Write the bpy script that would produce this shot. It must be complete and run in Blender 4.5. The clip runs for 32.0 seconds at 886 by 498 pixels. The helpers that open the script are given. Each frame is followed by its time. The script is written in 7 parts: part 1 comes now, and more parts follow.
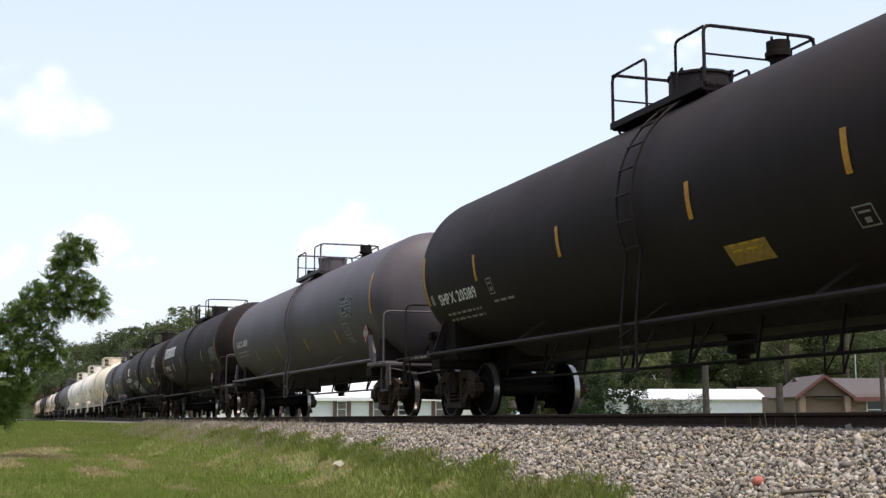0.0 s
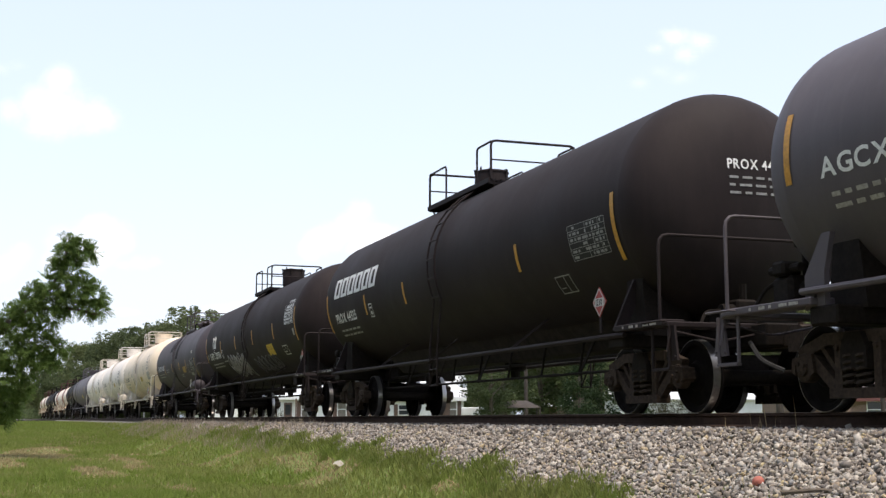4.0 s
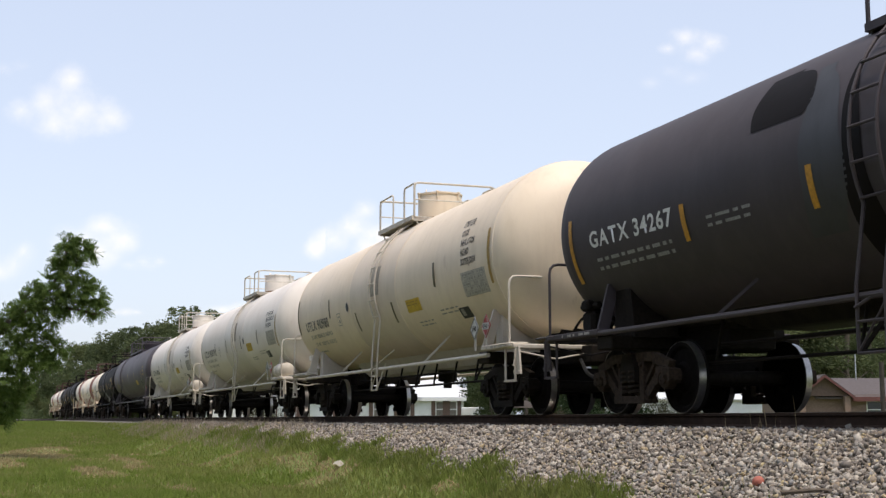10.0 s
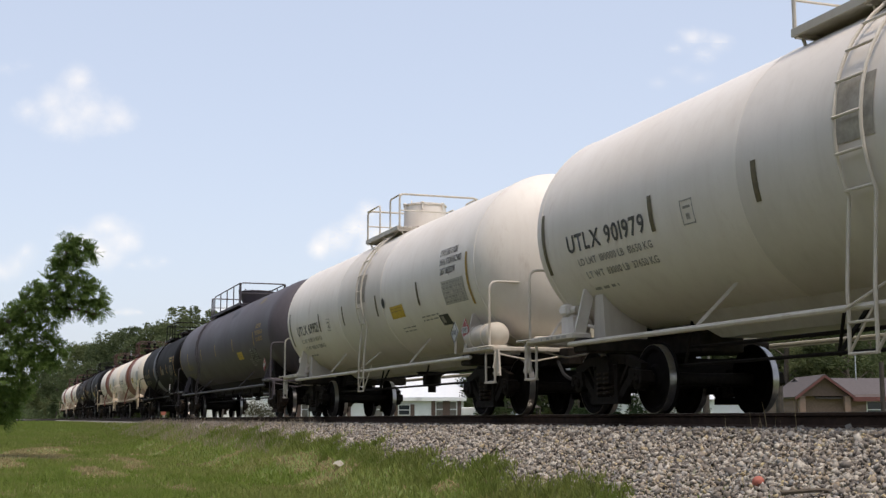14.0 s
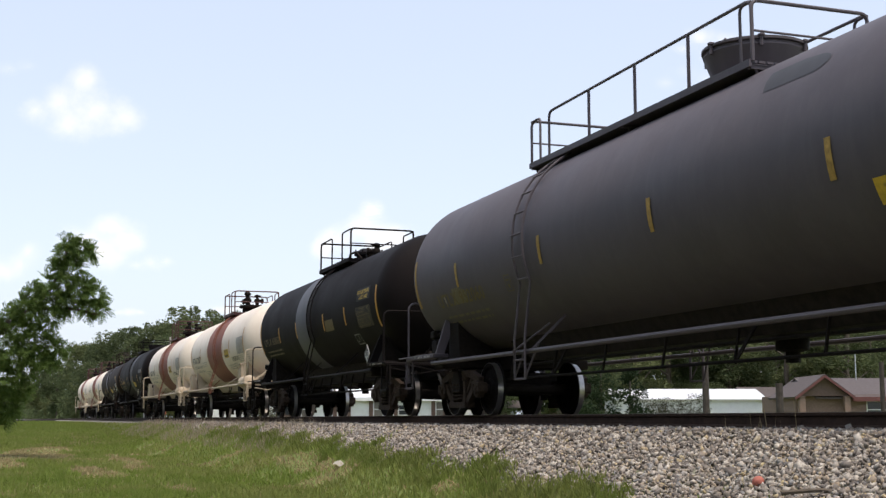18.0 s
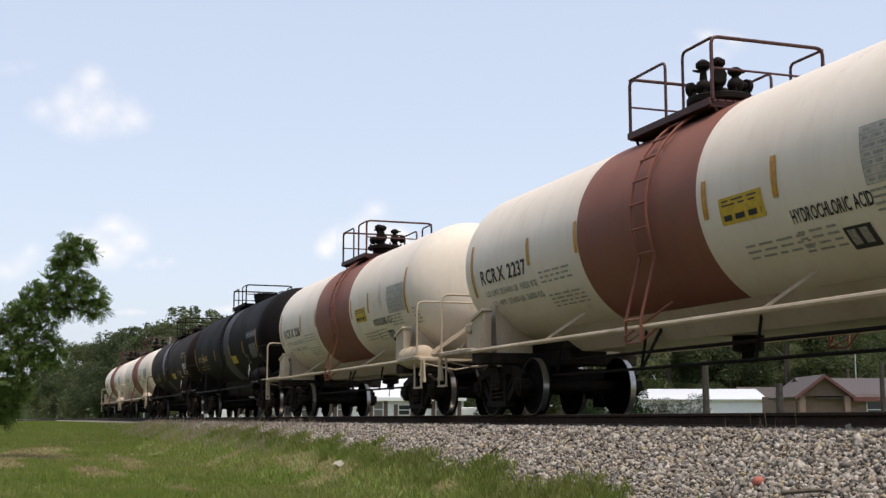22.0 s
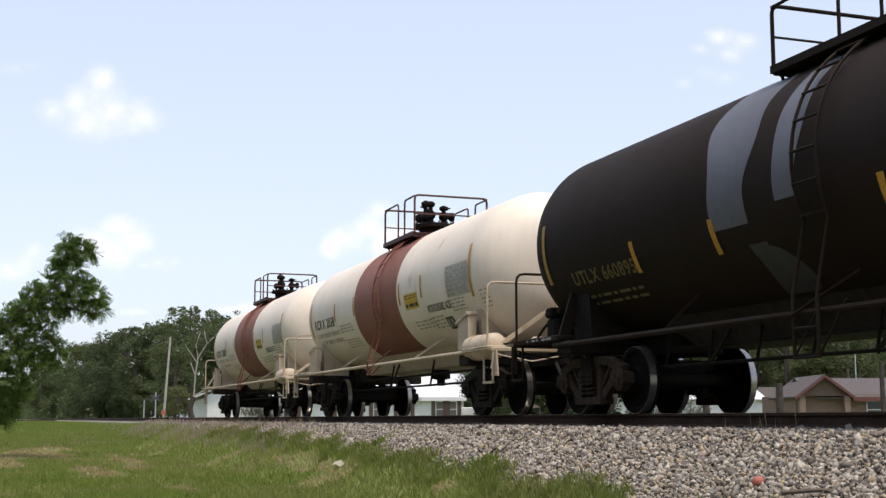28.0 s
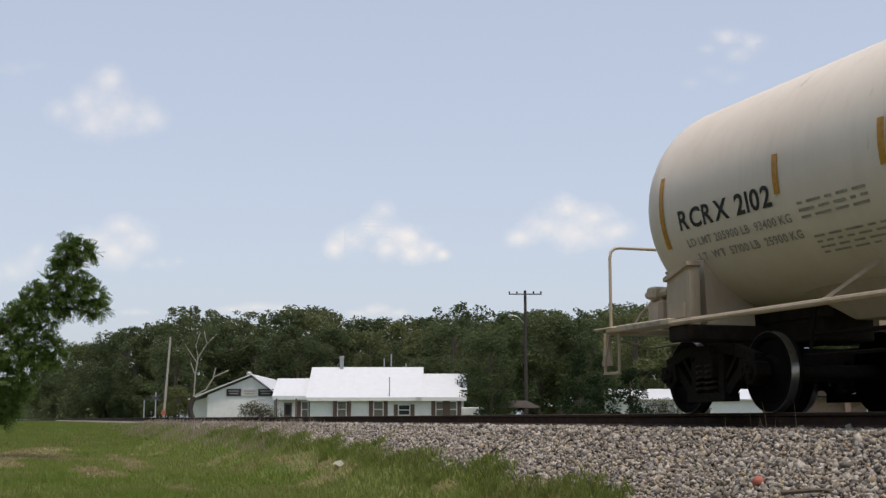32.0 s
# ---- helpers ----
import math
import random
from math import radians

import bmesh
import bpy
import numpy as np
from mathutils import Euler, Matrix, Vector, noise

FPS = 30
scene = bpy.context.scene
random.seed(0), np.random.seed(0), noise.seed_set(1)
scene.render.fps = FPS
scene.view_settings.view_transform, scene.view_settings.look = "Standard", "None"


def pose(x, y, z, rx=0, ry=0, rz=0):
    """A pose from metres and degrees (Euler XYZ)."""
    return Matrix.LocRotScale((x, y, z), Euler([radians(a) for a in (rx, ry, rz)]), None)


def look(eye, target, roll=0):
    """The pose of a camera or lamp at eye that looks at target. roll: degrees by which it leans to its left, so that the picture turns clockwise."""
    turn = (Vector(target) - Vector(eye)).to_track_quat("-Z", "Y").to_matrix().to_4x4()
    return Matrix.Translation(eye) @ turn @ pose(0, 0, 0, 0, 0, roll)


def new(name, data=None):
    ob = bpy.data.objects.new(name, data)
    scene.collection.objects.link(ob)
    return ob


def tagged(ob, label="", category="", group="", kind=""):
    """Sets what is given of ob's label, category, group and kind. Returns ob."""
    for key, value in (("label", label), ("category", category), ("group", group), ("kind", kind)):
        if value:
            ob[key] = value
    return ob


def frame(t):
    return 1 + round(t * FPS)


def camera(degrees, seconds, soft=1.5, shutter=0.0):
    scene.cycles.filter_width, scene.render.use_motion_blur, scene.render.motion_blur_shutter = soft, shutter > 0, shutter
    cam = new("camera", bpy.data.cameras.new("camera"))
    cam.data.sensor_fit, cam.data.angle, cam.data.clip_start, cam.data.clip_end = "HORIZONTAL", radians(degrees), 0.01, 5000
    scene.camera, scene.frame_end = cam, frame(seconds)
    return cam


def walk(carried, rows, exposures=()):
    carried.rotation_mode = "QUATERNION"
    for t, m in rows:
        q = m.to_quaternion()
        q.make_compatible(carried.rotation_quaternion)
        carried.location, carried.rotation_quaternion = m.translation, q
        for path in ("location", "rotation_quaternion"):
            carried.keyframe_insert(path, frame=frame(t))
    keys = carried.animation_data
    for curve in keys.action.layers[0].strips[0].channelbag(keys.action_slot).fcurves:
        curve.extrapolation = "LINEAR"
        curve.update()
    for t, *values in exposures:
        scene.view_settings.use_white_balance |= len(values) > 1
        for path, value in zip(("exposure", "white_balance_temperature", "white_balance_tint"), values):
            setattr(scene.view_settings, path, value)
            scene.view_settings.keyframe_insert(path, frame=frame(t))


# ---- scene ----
# Camera on a low tripod beside the track, standing still
cam = camera(38.7, 32.0, soft=1.4)
EYE = pose(0, 0, -0.07, 90 + 7.68, 0, 70.63)
EXPOSURES = [(t, e, 7240, 14.7) for t, e in ((0, 0.97), (3, 1.05), (6, 1.02), (9, 0.9), (10, 0.73), (12, 0.62), (15, 0.58), (18, 0.85), (20, 0.85), (23, 0.58), (25, 0.82), (28, 0.82), (30, 0.64), (31, 0.52), (32, 0.32))]
walk(cam, [(0, EYE), (32, EYE)], EXPOSURES)

# ---------------------------------------------------------------- daylight
SUN_EL, SUN_AZ = 72.0, 80.0        # azimuth clockwise from +y


def daylight():
    world = bpy.data.worlds.new("sky")
    scene.world = world
    world.use_nodes = True
    nt = world.node_tree
    nt.nodes.clear()
    out = nt.nodes.new("ShaderNodeOutputWorld")
    bg = nt.nodes.new("ShaderNodeBackground")
    sky = nt.nodes.new("ShaderNodeTexSky")
    sky.sky_type, sky.sun_disc = "NISHITA", False
    sky.sun_elevation, sky.sun_rotation = radians(SUN_EL), radians(SUN_AZ)
    sky.air_density, sky.dust_density, sky.ozone_density = 1.0, 1.9, 1.0
    bg.inputs["Strength"].default_value = 0.15
    pale = nt.nodes.new("ShaderNodeHueSaturation")
    pale.inputs["Saturation"].default_value = 0.8
    nt.links.new(sky.outputs[0], pale.inputs["Color"])
    haze = nt.nodes.new("ShaderNodeMix")        # thin even summer haze over the clear sky
    haze.data_type = "RGBA"
    haze.inputs[0].default_value = 0.62
    haze.inputs[7].default_value = (2.5, 3.16, 4.25, 1)
    nt.links.new(pale.outputs[0], haze.inputs[6])
    nt.links.new(haze.outputs[2], bg.inputs[0])
    nt.links.new(bg.outputs[0], out.inputs[0])
    sun = bpy.data.lights.new("sun", "SUN")
    sun.energy, sun.angle, sun.color = 1.75, radians(9), (1.0, 0.96, 0.9)
    az, el = radians(SUN_AZ), radians(SUN_EL)
    d = Vector((math.sin(az) * math.cos(el), math.cos(az) * math.cos(el), math.sin(el)))
    new("sun", sun).matrix_world = look(d * 50, (0, 0, 0))


daylight()

# ---------------------------------------------------------------- materials
def shader(name, rough=0.6, metal=0.0, spec=0.5):
    m = bpy.data.materials.new(name)
    m.use_nodes = True
    nt = m.node_tree
    b = nt.nodes["Principled BSDF"]
    b.inputs["Roughness"].default_value = rough
    b.inputs["Metallic"].default_value = metal
    b.inputs["Specular IOR Level"].default_value = spec
    return m, nt, b


def node(nt, kind, **values):
    n = nt.nodes.new(kind)
    for key, v in values.items():
        n.inputs[key].default_value = v
    return n


def mix(nt, fac, a, b, blend="MIX"):
    n = nt.nodes.new("ShaderNodeMix")
    n.data_type, n.blend_type = "RGBA", blend
    for sock, v in ((n.inputs[0], fac), (n.inputs[6], a), (n.inputs[7], b)):
        if isinstance(v, bpy.types.NodeSocket):
            nt.links.new(v, sock)
        elif isinstance(v, (tuple, list)):
            sock.default_value = (*v[:3], 1)
        else:
            sock.default_value = v
    return n.outputs[2]


def ramp(nt, fac, lo, hi):
    n = nt.nodes.new("ShaderNodeMapRange")
    n.inputs[1].default_value, n.inputs[2].default_value = lo, hi
    nt.links.new(fac, n.inputs[0])
    return n.outputs[0]


def coords(nt, scale=(1, 1, 1), kind="Object", shift=True):
    c = nt.nodes.new("ShaderNodeTexCoord")
    mp = nt.nodes.new("ShaderNodeMapping")
    mp.inputs["Scale"].default_value = scale
    if shift:
        oi, mu = nt.nodes.new("ShaderNodeObjectInfo"), nt.nodes.new("ShaderNodeMath")
        mu.operation = "MULTIPLY"
        mu.inputs[1].default_value = 40.0
        nt.links.new(oi.outputs["Random"], mu.inputs[0])
        nt.links.new(mu.outputs[0], mp.inputs["Location"])
    nt.links.new(c.outputs[kind], mp.inputs[0])
    return mp.outputs[0]


def tex(nt, vec, scale, detail=4, rough=0.6):
    n = node(nt, "ShaderNodeTexNoise", Scale=scale, Detail=detail, Roughness=rough)
    nt.links.new(vec, n.inputs["Vector"])
    return n.outputs[0]


def relief(nt, bsdf, height, strength=0.3, dist=0.01):
    n = node(nt, "ShaderNodeBump", Strength=strength, Distance=dist)
    nt.links.new(height, n.inputs["Height"])
    nt.links.new(n.outputs[0], bsdf.inputs["Normal"])


def paint(name, col, dirt, streak=0.35, rough=0.5, grime=0.3, spec=0.4, rust=0.0):
    """Weathered paint: run-down streaks, broad fading, fine speckle."""
    m, nt, b = shader(name, rough, 0, spec)
    run = tex(nt, coords(nt, (5.5, 5.5, 0.35)), 1.0, 5, 0.65)
    broad = tex(nt, coords(nt, (0.5, 0.5, 0.6)), 1.0, 4)
    fine = tex(nt, coords(nt), 38.0, 3)
    c = mix(nt, ramp(nt, run, 0.5, 0.85), col, dirt)
    n1 = c.node.inputs[0].links[0].from_node
    n1.inputs[4].default_value = streak
    bm_ = ramp(nt, broad, 0.35, 0.8)
    bm_.node.inputs[4].default_value = grime
    c = mix(nt, bm_, c, dirt)
    cloudy = ramp(nt, tex(nt, coords(nt, (1.6, 1.6, 1.1)), 1.0, 6, 0.7), 0.42, 0.78)
    cloudy.node.inputs[4].default_value = grime * 0.9
    c = mix(nt, cloudy, c, dirt)
    fl = ramp(nt, fine, 0.62, 0.8)
    fl.node.inputs[4].default_value = 0.22
    c = mix(nt, fl, c, dirt)
    if rust:
        run2 = tex(nt, coords(nt, (1.7, 1.7, 0.55)), 1.0, 6, 0.7)
        rs = ramp(nt, run2, 0.62, 0.78)
        rs.node.inputs[4].default_value = rust
        c = mix(nt, rs, c, (0.30, 0.17, 0.085))
    nt.links.new(c, b.inputs["Base Color"])
    r = ramp(nt, broad, 0.2, 0.8)
    r.node.inputs[3].default_value, r.node.inputs[4].default_value = rough - 0.1, rough + 0.15
    nt.links.new(r, b.inputs["Roughness"])
    relief(nt, b, broad, 0.12, 0.03)
    return m


def plain(name, col, rough=0.55, metal=0.0, var=0.25, scale=14.0, bump=0.15, spec=0.5):
    m, nt, b = shader(name, rough, metal, spec)
    n = tex(nt, coords(nt), scale, 4)
    dark = tuple(c * (1 - var) for c in col)
    lite = tuple(min(1, c * (1 + var)) for c in col)
    nt.links.new(mix(nt, ramp(nt, n, 0.3, 0.7), dark, lite), b.inputs["Base Color"])
    if bump:
        relief(nt, b, n, bump, 0.01)
    return m


MAT = {
    "black": paint("black_tank_paint", (0.0062, 0.0042, 0.0041), (0.0135, 0.0098, 0.009), 0.45, 0.66, 0.4, 0.12),
    "dullblack": paint("dusty_black_tank_paint", (0.0145, 0.0095, 0.0096), (0.033, 0.024, 0.0225), 0.5, 0.68, 0.5, 0.2),
    "charcoal": paint("charcoal_tank_paint", (0.064, 0.053, 0.061), (0.115, 0.098, 0.106), 0.45, 0.58, 0.55, 0.45),
    "slate": paint("slate_tank_paint", (0.047, 0.038, 0.0435), (0.082, 0.069, 0.073), 0.45, 0.62, 0.55, 0.34),
    "umber": paint("sooty_brown_tank_paint", (0.0158, 0.0094, 0.0066), (0.03, 0.0195, 0.0135), 0.35, 0.66, 0.3, 0.13),
    "whitegrey": paint("greyed_white_tank_paint", (0.704, 0.651, 0.588), (0.36, 0.30, 0.23), 0.2, 0.5, 0.18),
    "creamgrey": paint("greyed_cream_tank_paint", (0.7, 0.595, 0.47), (0.33, 0.25, 0.17), 0.2, 0.5, 0.18),
    "fadedink": plain("worn_black_lettering", (0.09, 0.085, 0.08), 0.6, 0, 0.45, 16, 0.0),
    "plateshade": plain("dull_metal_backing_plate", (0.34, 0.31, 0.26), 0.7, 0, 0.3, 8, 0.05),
    "dirtyivory": paint("rust_streaked_ivory_paint", (0.56, 0.47, 0.35), (0.30, 0.20, 0.12), 0.5, 0.6, 0.45, rust=0.9),
    "dirtywhite": paint("grimy_white_paint", (0.62, 0.575, 0.50), (0.36, 0.28, 0.2), 0.5, 0.6, 0.4, rust=0.6),
    "cream": paint("cream_tank_paint", (0.81, 0.68, 0.52), (0.36, 0.27, 0.17), 0.2, 0.5, 0.18, rust=0.5),
    "white": paint("white_tank_paint", (0.798, 0.74, 0.667), (0.45, 0.35, 0.27), 0.2, 0.5, 0.18, rust=0.45),
    "ivory": paint("ivory_tank_paint", (0.803, 0.719, 0.604), (0.45, 0.31, 0.20), 0.2, 0.5, 0.18, rust=0.8),
    "red": paint("iron_oxide_red_paint", (0.25, 0.088, 0.055), (0.16, 0.06, 0.04), 0.5, 0.6, 0.3),
    "patch": paint("grey_patch_paint", (0.085, 0.088, 0.10), (0.05, 0.05, 0.055), 0.4, 0.55, 0.3),
    "scuff": paint("scuffed_grey_paint", (0.045, 0.045, 0.05), (0.02, 0.02, 0.022), 0.6, 0.55, 0.5),
    "darkred": plain("dark_red_railing_paint", (0.07, 0.022, 0.018), 0.6, 0, 0.3, 15),
    "spring": plain("brown_spring_steel", (0.034, 0.025, 0.019), 0.8, 0.0, 0.3, 20, 0.15, 0.15),
    "dimochre": plain("nearly_worn_ochre_lettering", (0.12, 0.085, 0.025), 0.6, 0, 0.3, 18, 0.0),
    "grime": plain("road_grimed_underframe_paint", (0.024, 0.0185, 0.0145), 0.9, 0, 0.45, 6, 0.2, 0.2),
    "rustrun": plain("brown_rust_run", (0.20, 0.11, 0.055), 0.8, 0, 0.35, 9, 0.0),
    "bluegrey": paint("blue_grey_patch_paint", (0.115, 0.12, 0.145), (0.06, 0.058, 0.065), 0.4, 0.5, 0.3),
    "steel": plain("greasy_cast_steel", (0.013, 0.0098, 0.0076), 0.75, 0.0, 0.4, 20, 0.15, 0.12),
    "rust": plain("rusty_cast_steel", (0.042, 0.029, 0.021), 0.85, 0.0, 0.45, 18, 0.3, 0.2),
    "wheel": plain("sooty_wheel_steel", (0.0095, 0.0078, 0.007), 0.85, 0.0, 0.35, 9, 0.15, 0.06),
    "tread": plain("polished_wheel_tread", (0.36, 0.35, 0.34), 0.3, 0.9, 0.2, 30, 0.05),
    "rail": plain("rusty_dark_rail_steel", (0.05, 0.03, 0.021), 0.85, 0.0, 0.35, 9, 0.25, 0.2),
    "tie": plain("creosoted_tie_wood", (0.05, 0.04, 0.032), 0.9, 0, 0.4, 7, 0.4),
    "yellow": plain("yellow_reflective_tape", (0.5, 0.24, 0.025), 0.5, 0, 0.25, 20, 0.05),
    "sign_yellow": plain("yellow_notice_panel", (0.55, 0.36, 0.03), 0.55, 0, 0.2, 12, 0.05),
    "ochre": plain("faded_ochre_lettering", (0.36, 0.22, 0.045), 0.6, 0, 0.3, 18, 0.0),
    "olive": plain("dark_olive_tape", (0.13, 0.105, 0.055), 0.6, 0, 0.3, 18, 0.0),
    "ink": plain("black_lettering", (0.02, 0.02, 0.022), 0.6, 0, 0.3, 25, 0.0),
    "greyink": plain("faded_grey_lettering", (0.32, 0.30, 0.27), 0.6, 0, 0.35, 25, 0.0),
    "chalk": plain("white_lettering", (0.7, 0.7, 0.68), 0.6, 0, 0.15, 25, 0.0),
    "dimchalk": plain("faded_white_lettering", (0.26, 0.26, 0.25), 0.6, 0, 0.3, 25, 0.0),
    "table": plain("faded_table_panel", (0.47, 0.44, 0.38), 0.6, 0, 0.2, 12, 0.0),
    "darktable": plain("dark_table_panel", (0.03, 0.028, 0.028), 0.7, 0, 0.2, 12, 0.0, 0.2),
    "placard": plain("white_placard", (0.55, 0.54, 0.51), 0.5, 0, 0.08, 12, 0.0),
    "ghost": plain("nearly_buffed_out_spray_paint", (0.085, 0.083, 0.08), 0.7, 0, 0.4, 20, 0.0),
    "placard_red": plain("red_placard", (0.36, 0.045, 0.038), 0.5, 0, 0.15, 12, 0.0),
    "orange": plain("orange_plastic", (0.42, 0.13, 0.095), 0.7, 0, 0.15, 12, 0.05),
    "siding": plain("white_painted_siding", (0.72, 0.735, 0.73), 0.6, 0, 0.06, 3, 0.05),
    "metalroof": plain("white_metal_roofing", (0.64, 0.66, 0.68), 0.5, 0, 0.04, 2, 0.05),
    "shingle": plain("brown_shingle_roofing", (0.085, 0.069, 0.066), 0.9, 0, 0.25, 6, 0.3),
    "brick": plain("tan_brick_veneer", (0.2, 0.135, 0.105), 0.85, 0, 0.25, 12, 0.2),
    "redwall": plain("red_painted_fascia", (0.12, 0.04, 0.036), 0.7, 0, 0.2, 8, 0.1),
    "shutter": plain("brown_shutters", (0.12, 0.075, 0.06), 0.7, 0, 0.2, 8, 0.1),
    "darkglass": plain("dim_window_pane", (0.03, 0.035, 0.04), 0.12, 0, 0.2, 1, 0.0),
    "blind": plain("pale_window_blind", (0.15, 0.135, 0.12), 0.7, 0, 0.25, 6, 0.0),
    "bark": plain("grey_tree_bark", (0.11, 0.09, 0.07), 0.95, 0, 0.35, 9, 0.6),
    "deadwood": plain("bare_weathered_wood", (0.36, 0.33, 0.29), 0.9, 0, 0.25, 9, 0.4),
    "polewood": plain("weathered_pole_wood", (0.05, 0.04, 0.034), 0.9, 0, 0.3, 7, 0.4),
    "galv": plain("galvanised_metal", (0.45, 0.46, 0.47), 0.4, 0.7, 0.15, 10, 0.05),
    "carpaint": plain("dark_grey_car_paint", (0.03, 0.033, 0.04), 0.3, 0.2, 0.08, 4, 0.0),
    "rubber": plain("black_tyre_rubber", (0.02, 0.02, 0.02), 0.85, 0, 0.2, 20, 0.1),
    "asphalt": plain("grey_asphalt", (0.05, 0.05, 0.05), 0.97, 0, 0.25, 20, 0.3, 0.05),
}


def sums(nt, kind, a, b, c=None):
    """One arithmetic node; its inputs are sockets or numbers."""
    n = nt.nodes.new("ShaderNodeMath")
    n.operation = kind
    for sock, v in zip(n.inputs, (a, b, c)):
        if isinstance(v, bpy.types.NodeSocket):
            nt.links.new(v, sock)
        elif v is not None:
            sock.default_value = v
    return n.outputs[0]


def leaf_mat(name, a, b_, c_, sun_side=None):
    m, nt, b = shader(name, 0.75, 0, 0.15)
    g = nt.nodes.new("ShaderNodeNewGeometry")
    oi = nt.nodes.new("ShaderNodeObjectInfo")
    col = mix(nt, g.outputs["Random Per Island"], a, b_)
    lump = ramp(nt, tex(nt, coords(nt), 0.45, 3), 0.4, 0.65)
    lump.node.inputs[4].default_value = 0.75
    col = mix(nt, lump, col, c_)
    k = ramp(nt, oi.outputs["Random"], 0, 1)
    k.node.inputs[3].default_value, k.node.inputs[4].default_value = 0.0, 0.55
    col = mix(nt, k, col, tuple(v * 0.62 for v in a))
    if sun_side:
        odd = ramp(nt, sums(nt, "FRACT", sums(nt, "MULTIPLY", oi.outputs["Random"], 7.31), 0.0), 0.55, 1.0)
        odd.node.inputs[4].default_value = 0.7
        col = mix(nt, odd, col, sun_side)
    nt.links.new(col, b.inputs["Base Color"])
    tr = nt.nodes.new("ShaderNodeBsdfTranslucent")
    nt.links.new(col, tr.inputs[0])
    ms = nt.nodes.new("ShaderNodeMixShader")
    ms.inputs[0].default_value = 0.4
    nt.links.new(b.outputs[0], ms.inputs[1])
    nt.links.new(tr.outputs[0], ms.inputs[2])
    nt.links.new(ms.outputs[0], nt.nodes["Material Output"].inputs[0])
    return m


MAT["leaf"] = leaf_mat("broadleaf_foliage", (0.076, 0.104, 0.047), (0.136, 0.166, 0.076), (0.098, 0.125, 0.058), (0.18, 0.188, 0.08))
MAT["leaf_near"] = leaf_mat("compound_leaf_foliage", (0.09, 0.15, 0.04), (0.175, 0.255, 0.07), (0.115, 0.18, 0.05))
MAT["leaf_dark"] = leaf_mat("cedar_foliage", (0.022, 0.04, 0.018), (0.042, 0.066, 0.028), (0.03, 0.05, 0.022))
MAT["shrub"] = leaf_mat("dull_shrub_foliage", (0.07, 0.075, 0.05), (0.11, 0.10, 0.07), (0.08, 0.085, 0.06))
MAT["grass"] = leaf_mat("green_grass_blades", (0.2, 0.272, 0.06), (0.272, 0.345, 0.085), (0.34, 0.34, 0.13))
MAT["straw"] = leaf_mat("dry_straw_blades", (0.42, 0.33, 0.18), (0.52, 0.43, 0.25), (0.34, 0.25, 0.15))
MAT["weed"] = leaf_mat("pinkish_seed_grass", (0.5, 0.4, 0.32), (0.6, 0.5, 0.4), (0.4, 0.36, 0.22))


def stone_mat():
    m, nt, b = shader("crushed_ballast_stone", 0.9, 0, 0.25)
    g = nt.nodes.new("ShaderNodeNewGeometry")
    cr = nt.nodes.new("ShaderNodeValToRGB")
    el = cr.color_ramp.elements
    el[0].color, el[1].color = (0.055, 0.048, 0.042, 1), (0.47, 0.425, 0.365, 1)
    for p, c in ((0.14, (0.13, 0.115, 0.105, 1)), (0.38, (0.27, 0.24, 0.21, 1)), (0.56, (0.36, 0.29, 0.215, 1)), (0.6, (0.5, 0.41, 0.24, 1)), (0.64, (0.24, 0.245, 0.25, 1)), (0.74, (0.36, 0.33, 0.29, 1)), (0.9, (0.52, 0.48, 0.425, 1))):
        e = el.new(p)
        e.color = c
    nt.links.new(g.outputs["Random Per Island"], cr.inputs[0])
    n = tex(nt, coords(nt), 40, 3)
    k = ramp(nt, n, 0.4, 0.75)
    k.node.inputs[4].default_value = 0.4
    nt.links.new(mix(nt, k, cr.outputs[0], (0.14, 0.122, 0.105)), b.inputs["Base Color"])
    relief(nt, b, n, 0.5, 0.01)
    return m


MAT["stone"] = stone_mat()


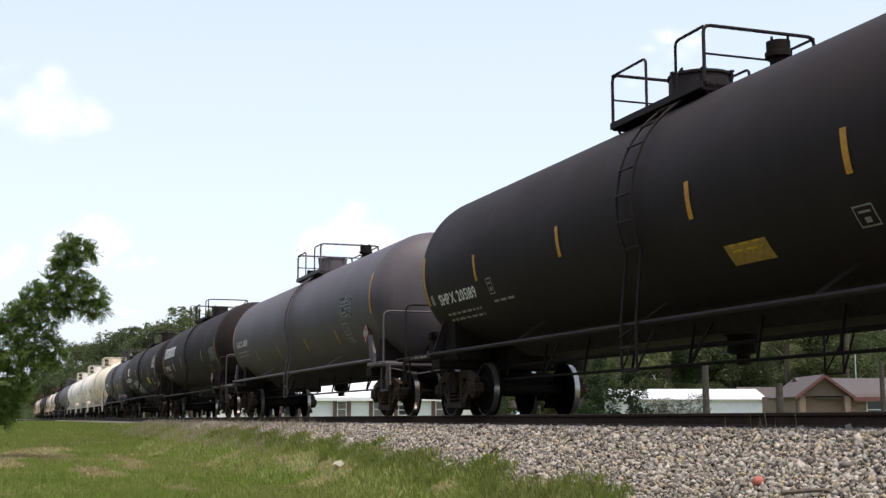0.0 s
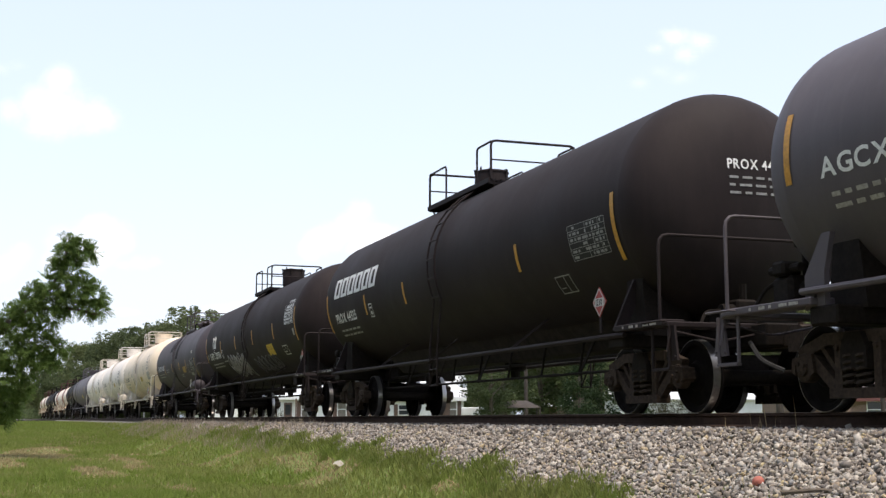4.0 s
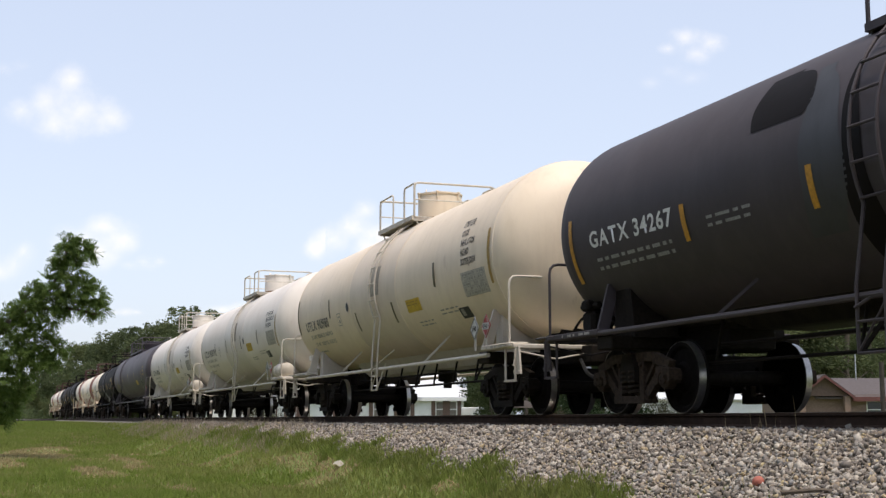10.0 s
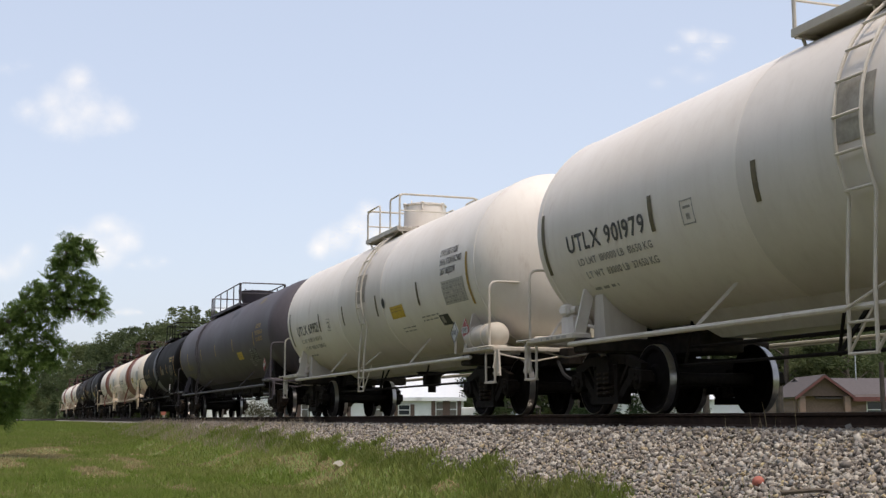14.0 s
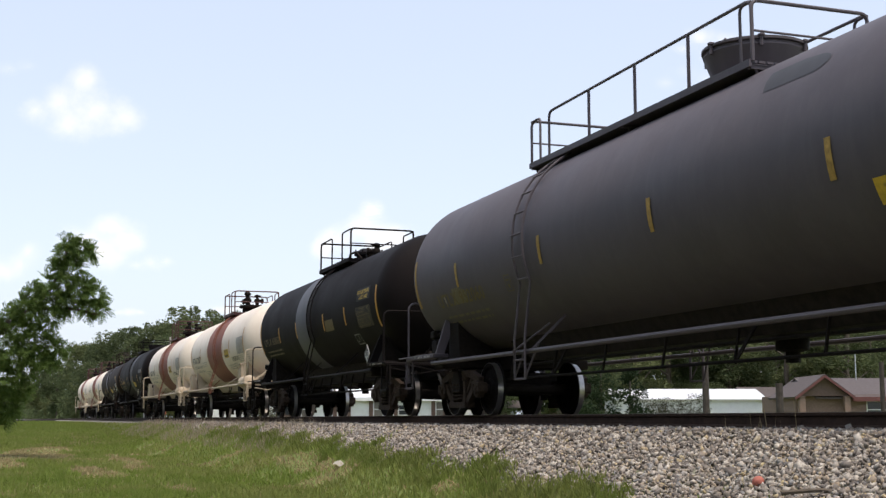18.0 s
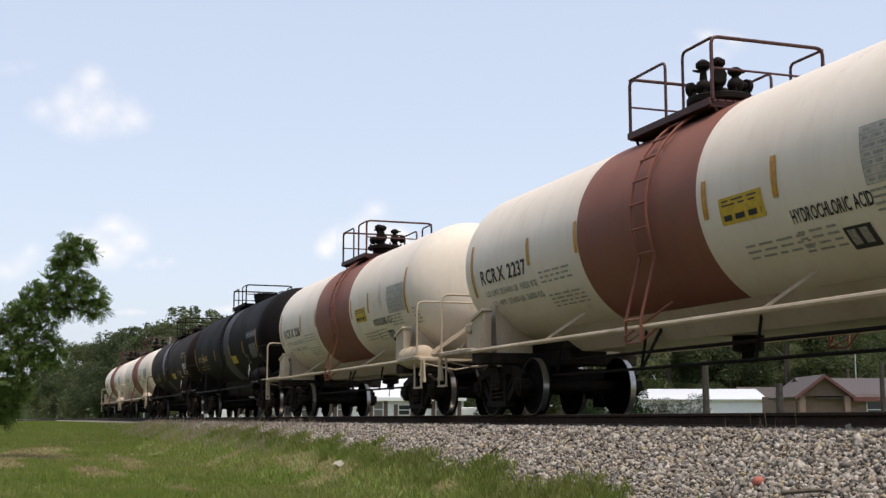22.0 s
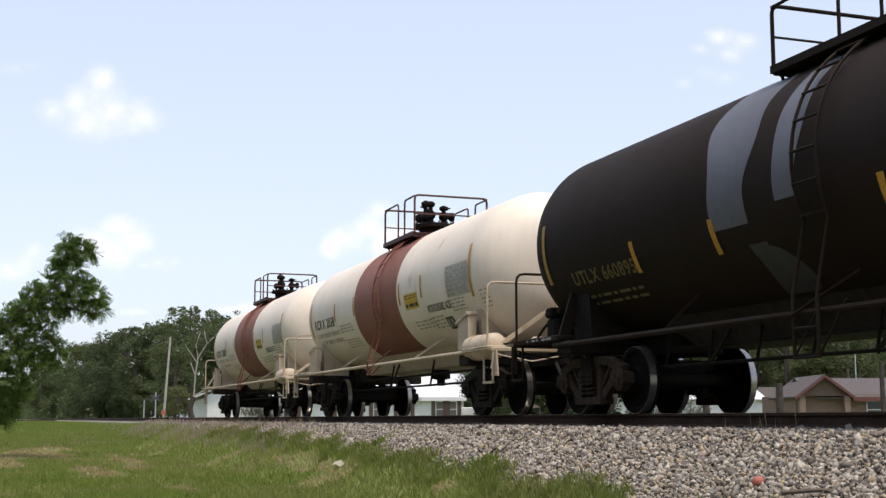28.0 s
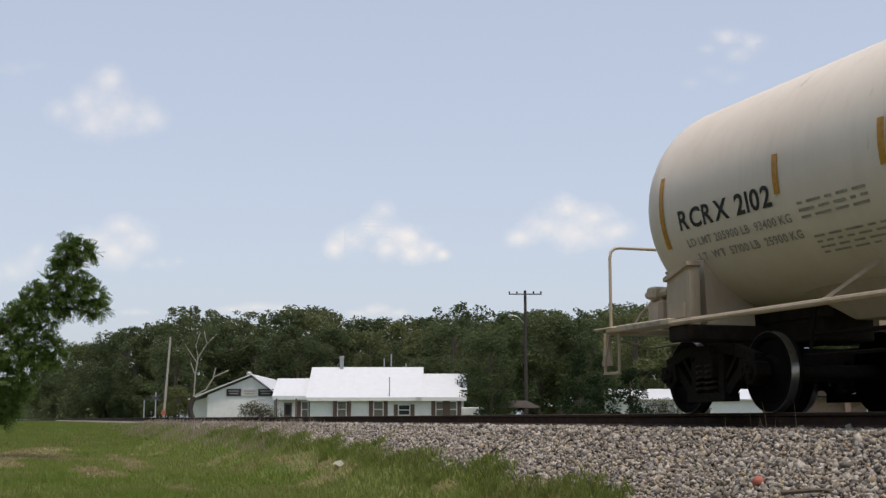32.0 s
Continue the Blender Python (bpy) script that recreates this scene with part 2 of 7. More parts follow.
def ground_mat():
    """Turf with bare soil, straw patches, and a gravel bed along the track."""
    m, nt, b = shader("turf_soil_and_gravel", 0.95, 0, 0.15)
    p = coords(nt, shift=False)
    fine, mid, big = tex(nt, p, 9, 5), tex(nt, p, 0.8, 4), tex(nt, p, 0.11, 3)
    turf = mix(nt, ramp(nt, fine, 0.3, 0.7), (0.1, 0.14, 0.035), (0.17, 0.21, 0.065))
    turf = mix(nt, ramp(nt, mid, 0.52, 0.72), turf, (0.19, 0.15, 0.075))
    k = ramp(nt, big, 0.5, 0.7)
    k.node.inputs[4].default_value = 0.5
    turf = mix(nt, k, turf, (0.12, 0.14, 0.04))
    # unseen ground behind the camera coloured tan, keeps green bounce off the tanks
    side = nt.nodes.new("ShaderNodeSeparateXYZ")
    nt.links.new(p, side.inputs[0])
    turf = mix(nt, ramp(nt, sums(nt, "MULTIPLY_ADD", mid, 1.5, side.outputs[1]), -1.0, -2.0), turf, mix(nt, fine, (0.13, 0.105, 0.085), (0.24, 0.2, 0.17)))
    vor = node(nt, "ShaderNodeTexVoronoi", Scale=17.0)
    nt.links.new(p, vor.inputs["Vector"])
    grav = mix(nt, vor.outputs["Color"], (0.15, 0.138, 0.125), (0.31, 0.285, 0.25))
    sep = nt.nodes.new("ShaderNodeSeparateXYZ")
    nt.links.new(p, sep.inputs[0])
    d = node(nt, "ShaderNodeMath")
    d.operation = "SUBTRACT"
    nt.links.new(sep.outputs[1], d.inputs[0])
    d.inputs[1].default_value = 9.0
    a = nt.nodes.new("ShaderNodeMath")
    a.operation = "ABSOLUTE"
    nt.links.new(d.outputs[0], a.inputs[0])
    w = nt.nodes.new("ShaderNodeMath")
    w.operation = "MULTIPLY_ADD"
    nt.links.new(mid, w.inputs[0])
    w.inputs[1].default_value = 0.8
    nt.links.new(a.outputs[0], w.inputs[2])
    bed = ramp(nt, w.outputs[0], 3.1, 2.8)
    # shade under the train put into the gravel's colour, cuts bounce onto bellies
    bed_shade = ramp(nt, w.outputs[0], 1.9, 1.5)
    bed_shade.node.inputs[4].default_value = 0.85
    grav = mix(nt, bed_shade, grav, (0.028, 0.022, 0.018))
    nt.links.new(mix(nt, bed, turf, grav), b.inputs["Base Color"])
    relief(nt, b, fine, 0.6, 0.05)
    return m


MAT["ground"] = ground_mat()


# ---------------------------------------------------------------- mesh helpers
class Shape:
    """Collects simple solids into one mesh."""

    def __init__(self):
        self.v, self.f = [], []

    def add(self, verts, faces):
        o = len(self.v)
        self.v += [tuple(p) for p in verts]
        self.f += [tuple(i + o for i in f) for f in faces]
        return self

    def box(self, lo, hi, bev=0.0):
        (x0, y0, z0), (x1, y1, z1) = lo, hi
        if bev <= 0:
            return self.add([(x, y, z) for z in (z0, z1) for y in (y0, y1) for x in (x0, x1)],
                            [(0, 2, 3, 1), (4, 5, 7, 6), (0, 1, 5, 4), (1, 3, 7, 5), (3, 2, 6, 7), (2, 0, 4, 6)])
        b = min(bev, (x1 - x0) / 3, (y1 - y0) / 3, (z1 - z0) / 3)
        rings = []
        for z, e in ((z0, b), (z0 + b, 0), (z1 - b, 0), (z1, b)):
            rings.append([(x0 + b, y0 + e, z), (x1 - b, y0 + e, z), (x1 - e, y0 + b, z), (x1 - e, y1 - b, z),
                          (x1 - b, y1 - e, z), (x0 + b, y1 - e, z), (x0 + e, y1 - b, z), (x0 + e, y0 + b, z)])
        return self.loft(rings)

    def loft(self, rings, cap=True, close=True):
        n = len(rings[0])
        v = [p for r in rings for p in r]
        f = []
        for k in range(len(rings) - 1):
            for i in range(n if close else n - 1):
                j = (i + 1) % n
                f.append((k * n + i, k * n + j, (k + 1) * n + j, (k + 1) * n + i))
        if cap:
            f.append(tuple(range(n))[::-1])
            f.append(tuple(range((len(rings) - 1) * n, len(rings) * n)))
        return self.add(v, f)

    def rod(self, a, b, r, n=8, r2=None):
        a, b = Vector(a), Vector(b)
        d = (b - a).normalized()
        u = d.orthogonal().normalized()
        w = d.cross(u)
        rings = []
        for p, rr in ((a, r), (b, r if r2 is None else r2)):
            rings.append([p + (u * math.cos(6.28318 * i / n) + w * math.sin(6.28318 * i / n)) * rr for i in range(n)])
        return self.loft(rings)

    def pipe(self, pts, r, n=6, bend=0.0):
        """A tube along a path, its corners rounded by bend."""
        pts = [Vector(p) for p in pts]
        if bend:
            q = [pts[0]]
            for a, p, b in zip(pts, pts[1:], pts[2:]):
                d = min(bend, (a - p).length * 0.45, (b - p).length * 0.45)
                s, e = p + (a - p).normalized() * d, p + (b - p).normalized() * d
                q += [(s * (1 - t) ** 2 + p * 2 * t * (1 - t) + e * t * t) for t in (0, 0.33, 0.67, 1)]
            pts = q + [pts[-1]]
        rings, u = [], None
        for i, p in enumerate(pts):
            d = (pts[min(i + 1, len(pts) - 1)] - pts[max(i - 1, 0)]).normalized()
            u = d.orthogonal().normalized() if u is None else (u - d * u.dot(d)).normalized()
            w = d.cross(u)
            rings.append([p + (u * math.cos(6.28318 * k / n) + w * math.sin(6.28318 * k / n)) * r for k in range(n)])
        return self.loft(rings)

    def beam(self, a, b, wide, thick, side=(0, 1, 0)):
        """A flat bar from a to b: thick along side, wide across it."""
        a, b, s = Vector(a), Vector(b), Vector(side).normalized()
        w = (b - a).normalized().cross(s).normalized()
        k = [(w * i * wide / 2 + s * j * thick / 2) for i, j in ((-1, -1), (1, -1), (1, 1), (-1, 1))]
        return self.loft([[a + q for q in k], [b + q for q in k]])

    def lathe(self, prof, n=24, axis="x", at=(0, 0, 0), cap=True):
        """prof: (along, radius) pairs turned round an axis."""
        rings = []
        for h, r in prof:
            ring = []
            for i in range(n):
                c, s = r * math.cos(6.28318 * i / n), r * math.sin(6.28318 * i / n)
                p = {"x": (h, c, s), "y": (s, h, c), "z": (c, s, h)}[axis]
                ring.append((p[0] + at[0], p[1] + at[1], p[2] + at[2]))
            rings.append(ring)
        return self.loft(rings, cap)

    def plate(self, poly, y0, y1):
        """A polygon in x, z made solid between y0 and y1."""
        return self.loft([[(x, y0, z) for x, z in poly], [(x, y1, z) for x, z in poly]])

    def mesh(self, name, mat, angle=35):
        me = bpy.data.meshes.new(name)
        me.from_pydata(self.v, [], self.f)
        bm = bmesh.new()
        bm.from_mesh(me)
        bmesh.ops.recalc_face_normals(bm, faces=bm.faces)
        bm.to_mesh(me)
        bm.free()
        me.materials.append(mat)
        me.shade_smooth()
        me.set_sharp_from_angle(angle=radians(angle))
        return me


def part(name, shape, mat, parent=None, label="", at=None):
    """One mesh object under a thing or part. shape: a Shape, or a mesh that is shared."""
    me = shape.mesh(name, MAT[mat]) if isinstance(shape, Shape) else shape
    ob = new(name, me)
    if parent is not None:
        ob.parent = parent
    if at is not None:
        ob.matrix_basis = at
    return tagged(ob, label)


def thing(name, label, category, at=None, group="", kind=""):
    ob = new(name)
    ob.empty_display_size = 0.2
    if at is not None:
        ob.matrix_basis = at
    return tagged(ob, label, category, group, kind)


GLYPHS = {}


def glyph(ch):
    """Outline of one capital or digit, one unit tall, and its width."""
    if ch not in GLYPHS:
        cu = bpy.data.curves.new("text", "FONT")
        cu.body, cu.size, cu.resolution_u, cu.offset = ch, 1 / 0.72, 3, 0.032
        ob = new("text", cu)
        bpy.context.view_layer.update()
        me = bpy.data.meshes.new_from_object(ob.evaluated_get(bpy.context.evaluated_depsgraph_get()))
        bpy.data.objects.remove(ob)
        v = [(p.co.x, p.co.y) for p in me.vertices]
        x0 = min(p[0] for p in v)
        GLYPHS[ch] = ([(x - x0, y) for x, y in v], [tuple(p.vertices) for p in me.polygons], max(p[0] for p in v) - x0)
        bpy.data.meshes.remove(me)
    return GLYPHS[ch]


for ch in "ABCDEGHIKLMNOPRSTUVWXYZ0123456789":
    glyph(ch)

# ---------------------------------------------------------------- ground and track
TRACK_Y = 9.0


def smooth(a, b, t):
    t = np.clip((t - a) / (b - a), 0, 1)
    return t * t * (3 - 2 * t)


def lie(x, y):
    """Height of the ground; the rail tops are at 0."""
    x, y = np.asarray(x, float), np.asarray(y, float)
    near = -1.3 + 0.9 * smooth(-42, -95, x)
    far = -0.95 - 0.25 * smooth(30, 90, y)
    base = np.where(y < TRACK_Y, near, far)
    d = np.abs(y - TRACK_Y)
    crown = -0.215
    fall = np.clip(d - 1.75, 0, None) * 0.5
    z = np.maximum(crown - fall, base)
    z = z + np.where(d > 2.2, 0.05 * np.sin(x * 0.7 + y * 1.3) * np.sin(y * 0.9 - x * 0.31), 0) * smooth(2.2, 4, d)
    return z


def build_ground():
    xs = np.concatenate([[-2600, -1800, -1200, -800, -560, -400, -300, -240, -200, -170, -150], np.arange(-135, -60, 2.5), np.arange(-60, 16, 0.5),
                         [18, 22, 28, 36, 50, 80, 140, 260, 500, 1000, 2000]])
    ys = np.concatenate([[-2500, -1200, -600, -300, -160, -90, -50, -30, -20], np.arange(-14, 0, 0.7), np.arange(0, 14, 0.2),
                         np.arange(14, 30, 2), [34, 42, 52, 65, 80, 100, 130, 170, 220, 300, 450, 700, 1200, 2600]])
    X, Y = np.meshgrid(xs, ys)
    Z = lie(X, Y)
    n = len(xs)
    v = np.stack([X.ravel(), Y.ravel(), Z.ravel()], 1)
    f = [(j * n + i, j * n + i + 1, (j + 1) * n + i + 1, (j + 1) * n + i) for j in range(len(ys) - 1) for i in range(n - 1)]
    me = bpy.data.meshes.new("ground")
    me.from_pydata(v.tolist(), [], f)
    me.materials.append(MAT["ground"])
    me.shade_smooth()
    tagged(new("ground", me), "grassy ground with a gravel railway embankment", "ground", kind="structure")


def build_track():
    prof = [(-0.07, -0.17), (0.07, -0.17), (0.07, -0.155), (0.012, -0.13), (0.012, -0.045), (0.036, -0.032), (0.036, -0.006), (0.028, 0.0),
            (-0.028, 0.0), (-0.036, -0.006), (-0.036, -0.032), (-0.012, -0.045), (-0.012, -0.13), (-0.07, -0.155)]
    track = thing("railway_track", "dark rusty steel rails on wooden ties in gravel", "railway track", kind="structure")
    for side in (-1, 1):
        y = TRACK_Y + side * 0.753
        s = Shape()
        xs = [-1500] + list(range(-120, 60, 12)) + [400]
        s.loft([[(x, y + a, b) for a, b in prof] for x in xs])
        rail = part("rail", s, "rail", track)
        top = Shape().box((-1500, y - 0.024, 0.0), (400, y + 0.024, 0.003))
        part("running_surface", top, "tread", rail, "worn bright top of the rail")
    tie = Shape().box((-0.115, -1.3, -0.18), (0.115, 1.3, 0.0), 0.012).mesh("tie", MAT["tie"])
    plate = Shape().box((-0.09, -0.17, 0.0), (0.09, 0.17, 0.014)).mesh("tie_plate", MAT["rail"])
    for i in range(150):
        x = -66 + 0.53 * i
        t = part("tie", tie, "tie", track, at=pose(x, TRACK_Y, -0.186, 0, 0, random.uniform(-1, 1)))
        for side in (-1, 1):
            part("tie_plate", plate, "rail", t, at=pose(0, side * 0.753, 0.001))


build_ground()
build_track()

# ---------------------------------------------------------------- tank cars
def letters(text, size, narrow=0.8, slant=0.0):
    """Outline of a line of text as flat points and faces, its left foot at the origin."""
    v, f, at = [], [], 0.0
    for ch in text:
        if ch == " ":
            at += 0.42
            continue
        gv, gf, w = glyph(ch)
        o = len(v)
        v += [((at + x + slant * y) * size * narrow, y * size) for x, y in gv]
        f += [tuple(i + o for i in p) for p in gf]
        at += w + 0.12
    return v, f


def flat_bars(rows):
    """Flat bars (u0, w0, u1, w1) cut fine enough to bend round a tank."""
    v, f = [], []
    for u0, w0, u1, w1 in rows:
        k = max(1, int(abs(w1 - w0) / 0.06) + 1)
        o = len(v)
        for i in range(k + 1):
            w = w0 + (w1 - w0) * i / k
            v += [(u0, w), (u1, w)]
        f += [(o + 2 * i, o + 2 * i + 1, o + 2 * i + 3, o + 2 * i + 2) for i in range(k)]
    return v, f


class Tank:
    """The curved side of a tank, on which paint and panels lie."""

    def __init__(self, car, r, zc):
        self.car, self.r, self.zc = car, r, zc

    def wrap(self, name, vf, x, z, mat, lift=0.006, label="", side=-1):
        """Lay flat points and faces on the tank's side: x along the car, z the height of their foot."""
        v, f = vf
        r = self.r + lift
        a0 = math.asin(max(-0.99, min(0.99, (z - self.zc) / r)))
        me = bpy.data.meshes.new(name)
        pts = []
        for u, w in v:
            a = a0 + w / r
            pts.append((x + u, side * r * math.cos(a), self.zc + r * math.sin(a)))
        me.from_pydata(pts, [], f)
        me.shade_smooth()
        me.materials.append(MAT[mat])
        ob = new(name, me)
        ob.parent = self.car
        many = name in ("lettering", "small_print", "table_ruling")
        return tagged(ob, label, kind="stuff" if many else "")

    def text(self, string, x, z, size, mat, narrow=0.8, slant=0.0, label="", side=-1):
        return self.wrap("lettering", letters(string, size, narrow, slant), x, z, mat, 0.007, label, side)

    def line(self, string, x, z, tall, wide, mat, slant=0.0, label=""):
        """A line of lettering fitted to its height and width."""
        v, f = letters(string, tall, 1.0, slant)
        k = wide / max(p[0] for p in v)
        return self.wrap("lettering", ([(a * k, b) for a, b in v], f), x, z, mat, 0.007, label)

    def front(self, name, v, f, y, z, mat, x0, depth, lift=0.006, label=""):
        """Lay flat points and faces on the dished front end: y across, z up."""
        pts = []
        for u, w in v:
            yy, zz = y + u, z + w
            q = min(0.999, math.hypot(yy, zz - self.zc) / self.r)
            a = math.acos(q ** (1 / 0.72))
            pts.append((x0 + depth * math.sin(a) + lift, yy, zz))
        me = bpy.data.meshes.new(name)
        me.from_pydata(pts, [], f)
        me.materials.append(MAT[mat])
        ob = new(name, me)
        ob.parent = self.car
        return tagged(ob, label, kind="stuff" if name in ("lettering", "small_print") else "")

    def bars(self, x, z, rows, mat, lines=1, size=0.06, seed=1):
        """Small print that cannot be read: short bars in lines, rows metres long."""
        rnd, out = random.Random(seed), []
        for k in range(lines):
            u = 0.0
            while u < rows:
                w = rnd.uniform(0.08, 0.3)
                out.append((u, -k * size * 1.9, min(u + w, rows), -k * size * 1.9 + size * 0.72))
                u += w + 0.07
        return self.wrap("small_print", flat_bars(out), x, z, mat, 0.007)

    def patch(self, name, x, z, wide, tall, mat, lift=0.005, label=""):
        return self.wrap(name, flat_bars([(0, 0, wide, tall)]), x, z, mat, lift, label)

    def table(self, x, z, wide, tall, panel, ink, seed=1):
        """A ruled table of test dates with unreadable entries."""
        rnd, out = random.Random(seed), []
        rows = max(5, int(tall / 0.075))
        for k in range(rows + 1):
            w = tall * k / rows
            out.append((0, w - 0.004, wide, w + 0.004))
            if k < rows:
                u = 0.05
                while u < wide - 0.1:
                    d = rnd.uniform(0.06, 0.2) if u < wide * 0.45 else rnd.uniform(0.04, 0.09)
                    if rnd.random() < 0.85:
                        out.append((u, w + 0.024, min(u + d, wide - 0.03), w + tall / rows - 0.022))
                    u += d + 0.04
        for u in (0, wide * 0.48, wide * 0.66, wide * 0.83, wide - 0.01):
            out.append((u, 0, u + 0.012, tall))
        base = self.patch("data_panel", x, z, wide, tall, panel)
        t = self.wrap("table_ruling", flat_bars(out), x, z, ink, 0.008)
        t.parent = base

    def ring(self, name, x0, x1, mat, lift=0.004, label="", z_from=None):
        s = Shape()
        n = 72
        rr = self.r + lift
        ang = [6.28318 * i / n for i in range(n)]
        s.loft([[(x, q * math.cos(a), self.zc + q * math.sin(a)) for a in ang] for x, q in ((x0, self.r - 0.01), (x0 + 0.004, rr), (x1 - 0.004, rr), (x1, self.r - 0.01))], cap=False)
        return part(name, s, mat, self.car, label)


SHARED = {}


def shared(key, make):
    if key not in SHARED:
        SHARED[key] = make()
    return SHARED[key]


def wheel_shape():
    return Shape().lathe([(-0.07, 0.10), (-0.075, 0.16), (-0.03, 0.2), (-0.02, 0.36), (-0.06, 0.395), (-0.068, 0.44), (-0.068, 0.452),
                          (0.03, 0.458), (0.04, 0.484), (0.062, 0.484), (0.068, 0.46), (0.062, 0.395), (0.03, 0.36), (0.015, 0.2), (0.06, 0.14), (0.06, 0.10)], 40, "y")


def tread_shape():
    s = Shape()
    s.lathe([(-0.069, 0.449), (-0.069, 0.4565), (0.028, 0.4605), (0.028, 0.45)], 40, "y", cap=False)
    return s


def side_frame_shape():
    s = Shape()
    t = 0.10
    for q in (-1, 1):
        s.beam((q * 0.98, 0, 0.60), (q * 0.52, 0, 0.735), 0.13, t)
        s.beam((q * 0.78, 0, 0.56), (q * 0.36, 0, 0.22), 0.12, t)
        s.beam((q * 0.30, 0, 0.17), (q * 0.30, 0, 0.72), 0.11, t + 0.04)
        s.beam((q * 0.60, 0, 0.66), (q * 0.36, 0, 0.40), 0.05, t - 0.02)
        s.plate([(q * 0.72, 0.60), (q * 1.05, 0.56), (q * 1.07, 0.42), (q * 1.0, 0.38), (q * 1.0, 0.50), (q * 0.78, 0.50), (q * 0.76, 0.36), (q * 0.68, 0.40)], -0.09, 0.09)
        s.rod((q * 0.30, -0.07, 0.64), (q * 0.30, -0.1, 0.64), 0.03, 6)
    s.beam((-0.56, 0, 0.735), (0.56, 0, 0.735), 0.12, t + 0.02)
    s.beam((-0.42, 0, 0.185), (0.42, 0, 0.185), 0.10, t + 0.10)
    return s


def spring_shape():
    s = Shape()
    s.pipe([(0.075 * math.cos(a * 0.7), 0.075 * math.sin(a * 0.7), 0.235 + 0.0105 * a * 0.7) for a in range(0, 46)], 0.02, 5)
    return s


def cap_shape():
    s = Shape()
    s.lathe([(0.0, 0.155), (-0.10, 0.155), (-0.115, 0.14), (-0.12, 0.09), (-0.145, 0.085), (-0.15, 0.0)], 20, "y")
    for k in range(3):
        a = 2.0944 * k + 0.5
        s.rod((0.06 * math.cos(a), -0.14, 0.06 * math.sin(a)), (0.06 * math.cos(a), -0.168, 0.06 * math.sin(a)), 0.022, 6)
    return s


WHEELSETS = []


def truck(car, x, tint):
    """A two-axle truck: wheelsets that turn, side frames with springs, and a bolster."""
    M = lambda key, make, mat: shared((key, mat), lambda: make().mesh(key, MAT[mat]))
    for dx in (-0.889, 0.889):
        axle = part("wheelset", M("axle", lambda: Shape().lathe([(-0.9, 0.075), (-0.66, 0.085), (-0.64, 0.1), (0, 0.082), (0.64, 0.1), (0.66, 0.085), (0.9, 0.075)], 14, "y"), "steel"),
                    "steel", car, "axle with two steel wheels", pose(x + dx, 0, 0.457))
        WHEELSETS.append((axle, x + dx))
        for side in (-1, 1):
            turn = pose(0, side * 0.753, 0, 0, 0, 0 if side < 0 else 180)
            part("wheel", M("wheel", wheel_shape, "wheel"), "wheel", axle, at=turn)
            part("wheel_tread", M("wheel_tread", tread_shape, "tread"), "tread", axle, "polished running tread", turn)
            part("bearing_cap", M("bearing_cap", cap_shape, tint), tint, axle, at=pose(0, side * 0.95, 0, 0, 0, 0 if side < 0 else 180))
    for side in (-1, 1):
        fr = part("side_frame", M("side_frame", side_frame_shape, tint), tint, car, "cast truck side frame", pose(x, side * 1.0, 0, 0, 0, 0 if side < 0 else 180))
        for cx, cy in ((-0.1, -0.06), (0.1, -0.06), (0.0, 0.05)):
            part("coil_spring", M("coil_spring", spring_shape, "spring"), "spring", fr, "coil spring", pose(cx, cy, 0))
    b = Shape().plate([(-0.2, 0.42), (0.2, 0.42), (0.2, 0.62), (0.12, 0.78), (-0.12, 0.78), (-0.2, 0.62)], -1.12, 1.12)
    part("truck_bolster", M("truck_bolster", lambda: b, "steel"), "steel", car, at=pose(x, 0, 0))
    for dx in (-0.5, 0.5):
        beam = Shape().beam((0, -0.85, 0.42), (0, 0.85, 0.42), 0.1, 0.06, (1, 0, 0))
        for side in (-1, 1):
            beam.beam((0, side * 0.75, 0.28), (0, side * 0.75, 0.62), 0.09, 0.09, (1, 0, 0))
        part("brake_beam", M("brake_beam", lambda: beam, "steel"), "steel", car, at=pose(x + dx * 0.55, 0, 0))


def coupler_shape():
    s = Shape()
    s.box((-0.7, -0.09, 0.79), (0.0, 0.09, 0.96), 0.02)
    s.plate([(0.0, 0.72), (0.24, 0.72), (0.3, 0.76), (0.3, 1.0), (0.24, 1.03), (0.0, 1.03)], -0.15, 0.02)
    s.plate([(-0.05, 0.74), (0.2, 0.74), (0.2, 1.0), (-0.05, 1.0)], 0.02, 0.18)
    s.rod((0.2, -0.1, 0.70), (0.2, -0.1, 1.08), 0.035, 8)
    return s


def valve_tree(s, x, y, z, tall, turn=0.0):
    """An angle valve: flanged foot, round body, side outlet and a knobbed stem."""
    s.lathe([(0, 0.11), (0.04, 0.11), (0.045, 0.065), (0.1, 0.065), (0.14, 0.1), (0.2, 0.115), (0.26, 0.095), (0.29, 0.055), (tall * 0.74, 0.045), (tall * 0.75, 0.07), (tall * 0.82, 0.1), (tall * 0.92, 0.1), (tall, 0.04)], 14, "z", (x, y, z))
    d = Vector((math.cos(turn), math.sin(turn), 0))
    p = Vector((x, y, z + 0.2))
    s.rod(p, p + d * 0.2, 0.06, 10)
    s.rod(p + d * 0.17, p + d * 0.23, 0.1, 12)
    s.rod(p + Vector((0, 0, tall * 0.35)), p + d * 0.16 + Vector((0, 0, tall * 0.45)), 0.018, 6)


